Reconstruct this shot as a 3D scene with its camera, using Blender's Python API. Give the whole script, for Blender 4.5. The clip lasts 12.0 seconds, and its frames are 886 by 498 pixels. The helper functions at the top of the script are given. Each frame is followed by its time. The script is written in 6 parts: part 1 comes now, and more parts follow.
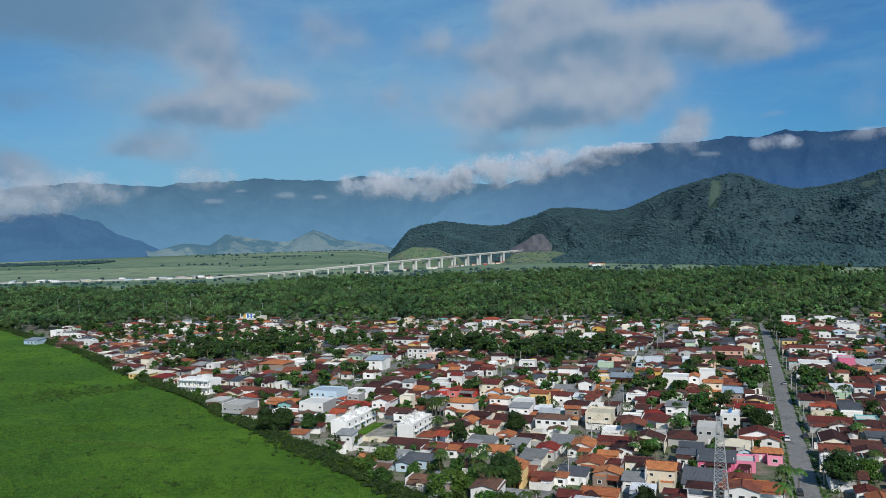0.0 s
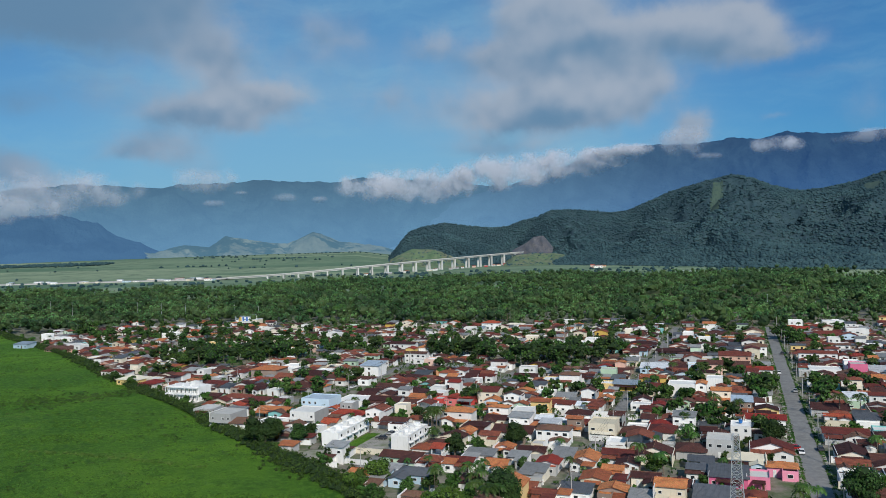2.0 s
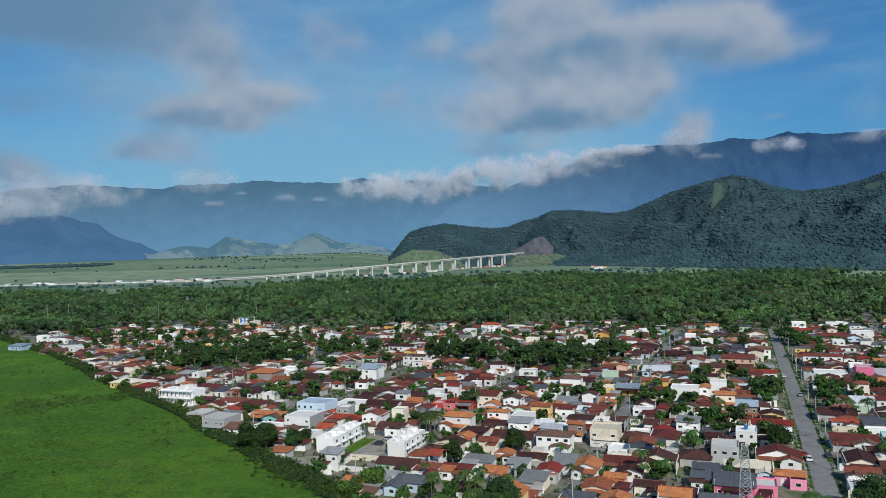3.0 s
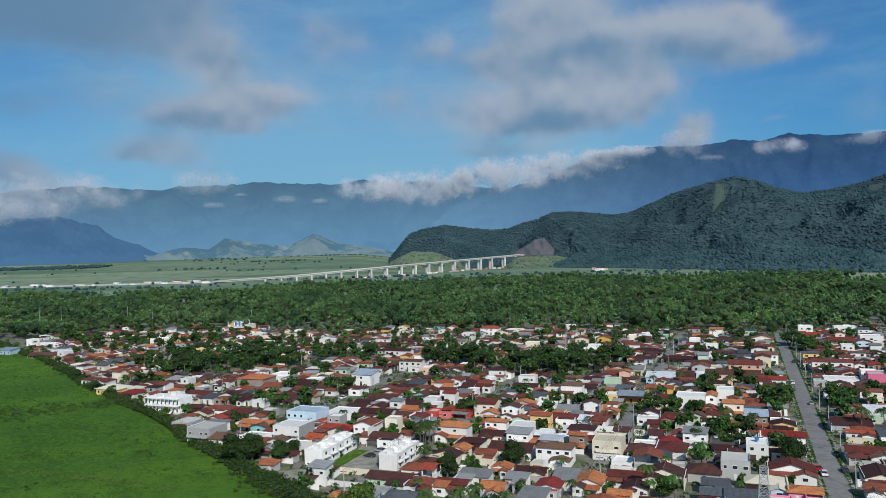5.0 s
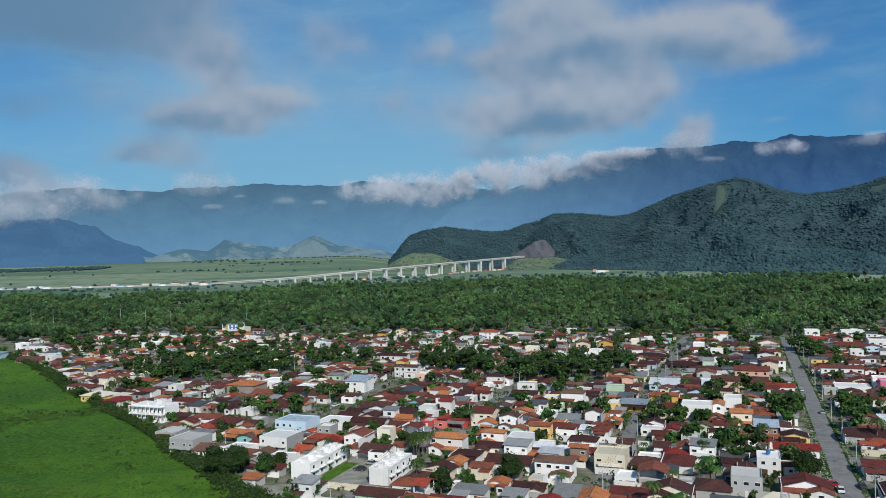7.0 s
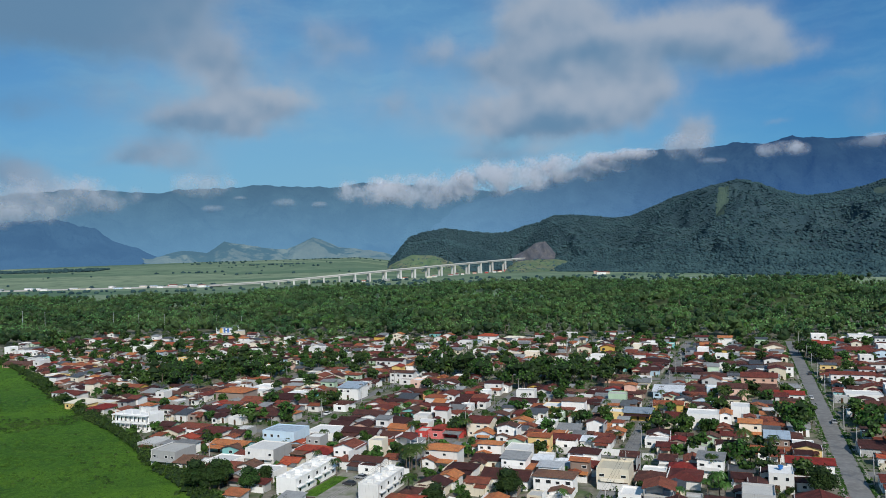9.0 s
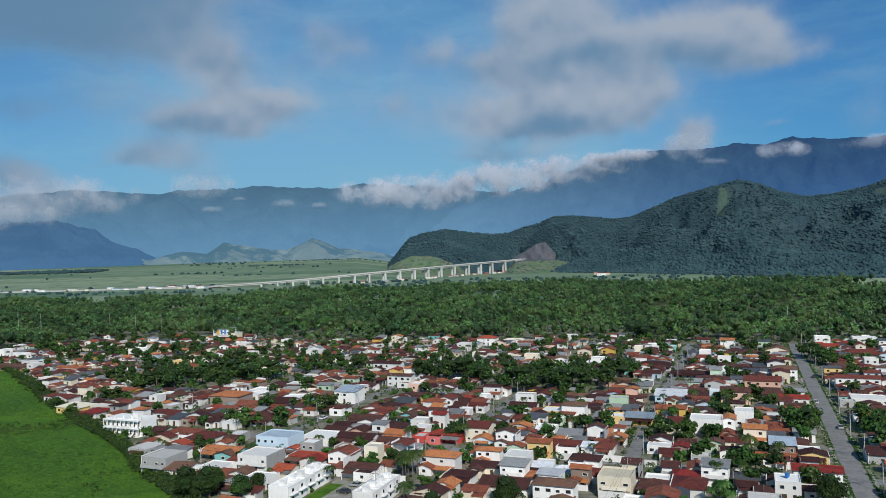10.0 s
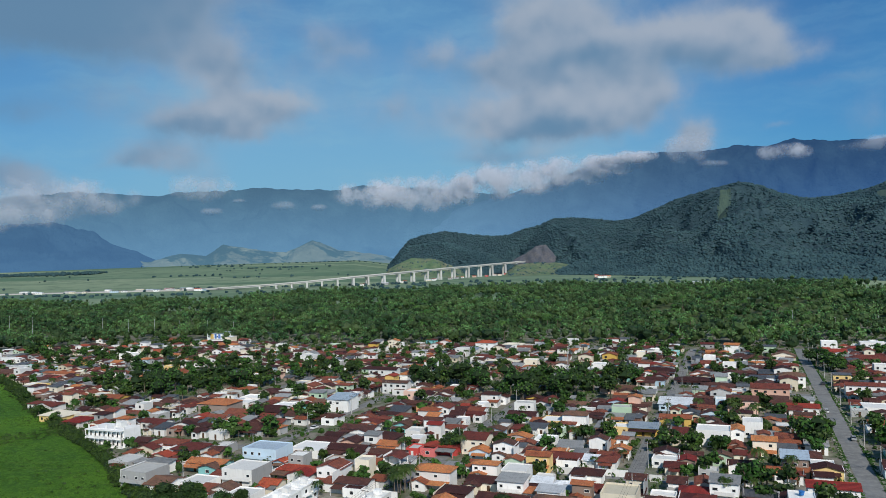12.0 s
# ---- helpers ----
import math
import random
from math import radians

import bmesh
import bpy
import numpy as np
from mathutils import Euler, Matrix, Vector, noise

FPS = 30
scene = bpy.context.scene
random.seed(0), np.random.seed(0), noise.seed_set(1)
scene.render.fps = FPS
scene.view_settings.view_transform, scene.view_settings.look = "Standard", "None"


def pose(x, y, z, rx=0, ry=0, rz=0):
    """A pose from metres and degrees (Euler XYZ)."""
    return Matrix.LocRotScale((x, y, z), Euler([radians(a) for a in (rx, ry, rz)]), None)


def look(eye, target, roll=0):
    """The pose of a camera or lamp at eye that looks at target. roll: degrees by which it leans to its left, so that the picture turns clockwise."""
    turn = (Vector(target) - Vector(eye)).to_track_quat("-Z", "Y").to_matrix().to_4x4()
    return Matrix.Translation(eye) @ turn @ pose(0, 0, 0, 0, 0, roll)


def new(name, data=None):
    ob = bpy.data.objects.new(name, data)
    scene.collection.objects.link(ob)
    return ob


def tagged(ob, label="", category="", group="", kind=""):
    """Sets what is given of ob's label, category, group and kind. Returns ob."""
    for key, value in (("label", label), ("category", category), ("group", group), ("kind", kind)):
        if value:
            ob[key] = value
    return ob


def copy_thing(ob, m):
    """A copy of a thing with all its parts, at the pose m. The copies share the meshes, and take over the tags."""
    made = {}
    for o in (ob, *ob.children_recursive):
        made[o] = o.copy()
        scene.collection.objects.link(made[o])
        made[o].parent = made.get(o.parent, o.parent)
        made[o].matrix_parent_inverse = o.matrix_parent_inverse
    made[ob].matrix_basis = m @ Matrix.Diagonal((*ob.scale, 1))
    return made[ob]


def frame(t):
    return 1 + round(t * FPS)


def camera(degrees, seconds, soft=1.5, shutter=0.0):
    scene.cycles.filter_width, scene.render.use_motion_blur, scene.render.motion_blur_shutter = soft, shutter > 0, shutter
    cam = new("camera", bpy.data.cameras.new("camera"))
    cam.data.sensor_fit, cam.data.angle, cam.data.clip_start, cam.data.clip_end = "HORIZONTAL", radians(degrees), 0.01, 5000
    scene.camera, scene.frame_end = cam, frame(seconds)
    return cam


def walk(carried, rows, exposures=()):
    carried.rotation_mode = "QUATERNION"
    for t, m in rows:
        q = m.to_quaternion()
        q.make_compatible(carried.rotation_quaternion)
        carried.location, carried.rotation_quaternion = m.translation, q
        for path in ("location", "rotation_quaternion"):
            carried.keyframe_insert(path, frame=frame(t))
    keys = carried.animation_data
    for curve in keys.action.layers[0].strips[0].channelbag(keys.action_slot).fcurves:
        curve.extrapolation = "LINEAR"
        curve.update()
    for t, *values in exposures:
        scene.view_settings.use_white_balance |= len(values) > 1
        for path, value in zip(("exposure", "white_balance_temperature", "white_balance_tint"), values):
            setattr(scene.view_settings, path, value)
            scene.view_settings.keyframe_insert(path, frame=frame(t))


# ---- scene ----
cam = camera(60.8, 12.0, soft=0.45)
PATH = [
    (0, look((-0.17, -0.08, 69.54), (-174.6, 1288.0, 55.4), -1.83)),
    (1, look((-0.27, 6.25, 69.58), (-175.4, 1294.3, 56.9), -1.82)),
    (2, look((-0.30, 12.60, 69.61), (-176.0, 1300.7, 58.5), -1.82)),
    (3, look((-0.26, 18.94, 69.67), (-176.7, 1306.9, 59.9), -1.81)),
    (4, look((-0.17, 25.26, 69.71), (-177.2, 1313.1, 61.4), -1.81)),
    (5, look((-0.03, 31.56, 69.76), (-177.6, 1319.4, 62.7), -1.80)),
    (6, look((0.13, 37.84, 69.84), (-178.0, 1325.6, 64.1), -1.80)),
    (7, look((0.31, 44.07, 69.91), (-178.2, 1331.7, 65.7), -1.79)),
    (8, look((0.48, 50.24, 70.02), (-178.6, 1337.8, 67.1), -1.79)),
    (9, look((0.65, 56.36, 70.15), (-178.8, 1343.9, 68.8), -1.78)),
    (10, look((0.79, 62.39, 70.30), (-179.0, 1349.9, 70.5), -1.78)),
    (11, look((0.91, 68.34, 70.50), (-179.1, 1355.8, 72.4), -1.77)),
    (12, look((0.98, 74.20, 70.72), (-179.3, 1361.6, 74.4), -1.77)),
]
walk(cam, PATH)

# ---- daylight ----
SUN_AZ, SUN_EL = 158.0, 37.0      # degrees clockwise from +y, and above the horizon
scene.view_settings.exposure = -0.22
_az, _el = radians(SUN_AZ), radians(SUN_EL)
to_sun = Vector((math.sin(_az) * math.cos(_el), math.cos(_az) * math.cos(_el), math.sin(_el)))
sun_data = bpy.data.lights.new("sun", "SUN")
sun_data.energy, sun_data.angle, sun_data.color = 4.8, radians(0.53), (1.0, 0.95, 0.87)
sun = new("sun", sun_data)
sun.matrix_world = look((0, 0, 300), Vector((0, 0, 300)) - to_sun)


class Nodes:
    """Short ways to add and link shader nodes."""

    def __init__(self, tree):
        self.tree = tree
        tree.nodes.clear()

    def add(self, kind, ins=None, **props):
        n = self.tree.nodes.new("ShaderNode" + kind)
        if "operation" in props:
            n.operation = props["operation"]
        if "use_clamp" in props:
            n.use_clamp = props["use_clamp"]
        if "data_type" in props:
            n.data_type, n.blend_type = props["data_type"], props["blend_type"]
        if "interpolation_type" in props:
            n.interpolation_type = props["interpolation_type"]
        if "feature" in props:
            n.feature = props["feature"]
        if "sky_type" in props:
            n.sky_type, n.sun_disc, n.sun_elevation, n.sun_rotation = "NISHITA", False, props["sun_elevation"], props["sun_rotation"]
            n.air_density, n.dust_density, n.ozone_density = props["air_density"], props["dust_density"], props["ozone_density"]
        for k, v in (ins or {}).items():
            self.put(n.inputs[k], v)
        return n

    def put(self, socket, v):
        if isinstance(v, bpy.types.NodeSocket):
            self.tree.links.new(v, socket)
        elif isinstance(v, bpy.types.Node):
            self.tree.links.new(v.outputs[0], socket)
        elif isinstance(v, (tuple, list)) and len(v) == 3 and socket.type == "RGBA":
            socket.default_value = (*v, 1)
        else:
            socket.default_value = v

    def math(self, op, a, b=0.0, clamp=False):
        return self.add("Math", {0: a, 1: b}, operation=op, use_clamp=clamp)

    def mix(self, fac, a, b, blend="MIX"):
        n = self.add("Mix", data_type="RGBA", blend_type=blend)
        self.put(n.inputs[0], fac), self.put(n.inputs[6], a), self.put(n.inputs[7], b)
        return n.outputs[2]

    def noise(self, vec, scale, detail=4.0, rough=0.55):
        n = self.add("TexNoise", {"Scale": scale, "Detail": detail, "Roughness": rough})
        if vec is not None:
            self.put(n.inputs["Vector"], vec)
        return n.outputs[0]

    def ramp(self, v, lo, hi, a=0.0, b=1.0):
        n = self.add("MapRange", {"Value": v, "From Min": lo, "From Max": hi, "To Min": a, "To Max": b}, interpolation_type="SMOOTHSTEP")
        return n.outputs[0]


def build_sky():
    world = bpy.data.worlds.new("sky")
    scene.world = world
    world.use_nodes = True
    k = Nodes(world.node_tree)
    sky = k.add("TexSky", sky_type="NISHITA", sun_disc=False, sun_elevation=_el, sun_rotation=_az, air_density=1.0, dust_density=0.6, ozone_density=2.5)
    way = k.add("TexCoord").outputs["Generated"]
    xyz = k.add("SeparateXYZ", {0: way})
    az = k.math("MULTIPLY", k.math("ARCTAN2", xyz.outputs[0], xyz.outputs[1]), 57.2958)
    el = k.math("MULTIPLY", k.math("ARCSINE", xyz.outputs[2]), 57.2958)
    spot = k.add("CombineXYZ", {0: az, 1: el, 2: 0.0})
    wob = k.add("TexNoise", {"Vector": way, "Scale": 14.0, "Detail": 5.0, "Roughness": 0.6})
    shift = k.add("VectorMath", {0: wob.outputs[1], 1: (0.5, 0.5, 0.5)}, operation="SUBTRACT")
    shift = k.add("VectorMath", {0: shift, 1: (3.6, 2.4, 0)}, operation="MULTIPLY")
    spot = k.add("VectorMath", {0: spot, 1: shift}, operation="ADD").outputs[0]

    sums = [None, None]

    def bank(a, e, ra, re, thick):
        """Adds a bank to the thickness, and its lean to the slope: over 0 on its upper side."""
        off = k.add("VectorMath", {0: spot, 1: (a, e, 0)}, operation="SUBTRACT")
        off = k.add("VectorMath", {0: off, 1: (1 / ra, 1 / re, 0)}, operation="MULTIPLY")
        dd = k.add("VectorMath", {0: off, 1: off}, operation="DOT_PRODUCT").outputs[1]
        g = k.math("MULTIPLY", k.math("POWER", 2.71828, k.math("MULTIPLY", dd, -1.0)), thick)
        lean = k.add("VectorMath", {0: off, 1: (0.12, 1.0, 0)}, operation="DOT_PRODUCT").outputs[1]
        for i, term in enumerate((g, k.math("MULTIPLY", g, lean))):
            sums[i] = k.math("ADD", sums[i], term) if sums[i] else term

    # cloud banks: bearing, height above the horizon, half width, half height (degrees), thickness
    bank(-34.1, 15.7, 6.9, 1.9, 1.10)
    bank(-29.1, 16.9, 5.0, 1.5, 0.70)
    bank(-35.7, 18.8, 10.9, 2.0, 1.00)
    bank(-26.0, 19.1, 4.8, 1.8, 0.60)
    bank(-24.0, 14.9, 2.4, 2.1, 0.55)
    bank(-23.5, 12.6, 1.8, 1.5, 0.60)
    bank(-26.6, 14.1, 2.7, 1.1, 0.30)
    bank(-20.7, 10.9, 2.5, 1.3, 1.00)
    bank(-24.2, 10.0, 3.4, 1.2, 0.85)
    bank(-27.1, 9.6, 2.7, 0.9, 0.50)
    bank(-22.4, 8.9, 4.1, 0.6, 0.30)
    bank(-28.3, 7.3, 2.9, 0.9, 0.60)
    bank(-29.8, 6.6, 2.2, 0.5, 0.35)
    bank(-25.5, 5.8, 1.6, 0.9, 0.35)
    bank(-37.6, 6.1, 2.0, 1.1, 0.75)
    bank(-36.3, 5.0, 3.1, 1.0, 0.55)
    bank(-33.8, 4.2, 3.2, 0.8, 0.50)
    bank(-36.9, 3.4, 3.7, 0.7, 0.60)
    bank(-16.2, 16.1, 2.5, 1.6, 0.50)
    bank(-13.5, 15.1, 2.1, 0.7, 0.25)
    bank(-8.0, 15.0, 1.6, 1.3, 0.70)
    bank(-1.5, 16.3, 2.1, 1.5, 0.70)
    bank(2.2, 15.7, 3.9, 2.3, 1.10)
    bank(5.1, 14.1, 2.4, 1.9, 0.90)
    bank(-2.9, 13.8, 3.2, 1.1, 0.85)
    bank(0.0, 12.7, 3.7, 1.1, 0.70)
    bank(1.9, 19.4, 5.7, 1.8, 0.90)
    bank(-0.0, 10.4, 2.9, 1.4, 0.95)
    bank(-1.3, 8.9, 4.6, 1.1, 0.80)
    bank(-4.3, 10.2, 3.0, 1.5, 0.50)
    bank(2.9, 9.2, 2.9, 1.1, 0.70)
    bank(5.8, 10.3, 3.0, 1.6, 0.75)
    bank(8.6, 11.0, 1.9, 1.3, 0.60)
    bank(6.6, 12.4, 2.4, 1.0, 0.50)
    bank(-2.7, 7.0, 4.2, 0.7, 0.50)
    bank(11.0, 14.5, 3.4, 1.8, 1.00)
    bank(14.9, 13.8, 3.0, 1.8, 1.00)
    bank(16.2, 12.4, 2.6, 0.8, 0.70)
    bank(8.7, 15.3, 1.6, 1.3, 0.50)
    bank(13.4, 17.0, 2.9, 0.9, 0.40)
    bank(10.2, 7.3, 1.3, 1.2, 0.80)
    bank(9.2, 6.5, 1.9, 0.6, 0.40)
    bank(15.9, 8.0, 1.0, 0.3, 0.35)
    bank(22.0, 8.3, 1.6, 1.6, 0.35)
    bank(18.9, 10.7, 3.6, 0.4, 0.22)
    bank(-11.5, 10.7, 1.5, 0.8, 0.30)
    bank(-36.0, 10.0, 4.1, 0.9, 0.35)
    bank(-32.2, 11.3, 4.8, 1.1, 0.30)
    bank(-19.4, 13.7, 5.0, 1.0, 0.22)
    bank(-1.0, 11.0, 9.0, 4.5, 0.26)
    bank(-27.0, 12.0, 9.0, 4.0, 0.26)
    bank(-11.0, 12.0, 6.0, 4.0, 0.20)
    for i in range(9):      # the same broken cloud all round, outside the walk's view
        a = 45 + i * 32 + random.uniform(-3, 3)
        bank(a if a < 180 else a - 360, random.uniform(8, 40), random.uniform(6, 12), random.uniform(2, 5), 0.6)
    thick, slope = sums
    high = k.add("VectorMath", {0: way, 1: (0.0, 0.0, 0.02)}, operation="ADD").outputs[0]
    billow = k.noise(way, 13.0, 6.0, 0.52)
    here, above = k.noise(way, 11.0, 2.5, 0.5), k.noise(high, 11.0, 2.5, 0.5)
    puff = k.math("MULTIPLY", k.math("SUBTRACT", billow, 0.5), 1.25)
    body = k.math("ADD", thick, k.math("MULTIPLY", puff, k.ramp(thick, 0.05, 0.5, 0.35, 0.9)))
    cover = k.ramp(body, 0.0, 1.0, 0.0, 0.93)
    lit = k.math("ADD", k.math("MULTIPLY", slope, 0.55), k.math("MULTIPLY", k.math("SUBTRACT", here, above), 1.9))
    lit = k.math("ADD", lit, k.math("MULTIPLY", thick, -0.16))
    shade = k.ramp(lit, -0.85, 0.28)
    # the westward clouds lie in the shade of higher ones
    west = k.ramp(k.math("ADD", az, k.math("MULTIPLY", el, -1.1)), -52.0, -36.0, 0.0, 1.0)
    tone = k.mix(k.math("MULTIPLY", shade, west), SKY_GREY, SKY_WHITE)
    bluer = k.mix(1.0, sky.outputs[0], SKY_TINT, "MULTIPLY")
    veil = k.math("MULTIPLY", k.ramp(el, 2.0, 19.0, 0.92, 0.34), k.math("MULTIPLY", k.ramp(az, -4.0, 22.0, 1.0, 0.18), k.ramp(az, -40.0, -26.0, 0.62, 1.0)))
    streak = k.noise(k.add("VectorMath", {0: spot, 1: (0.05, 0.22, 0)}, operation="MULTIPLY").outputs[0], 1.0, 5.0, 0.6)
    veil = k.math("ADD", veil, k.ramp(streak, 0.42, 0.72, 0.0, 0.30), True)
    bluer = k.mix(veil, bluer, SKY_VEIL)
    col = k.mix(cover, bluer, tone)
    bg = k.add("Background", {"Color": col, "Strength": SKY_STRENGTH})
    k.add("OutputWorld", {0: bg})


SKY_STRENGTH = 0.10
SKY_GREY, SKY_WHITE, SKY_TINT, SKY_VEIL = (1.45, 2.75, 4.35), (4.2, 4.9, 5.95), (0.19, 0.60, 0.96), (2.4, 5.05, 7.2)
build_sky()

# ---- materials ----
def material(name):
    m = bpy.data.materials.new(name)
    m.use_nodes = True
    return m, Nodes(m.node_tree)


def finish(k, color, rough=0.9, bump=None, bump_dist=0.05, metal=0.0, spec=0.3, glow=None, through_light=0.0):
    ins = {"Base Color": color, "Roughness": rough, "Metallic": metal, "Specular IOR Level": spec}
    if bump is not None:
        ins["Normal"] = k.add("Bump", {"Height": bump, "Distance": bump_dist, "Strength": 0.8})
    if glow:
        ins["Emission Color"], ins["Emission Strength"] = glow[0], glow[1]
    b = k.add("BsdfPrincipled", ins)
    if through_light:
        t = k.add("BsdfTranslucent", {"Color": color})
        b = k.add("MixShader", {0: through_light, 1: b, 2: t})
    k.add("OutputMaterial", {0: b})


def where(k):
    return k.add("TexCoord").outputs["Object"]


def place(k):
    """World place."""
    return k.add("NewGeometry").outputs["Position"]


def luck(k):
    tone = k.add("Attribute")
    tone.attribute_name = "tone"
    return k.math("FRACT", k.math("ADD", k.add("ObjectInfo").outputs["Random"], tone.outputs["Fac"])).outputs[0]


def scaled(c, f):
    return tuple(min(1.0, v * f) for v in c)


def painted(name, c, wear=0.35, rough=0.85):
    """Painted render: mottled, with rain streaks and soot."""
    m, k = material(name)
    p = place(k)
    big = k.ramp(k.noise(p, 0.35, 3), 0.35, 0.7)
    squeeze = k.add("VectorMath", {0: p, 1: (1.6, 1.6, 0.22)}, operation="MULTIPLY").outputs[0]
    streak = k.ramp(k.noise(squeeze, 1.4, 5, 0.65), 0.52, 0.78, 0.0, wear)
    col = k.mix(k.math("MULTIPLY", big, 0.35), c, scaled(c, 0.8))
    col = k.mix(streak, col, (c[0] * 0.42, c[1] * 0.41, c[2] * 0.38))
    hue = k.add("HueSaturation", {"Color": col, "Value": k.ramp(luck(k), 0, 1, 0.82, 1.08), "Saturation": k.ramp(luck(k), 0, 1, 1.1, 0.85)})
    finish(k, hue.outputs[0], rough, k.noise(p, 6.0, 3), 0.02)
    return m


def tiled(name, c, moss=0.4):
    """Clay roof tiles: courses, ribs, weathered patches."""
    m, k = material(name)
    w = where(k)
    sep = k.add("SeparateXYZ", {0: w})
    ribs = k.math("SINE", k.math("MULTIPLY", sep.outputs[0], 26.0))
    rows = k.math("FRACT", k.math("MULTIPLY", sep.outputs[1], 2.6))
    p = place(k)
    patch = k.noise(p, 0.5, 4, 0.6)
    cell = k.add("TexVoronoi", {"Vector": p, "Scale": 3.2}, feature="F1").outputs["Color"]
    grit = k.noise(p, 5.0, 3, 0.7)
    col = k.mix(k.ramp(patch, 0.42, 0.72, 0, moss), c, (c[0] * 0.38, c[1] * 0.45, c[2] * 0.55))
    col = k.mix(0.14, col, cell, "OVERLAY")
    col = k.mix(k.ramp(grit, 0.45, 0.8, 0, 0.4), col, scaled(c, 0.55))
    bleach = k.ramp(k.noise(p, 1.3, 5, 0.7), 0.52, 0.72, 0, 0.55)
    col = k.mix(bleach, col, (c[0] * 1.5 + 0.04, c[1] * 1.6 + 0.03, c[2] * 1.6 + 0.02))
    soot = k.ramp(k.noise(p, 0.8, 6, 0.7), 0.55, 0.75, 0, 0.7)
    col = k.mix(soot, col, (0.030, 0.022, 0.020))
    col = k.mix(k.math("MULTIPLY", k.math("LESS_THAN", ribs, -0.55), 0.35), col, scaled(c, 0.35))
    hue = k.add("HueSaturation", {"Color": col, "Value": k.ramp(luck(k), 0, 1, 0.6, 1.25), "Hue": k.ramp(luck(k), 0, 1, 0.49, 0.508)})
    finish(k, hue.outputs[0], 0.8, k.math("ADD", ribs, rows), 0.04)
    return m


def sheeted(name, c, rough=0.55, metal=0.0):
    """Corrugated fibre-cement or metal sheet."""
    m, k = material(name)
    w = where(k)
    sep = k.add("SeparateXYZ", {0: w})
    ribs = k.math("SINE", k.math("MULTIPLY", sep.outputs[0], 30.0))
    p = place(k)
    stain = k.ramp(k.noise(p, 0.7, 5, 0.65), 0.42, 0.75, 0, 0.6)
    col = k.mix(stain, c, scaled(c, 0.5))
    panel = k.math("FRACT", k.math("MULTIPLY", sep.outputs[0], 0.95))
    col = k.mix(k.math("MULTIPLY", k.math("LESS_THAN", panel, 0.04), 0.5), col, scaled(c, 0.4))
    hue = k.add("HueSaturation", {"Color": col, "Value": k.ramp(luck(k), 0, 1, 0.7, 1.2)})
    finish(k, hue.outputs[0], rough, ribs, 0.03, metal)
    return m


def leafy(name, dark, light, gloss=0.5, lit=0.2, patch=0.09, each=0.4, least=0.7, most=1.25):
    m, k = material(name)
    isle = k.add("NewGeometry").outputs["Random Per Island"]
    p = place(k)
    big = k.ramp(k.noise(p, patch, 4), 0.35, 0.65)
    f = k.math("ADD", k.math("MULTIPLY", isle, each), k.math("MULTIPLY", big, 1 - each))
    col = k.mix(f, dark, light)
    hue = k.add("HueSaturation", {"Color": col, "Value": k.ramp(luck(k), 0, 1, least, most), "Hue": k.ramp(luck(k), 0, 1, 0.485, 0.52)})
    finish(k, hue.outputs[0], gloss, spec=0.25, through_light=lit)
    return m


def mottled(name, a, b, c, s1, s2, rough=0.95, bump=0.1, s3=0.0):
    """Ground of three colours at two scales."""
    m, k = material(name)
    p = place(k)
    n1 = k.ramp(k.noise(p, s1, 5, 0.6), 0.35, 0.68)
    n2 = k.ramp(k.noise(p, s2, 4, 0.65), 0.4, 0.72)
    col = k.mix(n1, a, b)
    col = k.mix(n2, col, c)
    finish(k, col, rough, k.noise(p, s3 or s2, 4, 0.7), bump)
    return m


def plain(name, c, rough=0.5, metal=0.0, var=0.15):
    m, k = material(name)
    n = k.noise(place(k), 2.5, 4, 0.6)
    col = k.mix(k.ramp(n, 0.35, 0.7, 0, 1), c, scaled(c, 1 - var))
    finish(k, col, rough, k.noise(where(k), 30, 2), 0.004, metal)
    return m


WALL = {
    "w": painted("white_render", (0.80, 0.79, 0.76), 0.38), "c": painted("cream_render", (0.72, 0.65, 0.51), 0.42), "y": painted("yellow_render", (0.70, 0.48, 0.16), 0.2),
    "p": painted("pink_render", (0.72, 0.20, 0.32), 0.2), "r": painted("coral_render", (0.62, 0.12, 0.11), 0.2), "b": painted("pale_blue_render", (0.46, 0.60, 0.70), 0.25),
    "t": painted("turquoise_render", (0.26, 0.56, 0.54), 0.25), "g": painted("grey_render", (0.40, 0.40, 0.39), 0.5), "o": painted("orange_render", (0.62, 0.28, 0.10), 0.25),
    "n": painted("pale_green_render", (0.46, 0.60, 0.44), 0.3), "k": painted("bare_block", (0.30, 0.23, 0.19), 0.5), "s": painted("salmon_render", (0.68, 0.42, 0.32), 0.3), "v": painted("deep_blue_paint", (0.05, 0.16, 0.45), 0.2),
}
WALL_WORDS = {"w": "white", "c": "cream", "y": "yellow", "p": "pink", "r": "coral red", "b": "pale blue", "t": "turquoise", "g": "grey", "o": "orange", "n": "pale green", "k": "unplastered", "s": "salmon", "v": "blue"}
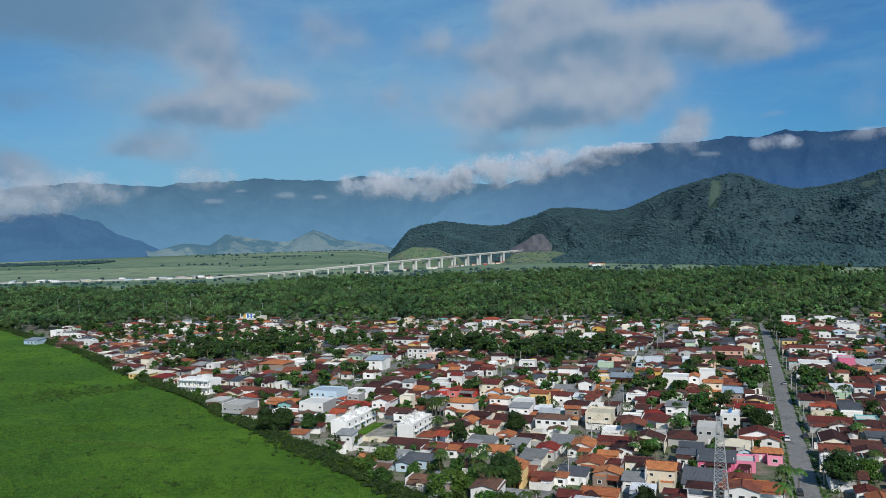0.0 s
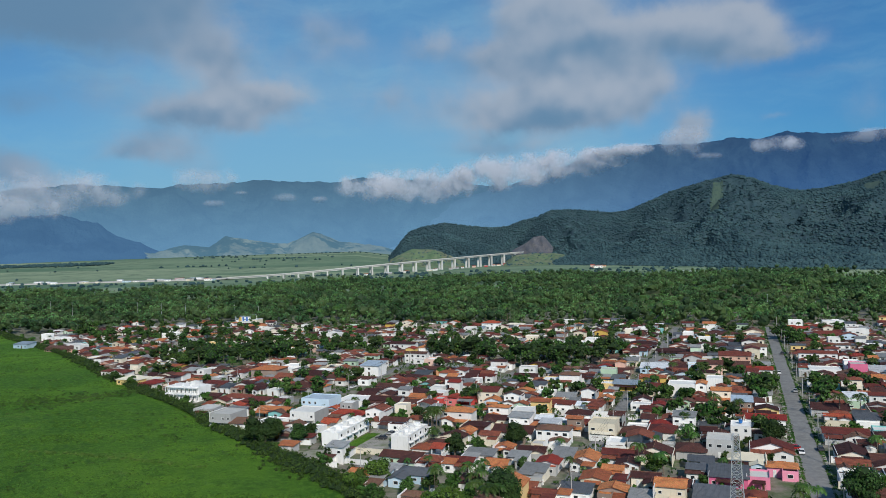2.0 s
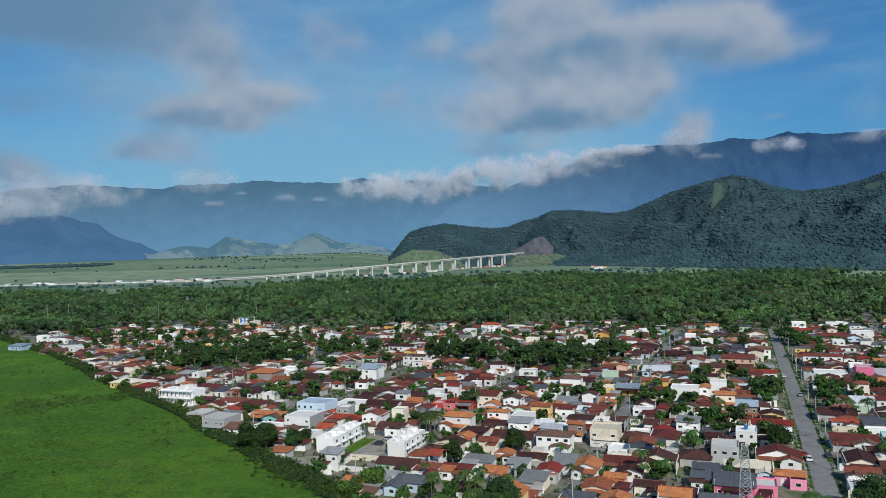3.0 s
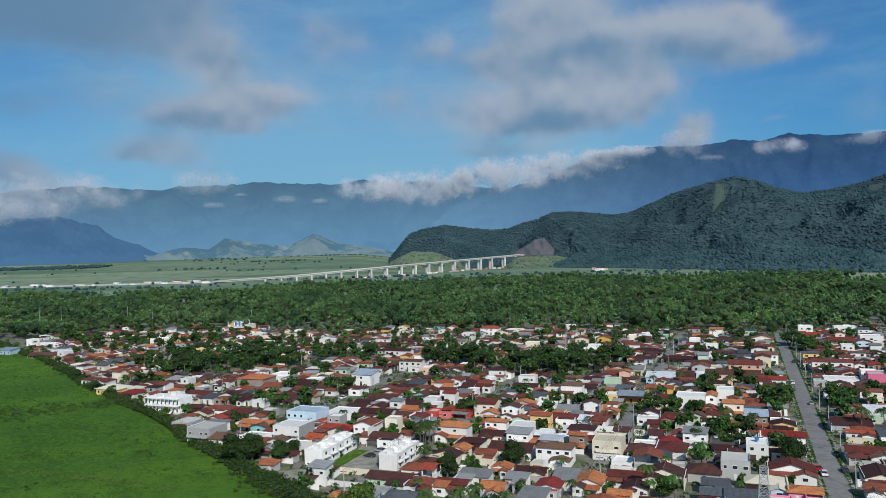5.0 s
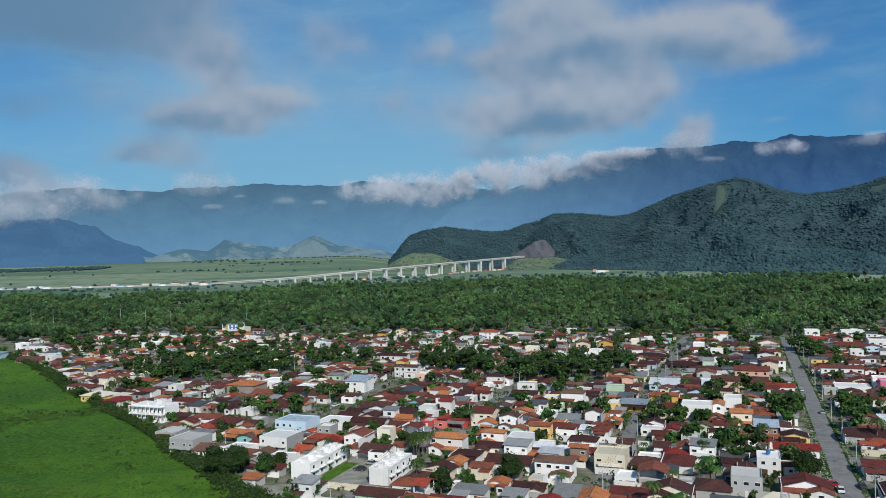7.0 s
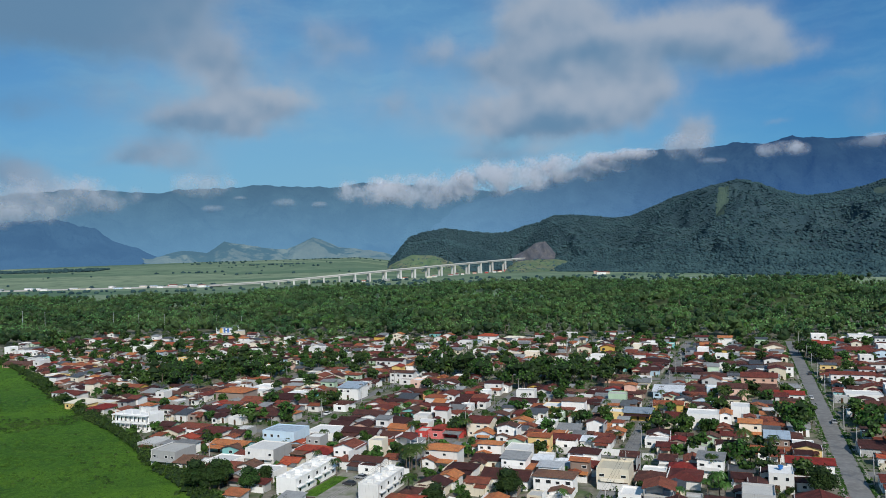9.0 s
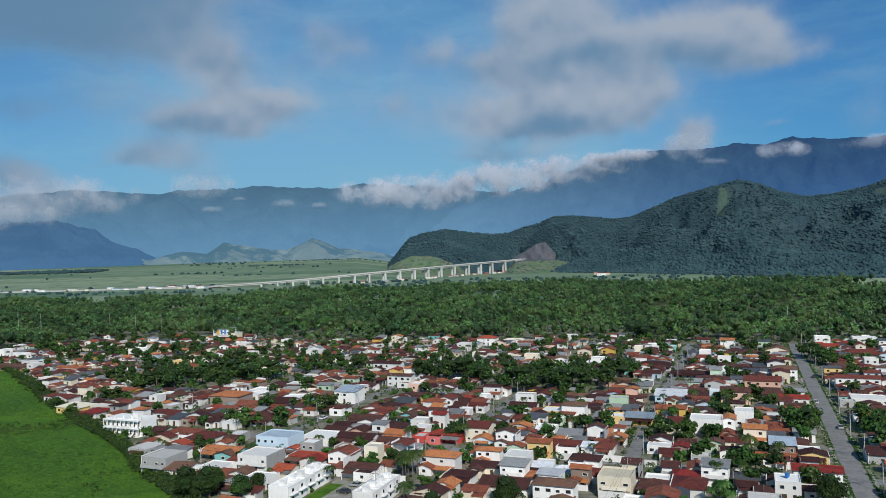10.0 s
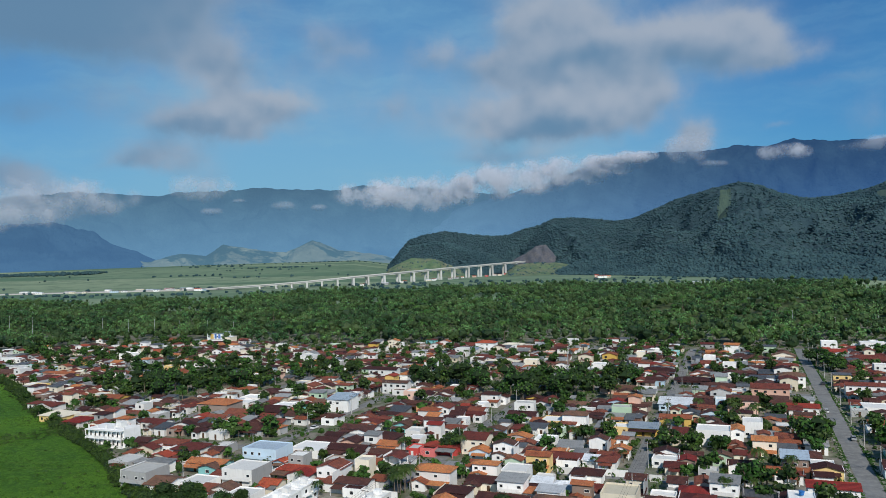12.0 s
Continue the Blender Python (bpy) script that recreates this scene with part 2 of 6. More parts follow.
ROOF = {
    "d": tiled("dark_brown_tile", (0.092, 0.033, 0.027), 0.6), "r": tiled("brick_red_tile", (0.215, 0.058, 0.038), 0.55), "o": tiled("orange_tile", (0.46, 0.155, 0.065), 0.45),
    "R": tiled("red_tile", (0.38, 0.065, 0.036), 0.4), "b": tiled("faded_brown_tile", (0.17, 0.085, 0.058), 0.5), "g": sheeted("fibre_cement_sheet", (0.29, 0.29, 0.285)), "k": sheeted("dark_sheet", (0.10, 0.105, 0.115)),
    "w": sheeted("white_sheet", (0.66, 0.68, 0.70)), "l": sheeted("blue_grey_sheet", (0.36, 0.43, 0.50), 0.4), "f": painted("roof_slab", (0.55, 0.54, 0.51), 0.6), "W": painted("white_slab", (0.74, 0.73, 0.70), 0.55), "c": painted("cream_slab", (0.66, 0.60, 0.47), 0.4),
}
ROOF_WORDS = {"d": "dark brown tile", "r": "brick-red tile", "o": "orange tile", "R": "bright red tile", "b": "faded brown tile", "g": "grey corrugated sheet", "k": "dark sheet", "w": "white sheet", "l": "blue-grey sheet", "f": "flat concrete", "W": "flat white", "c": "cream-coloured"}
M_GLASS = plain("window_glass", (0.025, 0.03, 0.035), 0.12, 0, 0.3)
M_FRAME = plain("white_frame", (0.7, 0.7, 0.68), 0.5)
M_WOOD = plain("dark_wood", (0.10, 0.055, 0.03), 0.6, 0, 0.5)
M_STEEL = plain("galvanised_steel", (0.55, 0.56, 0.57), 0.45, 0.5)
M_CONCRETE = painted("concrete", (0.42, 0.41, 0.39), 0.35)
M_TANK = plain("blue_plastic", (0.03, 0.16, 0.45), 0.4)
M_BARK = mottled("bark", (0.13, 0.10, 0.075), (0.20, 0.17, 0.13), (0.07, 0.055, 0.04), 1.0, 6.0, 0.95, 0.05)
M_LEAF = leafy("broad_leaves", (0.024, 0.062, 0.012), (0.080, 0.150, 0.028), 0.5, 0.25)
M_LEAF_DARK = leafy("dark_leaves", (0.016, 0.045, 0.010), (0.055, 0.112, 0.022), 0.7)
M_LEAF_LIGHT = leafy("light_leaves", (0.035, 0.095, 0.012), (0.125, 0.225, 0.035), 0.5, 0.3)
M_PALM = leafy("palm_leaves", (0.03, 0.08, 0.015), (0.11, 0.19, 0.04), 0.45, 0.3)
M_FOREST = leafy("forest_leaves", (0.025, 0.070, 0.026), (0.122, 0.218, 0.066), 0.6, 0.22, 0.02, 0.22, 0.45, 1.6)
# bluish leaf colour: the distance haze is painted into it
M_HILL = leafy("hazed_leaves", (0.018, 0.050, 0.066), (0.060, 0.118, 0.126), 0.9, 0.1, 0.010, 0.5)
# near-black lumps within crowns and scrub: inner shade put into the colour
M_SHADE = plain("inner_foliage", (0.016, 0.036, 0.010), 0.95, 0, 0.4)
M_GROUND = mottled("soil_and_scrub", (0.05, 0.075, 0.02), (0.09, 0.10, 0.04), (0.035, 0.055, 0.015), 0.01, 0.12)
M_TOWN = mottled("yards", (0.24, 0.215, 0.18), (0.12, 0.11, 0.085), (0.045, 0.095, 0.02), 0.22, 0.12, 0.95, 0.05, 2.0)
M_ASPHALT = mottled("worn_asphalt", (0.20, 0.20, 0.195), (0.15, 0.15, 0.148), (0.24, 0.235, 0.225), 0.12, 0.5, 0.9, 0.01, 8.0)
M_PAVE = mottled("pavement_concrete", (0.33, 0.31, 0.28), (0.25, 0.24, 0.21), (0.12, 0.15, 0.06), 0.3, 0.12, 0.95, 0.01, 6.0)

# ---- mesh helpers ----
class Shape:
    """Vertices and faces of one mesh."""

    def __init__(self):
        self.v, self.f = [], []

    def add(self, verts, faces):
        n = len(self.v)
        self.v += [tuple(p) for p in verts]
        self.f += [tuple(n + i for i in f) for f in faces]
        return self

    def box(self, x0, y0, z0, x1, y1, z1):
        return self.add([(x0, y0, z0), (x1, y0, z0), (x1, y1, z0), (x0, y1, z0), (x0, y0, z1), (x1, y0, z1), (x1, y1, z1), (x0, y1, z1)],
                        [(3, 2, 1, 0), (4, 5, 6, 7), (0, 1, 5, 4), (1, 2, 6, 5), (2, 3, 7, 6), (3, 0, 4, 7)])

    def shell(self, verts, faces, t):
        """A sheet with thickness t, downwards."""
        n = len(verts)
        low = [(x, y, z - t) for x, y, z in verts]
        fs = [tuple(f) for f in faces] + [tuple(n + i for i in reversed(f)) for f in faces]
        edges = {}
        for f in faces:
            for a, b in zip(f, (*f[1:], f[0])):
                edges[(a, b)] = 1
        for a, b in edges:
            if (b, a) not in edges:
                fs.append((b, a, n + a, n + b))
        return self.add(list(verts) + low, fs)

    def tube(self, pts, radii, sides=8, cap=True):
        """A tapered tube along points."""
        base = len(self.v)
        pts = [Vector(p) for p in pts]
        for i, p in enumerate(pts):
            ax = (pts[min(i + 1, len(pts) - 1)] - pts[max(i - 1, 0)]).normalized()
            side = ax.orthogonal().normalized() if abs(ax.z) < 0.95 else Vector((1, 0, 0))
            side = (side - ax * side.dot(ax)).normalized()
            up = ax.cross(side)
            for s in range(sides):
                a = 2 * math.pi * s / sides
                self.v.append(tuple(p + (side * math.cos(a) + up * math.sin(a)) * radii[i]))
        for i in range(len(pts) - 1):
            for s in range(sides):
                a, b = base + i * sides + s, base + i * sides + (s + 1) % sides
                self.f.append((a, b, b + sides, a + sides))
        if cap:
            self.f.append(tuple(base + (len(pts) - 1) * sides + s for s in range(sides)))
            self.f.append(tuple(base + s for s in reversed(range(sides))))
        return self

    def mesh(self, name, mat, smooth=False):
        me = bpy.data.meshes.new(name)
        me.from_pydata(self.v, [], self.f)
        me.materials.append(mat)
        if smooth:
            me.shade_smooth()
        me.update()
        return me


def array_mesh(name, verts, faces, mat, smooth=False):
    """A mesh from numpy arrays; faces all have the same number of corners."""
    me = bpy.data.meshes.new(name)
    n, c = faces.shape
    me.vertices.add(len(verts)), me.loops.add(n * c), me.polygons.add(n)
    me.vertices.foreach_set("co", np.ascontiguousarray(verts, np.float32).ravel())
    me.loops.foreach_set("vertex_index", np.ascontiguousarray(faces, np.int32).ravel())
    me.polygons.foreach_set("loop_start", np.arange(0, n * c, c, dtype=np.int32))
    if not smooth:
        me.polygons.foreach_set("use_smooth", np.zeros(n, dtype=bool))
    me.materials.append(mat)
    me.update(calc_edges=True)
    if smooth:
        me.shade_smooth()
    return me


def part(name, mesh, parent, loc=(0, 0, 0), turn=0.0, label="", size=None):
    """Links a mesh as one part under a thing or a part."""
    ob = new(name, mesh)
    ob.parent = parent
    ob.location = loc
    ob.rotation_euler = (0, 0, radians(turn))
    if size:
        ob.scale = size
    return tagged(ob, label) if label else ob


def thing(name, loc, turn, label, category, group="", kind=""):
    ob = new(name)
    ob.location, ob.rotation_euler = loc, (0, 0, radians(turn))
    ob.empty_display_size = 0.5
    return tagged(ob, label, category, group, kind)


def whole(name, mesh, label, category, group="", kind="", loc=(0, 0, 0), turn=0.0):
    ob = new(name, mesh)
    ob.location, ob.rotation_euler = loc, (0, 0, radians(turn))
    return tagged(ob, label, category, group, kind)


# ---- plan: the town's streets run along ALONG, and ACROSS is to their right ----
TURN = -13.7
ORIGIN = Vector((65.7, 205.4, 0))
ALONG, ACROSS = Vector((0.2368, 0.9716, 0)), Vector((0.9716, -0.2368, 0))


def town(u, v, z=0.0):
    p = ORIGIN + ALONG * u + ACROSS * v
    return (p.x, p.y, z)


def in_town(x, y):
    """u, v of a place."""
    d = Vector((x, y, 0)) - ORIGIN
    return d.dot(ALONG), d.dot(ACROSS)


def meadow_edge(y):
    """x of the meadow's edge, where the houses begin."""
    return float(np.interp(y, [90, 202, 217, 237, 273, 323, 380, 474, 575, 760], [62, -44, -57, -76, -112, -160, -219, -313, -428, -640]))


TOWN_X = [-446, -418, -396, -363, -300, -233, -182, -138, -90, -42, -6, 35, 86, 119, 141, 182, 211, 231]
TOWN_Y = [615, 622, 641, 666, 671, 652, 636, 638, 640, 622, 618, 629, 608, 593, 572, 595, 616, 614]


def town_far(x):
    """y of the town's far edge."""
    return float(np.interp(x, TOWN_X, TOWN_Y))


# ---- ground ----
def grid(x0, x1, y0, y1, nx, ny, height):
    xs, ys = np.linspace(x0, x1, nx), np.linspace(y0, y1, ny)
    gx, gy = np.meshgrid(xs, ys)
    v = np.stack([gx, gy, height(gx, gy)], -1).reshape(-1, 3)
    i = np.arange((ny - 1) * nx).reshape(ny - 1, nx)[:, :-1].ravel()
    return v, np.stack([i, i + 1, i + nx + 1, i + nx], -1)


def waves(gx, gy, s, amp, seed=0, octaves=4):
    """Sum of rotated sines: cheap rolling relief."""
    out, r = np.zeros_like(gx), np.random.RandomState(seed)
    for o in range(octaves):
        for _ in range(3):
            a, ph = r.uniform(0, 6.28), r.uniform(0, 6.28)
            out += amp / 2 ** o / 2 * np.sin((gx * math.cos(a) + gy * math.sin(a)) * 2 ** o / s + ph)
    return out


v, f = grid(-4900, 4900, -2500, 4900, 60, 60, lambda x, y: 0 * x - 0.25)
whole("ground", array_mesh("ground", v, f, M_GROUND), "flat coastal plain of soil and low scrub", "ground", kind="structure")


def meadow_material():
    m, k = material("meadow_grass")
    p = place(k)
    big = k.ramp(k.noise(p, 0.014, 4, 0.55), 0.38, 0.62)
    mid = k.ramp(k.noise(p, 0.10, 5, 0.65), 0.42, 0.66)
    fine = k.ramp(k.noise(p, 0.45, 5, 0.75), 0.45, 0.58)
    blade = k.ramp(k.noise(p, 2.2, 4, 0.8), 0.40, 0.66)
    col = k.mix(big, (0.038, 0.122, 0.010), (0.120, 0.258, 0.018))
    col = k.mix(k.math("MULTIPLY", mid, 0.7), col, (0.028, 0.094, 0.009))
    col = k.mix(k.math("MULTIPLY", fine, 0.7), col, (0.128, 0.262, 0.028))
    col = k.mix(k.math("MULTIPLY", blade, 0.65), col, (0.020, 0.060, 0.007))
    stretch = k.add("VectorMath", {0: p, 1: (0.02, 0.16, 1)}, operation="MULTIPLY").outputs[0]
    dry = k.ramp(k.noise(stretch, 1.0, 6, 0.75), 0.56, 0.70, 0, 0.35)
    col = k.mix(dry, col, (0.17, 0.20, 0.05))
    finish(k, col, 0.9, k.noise(p, 0.7, 7, 0.85), 1.3, spec=0.15)
    return m


M_MEADOW = meadow_material()
v, f = grid(0, 1, 50, 730, 150, 220, lambda x, y: 0 * x)
edge = np.array([meadow_edge(y) for y in v[:, 1]])
v[:, 0] = edge + 7 - (1 - v[:, 0]) ** 1.6 * 900
v[:, 2] = -0.05 + 0.10 * (waves(v[:, 0], v[:, 1], 16, 1.0, 3) + 1.2) * np.clip((edge + 6 - v[:, 0]) / 12, 0, 1)
f = f[:, ::-1] if (v[f[0, 1], 0] - v[f[0, 0], 0]) < 0 else f
whole("meadow", array_mesh("meadow", v, f, M_MEADOW, True), "wide bright green grass meadow beside the town", "meadow", kind="structure")

# yards under the houses: bounded by the meadow, the forest and the open sides
s = Shape()
ys = np.linspace(70, 748, 104)
left = [(max(meadow_edge(y) + 6.5, -546), y, 0.0) for y in ys]
rightside = [(0.45 * y + 140, y, 0.0) for y in ys]
s.add(left + rightside, [(i, len(ys) + i, len(ys) + i + 1, i + 1) for i in range(len(ys) - 1)])
whole("town_ground", s.mesh("town_ground", M_TOWN), "bare yards, dirt and weeds between the houses", "ground", kind="structure")


# ---- roads ----
def strip(name, points, width, z, mat, thick=0.12):
    s = Shape()
    pts = [Vector(p) for p in points]
    top = []
    for i, p in enumerate(pts):
        d = (pts[min(i + 1, len(pts) - 1)] - pts[max(i - 1, 0)])
        d.z = 0
        d.normalize()
        n = Vector((d.y, -d.x, 0)) * width / 2
        top += [tuple(p - n + Vector((0, 0, z))), tuple(p + n + Vector((0, 0, z)))]
    s.shell(top, [(2 * i, 2 * i + 1, 2 * i + 3, 2 * i + 2) for i in range(len(pts) - 1)], thick)
    return s.mesh(name, mat)


STREETS = (-333, -265, -198, -130, -65, 68, 135)
CROSS = (91, 237)


def street_span(v):
    us = []
    for u in range(-80, 500, 5):
        x, y, _ = town(u, v)
        if x > meadow_edge(y) + 8 and y < town_far(x) - 4:
            us.append(u)
    return (us[0], us[-1]) if us else None


def lay_streets():
    whole("road", strip("road", [town(u, 0) for u in range(-140, 405, 10)], 5.8, 0.06, M_ASPHALT), "straight worn grey asphalt street with patches", "road", kind="structure")
    for side in (-1, 1):
        whole("pavement", strip("pavement", [town(u, side * 4.0) for u in range(-140, 395, 10)], 0.9, 0.14, M_PAVE, 0.2), "narrow concrete pavement with weeds beside the street", "pavement", kind="structure")
    for v in STREETS:
        span = street_span(v)
        if span and span[1] - span[0] > 20:
            pts = [town(u, v) for u in np.linspace(span[0], span[1], 12)]
            whole("road", strip("road", pts, 5.0, 0.05, M_ASPHALT), "side street of worn grey asphalt", "road", kind="structure")
    for u in CROSS:
        vs = [v for v in range(-430, 210, 5) if town(u, v)[0] > meadow_edge(town(u, v)[1]) + 8]
        whole("road", strip("road", [town(u, v) for v in (vs[0], (vs[0] + vs[-1]) / 2, vs[-1])], 5.0, 0.04, M_ASPHALT), "cross street of worn grey asphalt", "road", kind="structure")


lay_streets()

# ---- hills and distance ----
def fbm(x, y, octaves=5, seed=0, gain=0.5, ridged=False):
    """Smooth value noise over arrays, about -1 to 1."""
    total, amp, norm = np.zeros_like(x, dtype=float), 1.0, 0.0
    for o in range(octaves):
        table = np.random.RandomState(seed + o).uniform(-1, 1, (256, 256))
        xi, yi = np.floor(x).astype(int), np.floor(y).astype(int)
        fx, fy = x - xi, y - yi
        fx, fy = fx * fx * (3 - 2 * fx), fy * fy * (3 - 2 * fy)
        a, b = table[xi % 256, yi % 256], table[(xi + 1) % 256, yi % 256]
        c, d = table[xi % 256, (yi + 1) % 256], table[(xi + 1) % 256, (yi + 1) % 256]
        n = (a * (1 - fx) + b * fx) * (1 - fy) + (c * (1 - fx) + d * fx) * fy
        total += amp * ((1 - 2 * np.abs(n)) if ridged else n)
        norm += amp
        amp *= gain
        x, y = x * 2.03 + 17.1, y * 2.03 + 9.7
    return total / norm


def ico():
    t = (1 + 5 ** 0.5) / 2
    v = np.array([(-1, t, 0), (1, t, 0), (-1, -t, 0), (1, -t, 0), (0, -1, t), (0, 1, t), (0, -1, -t), (0, 1, -t), (t, 0, -1), (t, 0, 1), (-t, 0, -1), (-t, 0, 1)], float)
    f = np.array([(0, 11, 5), (0, 5, 1), (0, 1, 7), (0, 7, 10), (0, 10, 11), (1, 5, 9), (5, 11, 4), (11, 10, 2), (10, 7, 6), (7, 1, 8), (3, 9, 4), (3, 4, 2), (3, 2, 6), (3, 6, 8), (3, 8, 9), (4, 9, 5), (2, 4, 11), (6, 2, 10), (8, 6, 7), (9, 8, 1)])
    return v / np.linalg.norm(v[0]), f


ICO_V, ICO_F = ico()


def lumps(at, radius, flat, seed):
    """Many small uneven clumps: one at each place."""
    r = np.random.RandomState(seed)
    n = len(at)
    a = r.uniform(0, 6.28, n)
    base = ICO_V[None] * r.uniform(0.72, 1.22, (n, 12, 1))
    c, s = np.cos(a)[:, None], np.sin(a)[:, None]
    x, y = base[..., 0] * c - base[..., 1] * s, base[..., 0] * s + base[..., 1] * c
    v = np.stack([x, y, base[..., 2] * flat], -1) * radius[:, None, None] + at[:, None]
    f = ICO_F[None] + (np.arange(n) * 12)[:, None, None]
    return v.reshape(-1, 3), f.reshape(-1, 3)


def clumps(at, radius, flat, seed):
    """As lumps, with fewer faces, for what lies far off or low."""
    r = np.random.RandomState(seed)
    n = len(at)
    a = r.uniform(0, 6.28, n)
    base = np.array([(1, 0, 0), (0, 1, 0), (-1, 0, 0), (0, -1, 0), (0, 0, 1), (0, 0, -1)], float)[None] * r.uniform(0.75, 1.3, (n, 6, 1))
    c, s = np.cos(a)[:, None], np.sin(a)[:, None]
    x, y = base[..., 0] * c - base[..., 1] * s, base[..., 0] * s + base[..., 1] * c
    v = np.stack([x, y, base[..., 2] * flat], -1) * radius[:, None, None] + at[:, None]
    f = np.array([(0, 1, 4), (1, 2, 4), (2, 3, 4), (3, 0, 4), (1, 0, 5), (2, 1, 5), (3, 2, 5), (0, 3, 5)])[None] + (np.arange(n) * 6)[:, None, None]
    return v.reshape(-1, 3), f.reshape(-1, 3)


def toned(me, count, per, seed):
    """One tone for each crown, on all its leaves."""
    tone = np.repeat(np.random.RandomState(seed).uniform(0, 1, count), per).astype(np.float32)
    me.attributes.new("tone", "FLOAT", "FACE").data.foreach_set("value", tone)
    return me


def tufts(at, radius, flat, per, size, seed, low=-0.25):
    """Leaf sprays round each place: loose quads over an uneven dome."""
    r = np.random.RandomState(seed)
    n = len(at)
    z = r.uniform(low, 1, (n, per))
    a = r.uniform(0, 6.28, (n, per))
    h = np.sqrt(np.maximum(0, 1 - z ** 2))
    d = np.stack([h * np.cos(a), h * np.sin(a), z], -1)
    c = d * r.uniform(0.75, 1.15, (n, per, 1)) * radius[:, None, None] * np.array([1, 1, flat]) + at[:, None]
    nrm = d + r.normal(0, 0.45, d.shape)
    nrm /= np.linalg.norm(nrm, axis=-1, keepdims=True)
    t1 = np.cross(nrm, r.normal(0, 1, d.shape))
    t1 /= np.linalg.norm(t1, axis=-1, keepdims=True)
    t2 = np.cross(nrm, t1)
    sz = size * r.uniform(0.6, 1.4, (n, per, 1))
    q = np.stack([c - t1 * sz - t2 * sz * 0.5, c + t1 * sz * 0.2 - t2 * sz, c + t1 * sz * 1.1 + t2 * sz * 0.4, c - t1 * sz * 0.3 + t2 * sz], 2)
    f = np.arange(n * per * 4).reshape(-1, 4)
    return q.reshape(-1, 3), f


def massif(name, az_pts, h_pts, foot, ridge, back, mat, label, na=300, nr=60, rough=0.12, seed=1, kind="structure", category="hill", cell=420.0, jag=0.022):
    """High ground seen from the plain: a ridge line over bearings (degrees), falling to a foot in front and behind."""
    az = np.linspace(az_pts[0], az_pts[-1], na)
    s = np.linspace(0, 1.25, nr)
    A, S = np.meshgrid(az, s)
    ft = np.interp(A, az_pts, np.interp(np.linspace(0, 1, len(az_pts)), np.linspace(0, 1, len(foot)), foot))
    R = np.where(S <= 1, ft + (ridge - ft) * S, ridge + (back - ridge) * (S - 1) * 4)
    H = np.interp(A, az_pts, h_pts)
    prof = np.where(S <= 1, 0.15 * S + 0.85 * (0.5 - 0.5 * np.cos(np.pi * np.clip(S, 0, 1))) ** 0.85, 1 - (S - 1) * 2.2)
    X, Y = R * np.sin(np.radians(A)), R * np.cos(np.radians(A))
    twist = 0.5 * fbm(X / cell, Y / cell, 3, seed + 40)
    wob = fbm(X / cell + twist + 0.35 * S, Y / cell - twist, 5, seed, 0.5, True)
    mid = 4 * np.clip(S, 0, 1) * np.clip(1 - S, 0, 1) * (1.15 - 0.4 * S)
    Z = H * prof * (1 - rough * 2.2 * np.clip(0.62 - wob, 0, 1.2) * mid) + H * jag * fbm(A * 1.9, S * 8, 5, seed + 7) - 0.3
    v = np.stack([X, Y, Z], -1).reshape(-1, 3)
    i = np.arange((nr - 1) * na).reshape(nr - 1, na)[:, :-1].ravel()
    f = np.stack([i, i + 1, i + na + 1, i + na], -1)
    ob = whole(name, array_mesh(name, v, f, mat, True), label, category, kind=kind)
    return ob, X, Y, Z, S, A


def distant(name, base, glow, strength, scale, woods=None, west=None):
    """Far forested range; the haze of kilometres of air is put into its emission."""
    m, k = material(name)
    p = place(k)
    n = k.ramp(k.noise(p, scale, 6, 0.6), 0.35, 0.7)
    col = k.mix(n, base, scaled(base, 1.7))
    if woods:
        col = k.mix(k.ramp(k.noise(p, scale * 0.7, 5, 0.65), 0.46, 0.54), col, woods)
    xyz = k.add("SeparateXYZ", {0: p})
    # haze emission, strongest at the foot; west gives it a second tint
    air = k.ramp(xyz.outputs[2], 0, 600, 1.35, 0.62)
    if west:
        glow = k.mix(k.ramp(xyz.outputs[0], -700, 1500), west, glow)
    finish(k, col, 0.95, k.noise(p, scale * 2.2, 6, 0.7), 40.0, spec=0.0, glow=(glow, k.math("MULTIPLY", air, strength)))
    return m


# dark slopes plus a blue glow that stands in for distance haze
M_FAR_LEFT = distant("hazed_far_forest", (0.015, 0.026, 0.026), (0.086, 0.198, 0.34), 1.0, 0.006)
M_FAR_RIGHT = distant("hazed_blue_forest", (0.013, 0.024, 0.028), (0.026, 0.086, 0.245), 1.0, 0.006, None, (0.108, 0.232, 0.385))
M_SPUR = distant("hazed_spur_forest", (0.010, 0.020, 0.026), (0.049, 0.121, 0.236), 1.0, 0.008)
M_FOOTHILL = distant("hazed_foothill_pasture", (0.080, 0.082, 0.058), (0.066, 0.140, 0.205), 1.0, 0.006, (0.010, 0.022, 0.020))
# undergrowth blued like the leaves, with the haze in its base colour
M_HILLSOIL = mottled("hazed_undergrowth", (0.026, 0.056, 0.070), (0.040, 0.074, 0.084), (0.020, 0.044, 0.056), 0.02, 0.12, 0.95, 3.0)
M_KNOLL = mottled("hill_pasture", (0.105, 0.165, 0.085), (0.16, 0.165, 0.105), (0.056, 0.105, 0.058), 0.022, 0.07, 0.95, 0.6)
# grass dulled and blued to sit in the same painted haze
M_CLEARING = mottled("hazed_hill_grass", (0.050, 0.084, 0.068), (0.062, 0.098, 0.070), (0.036, 0.066, 0.062), 0.03, 0.12, 0.95, 0.4)
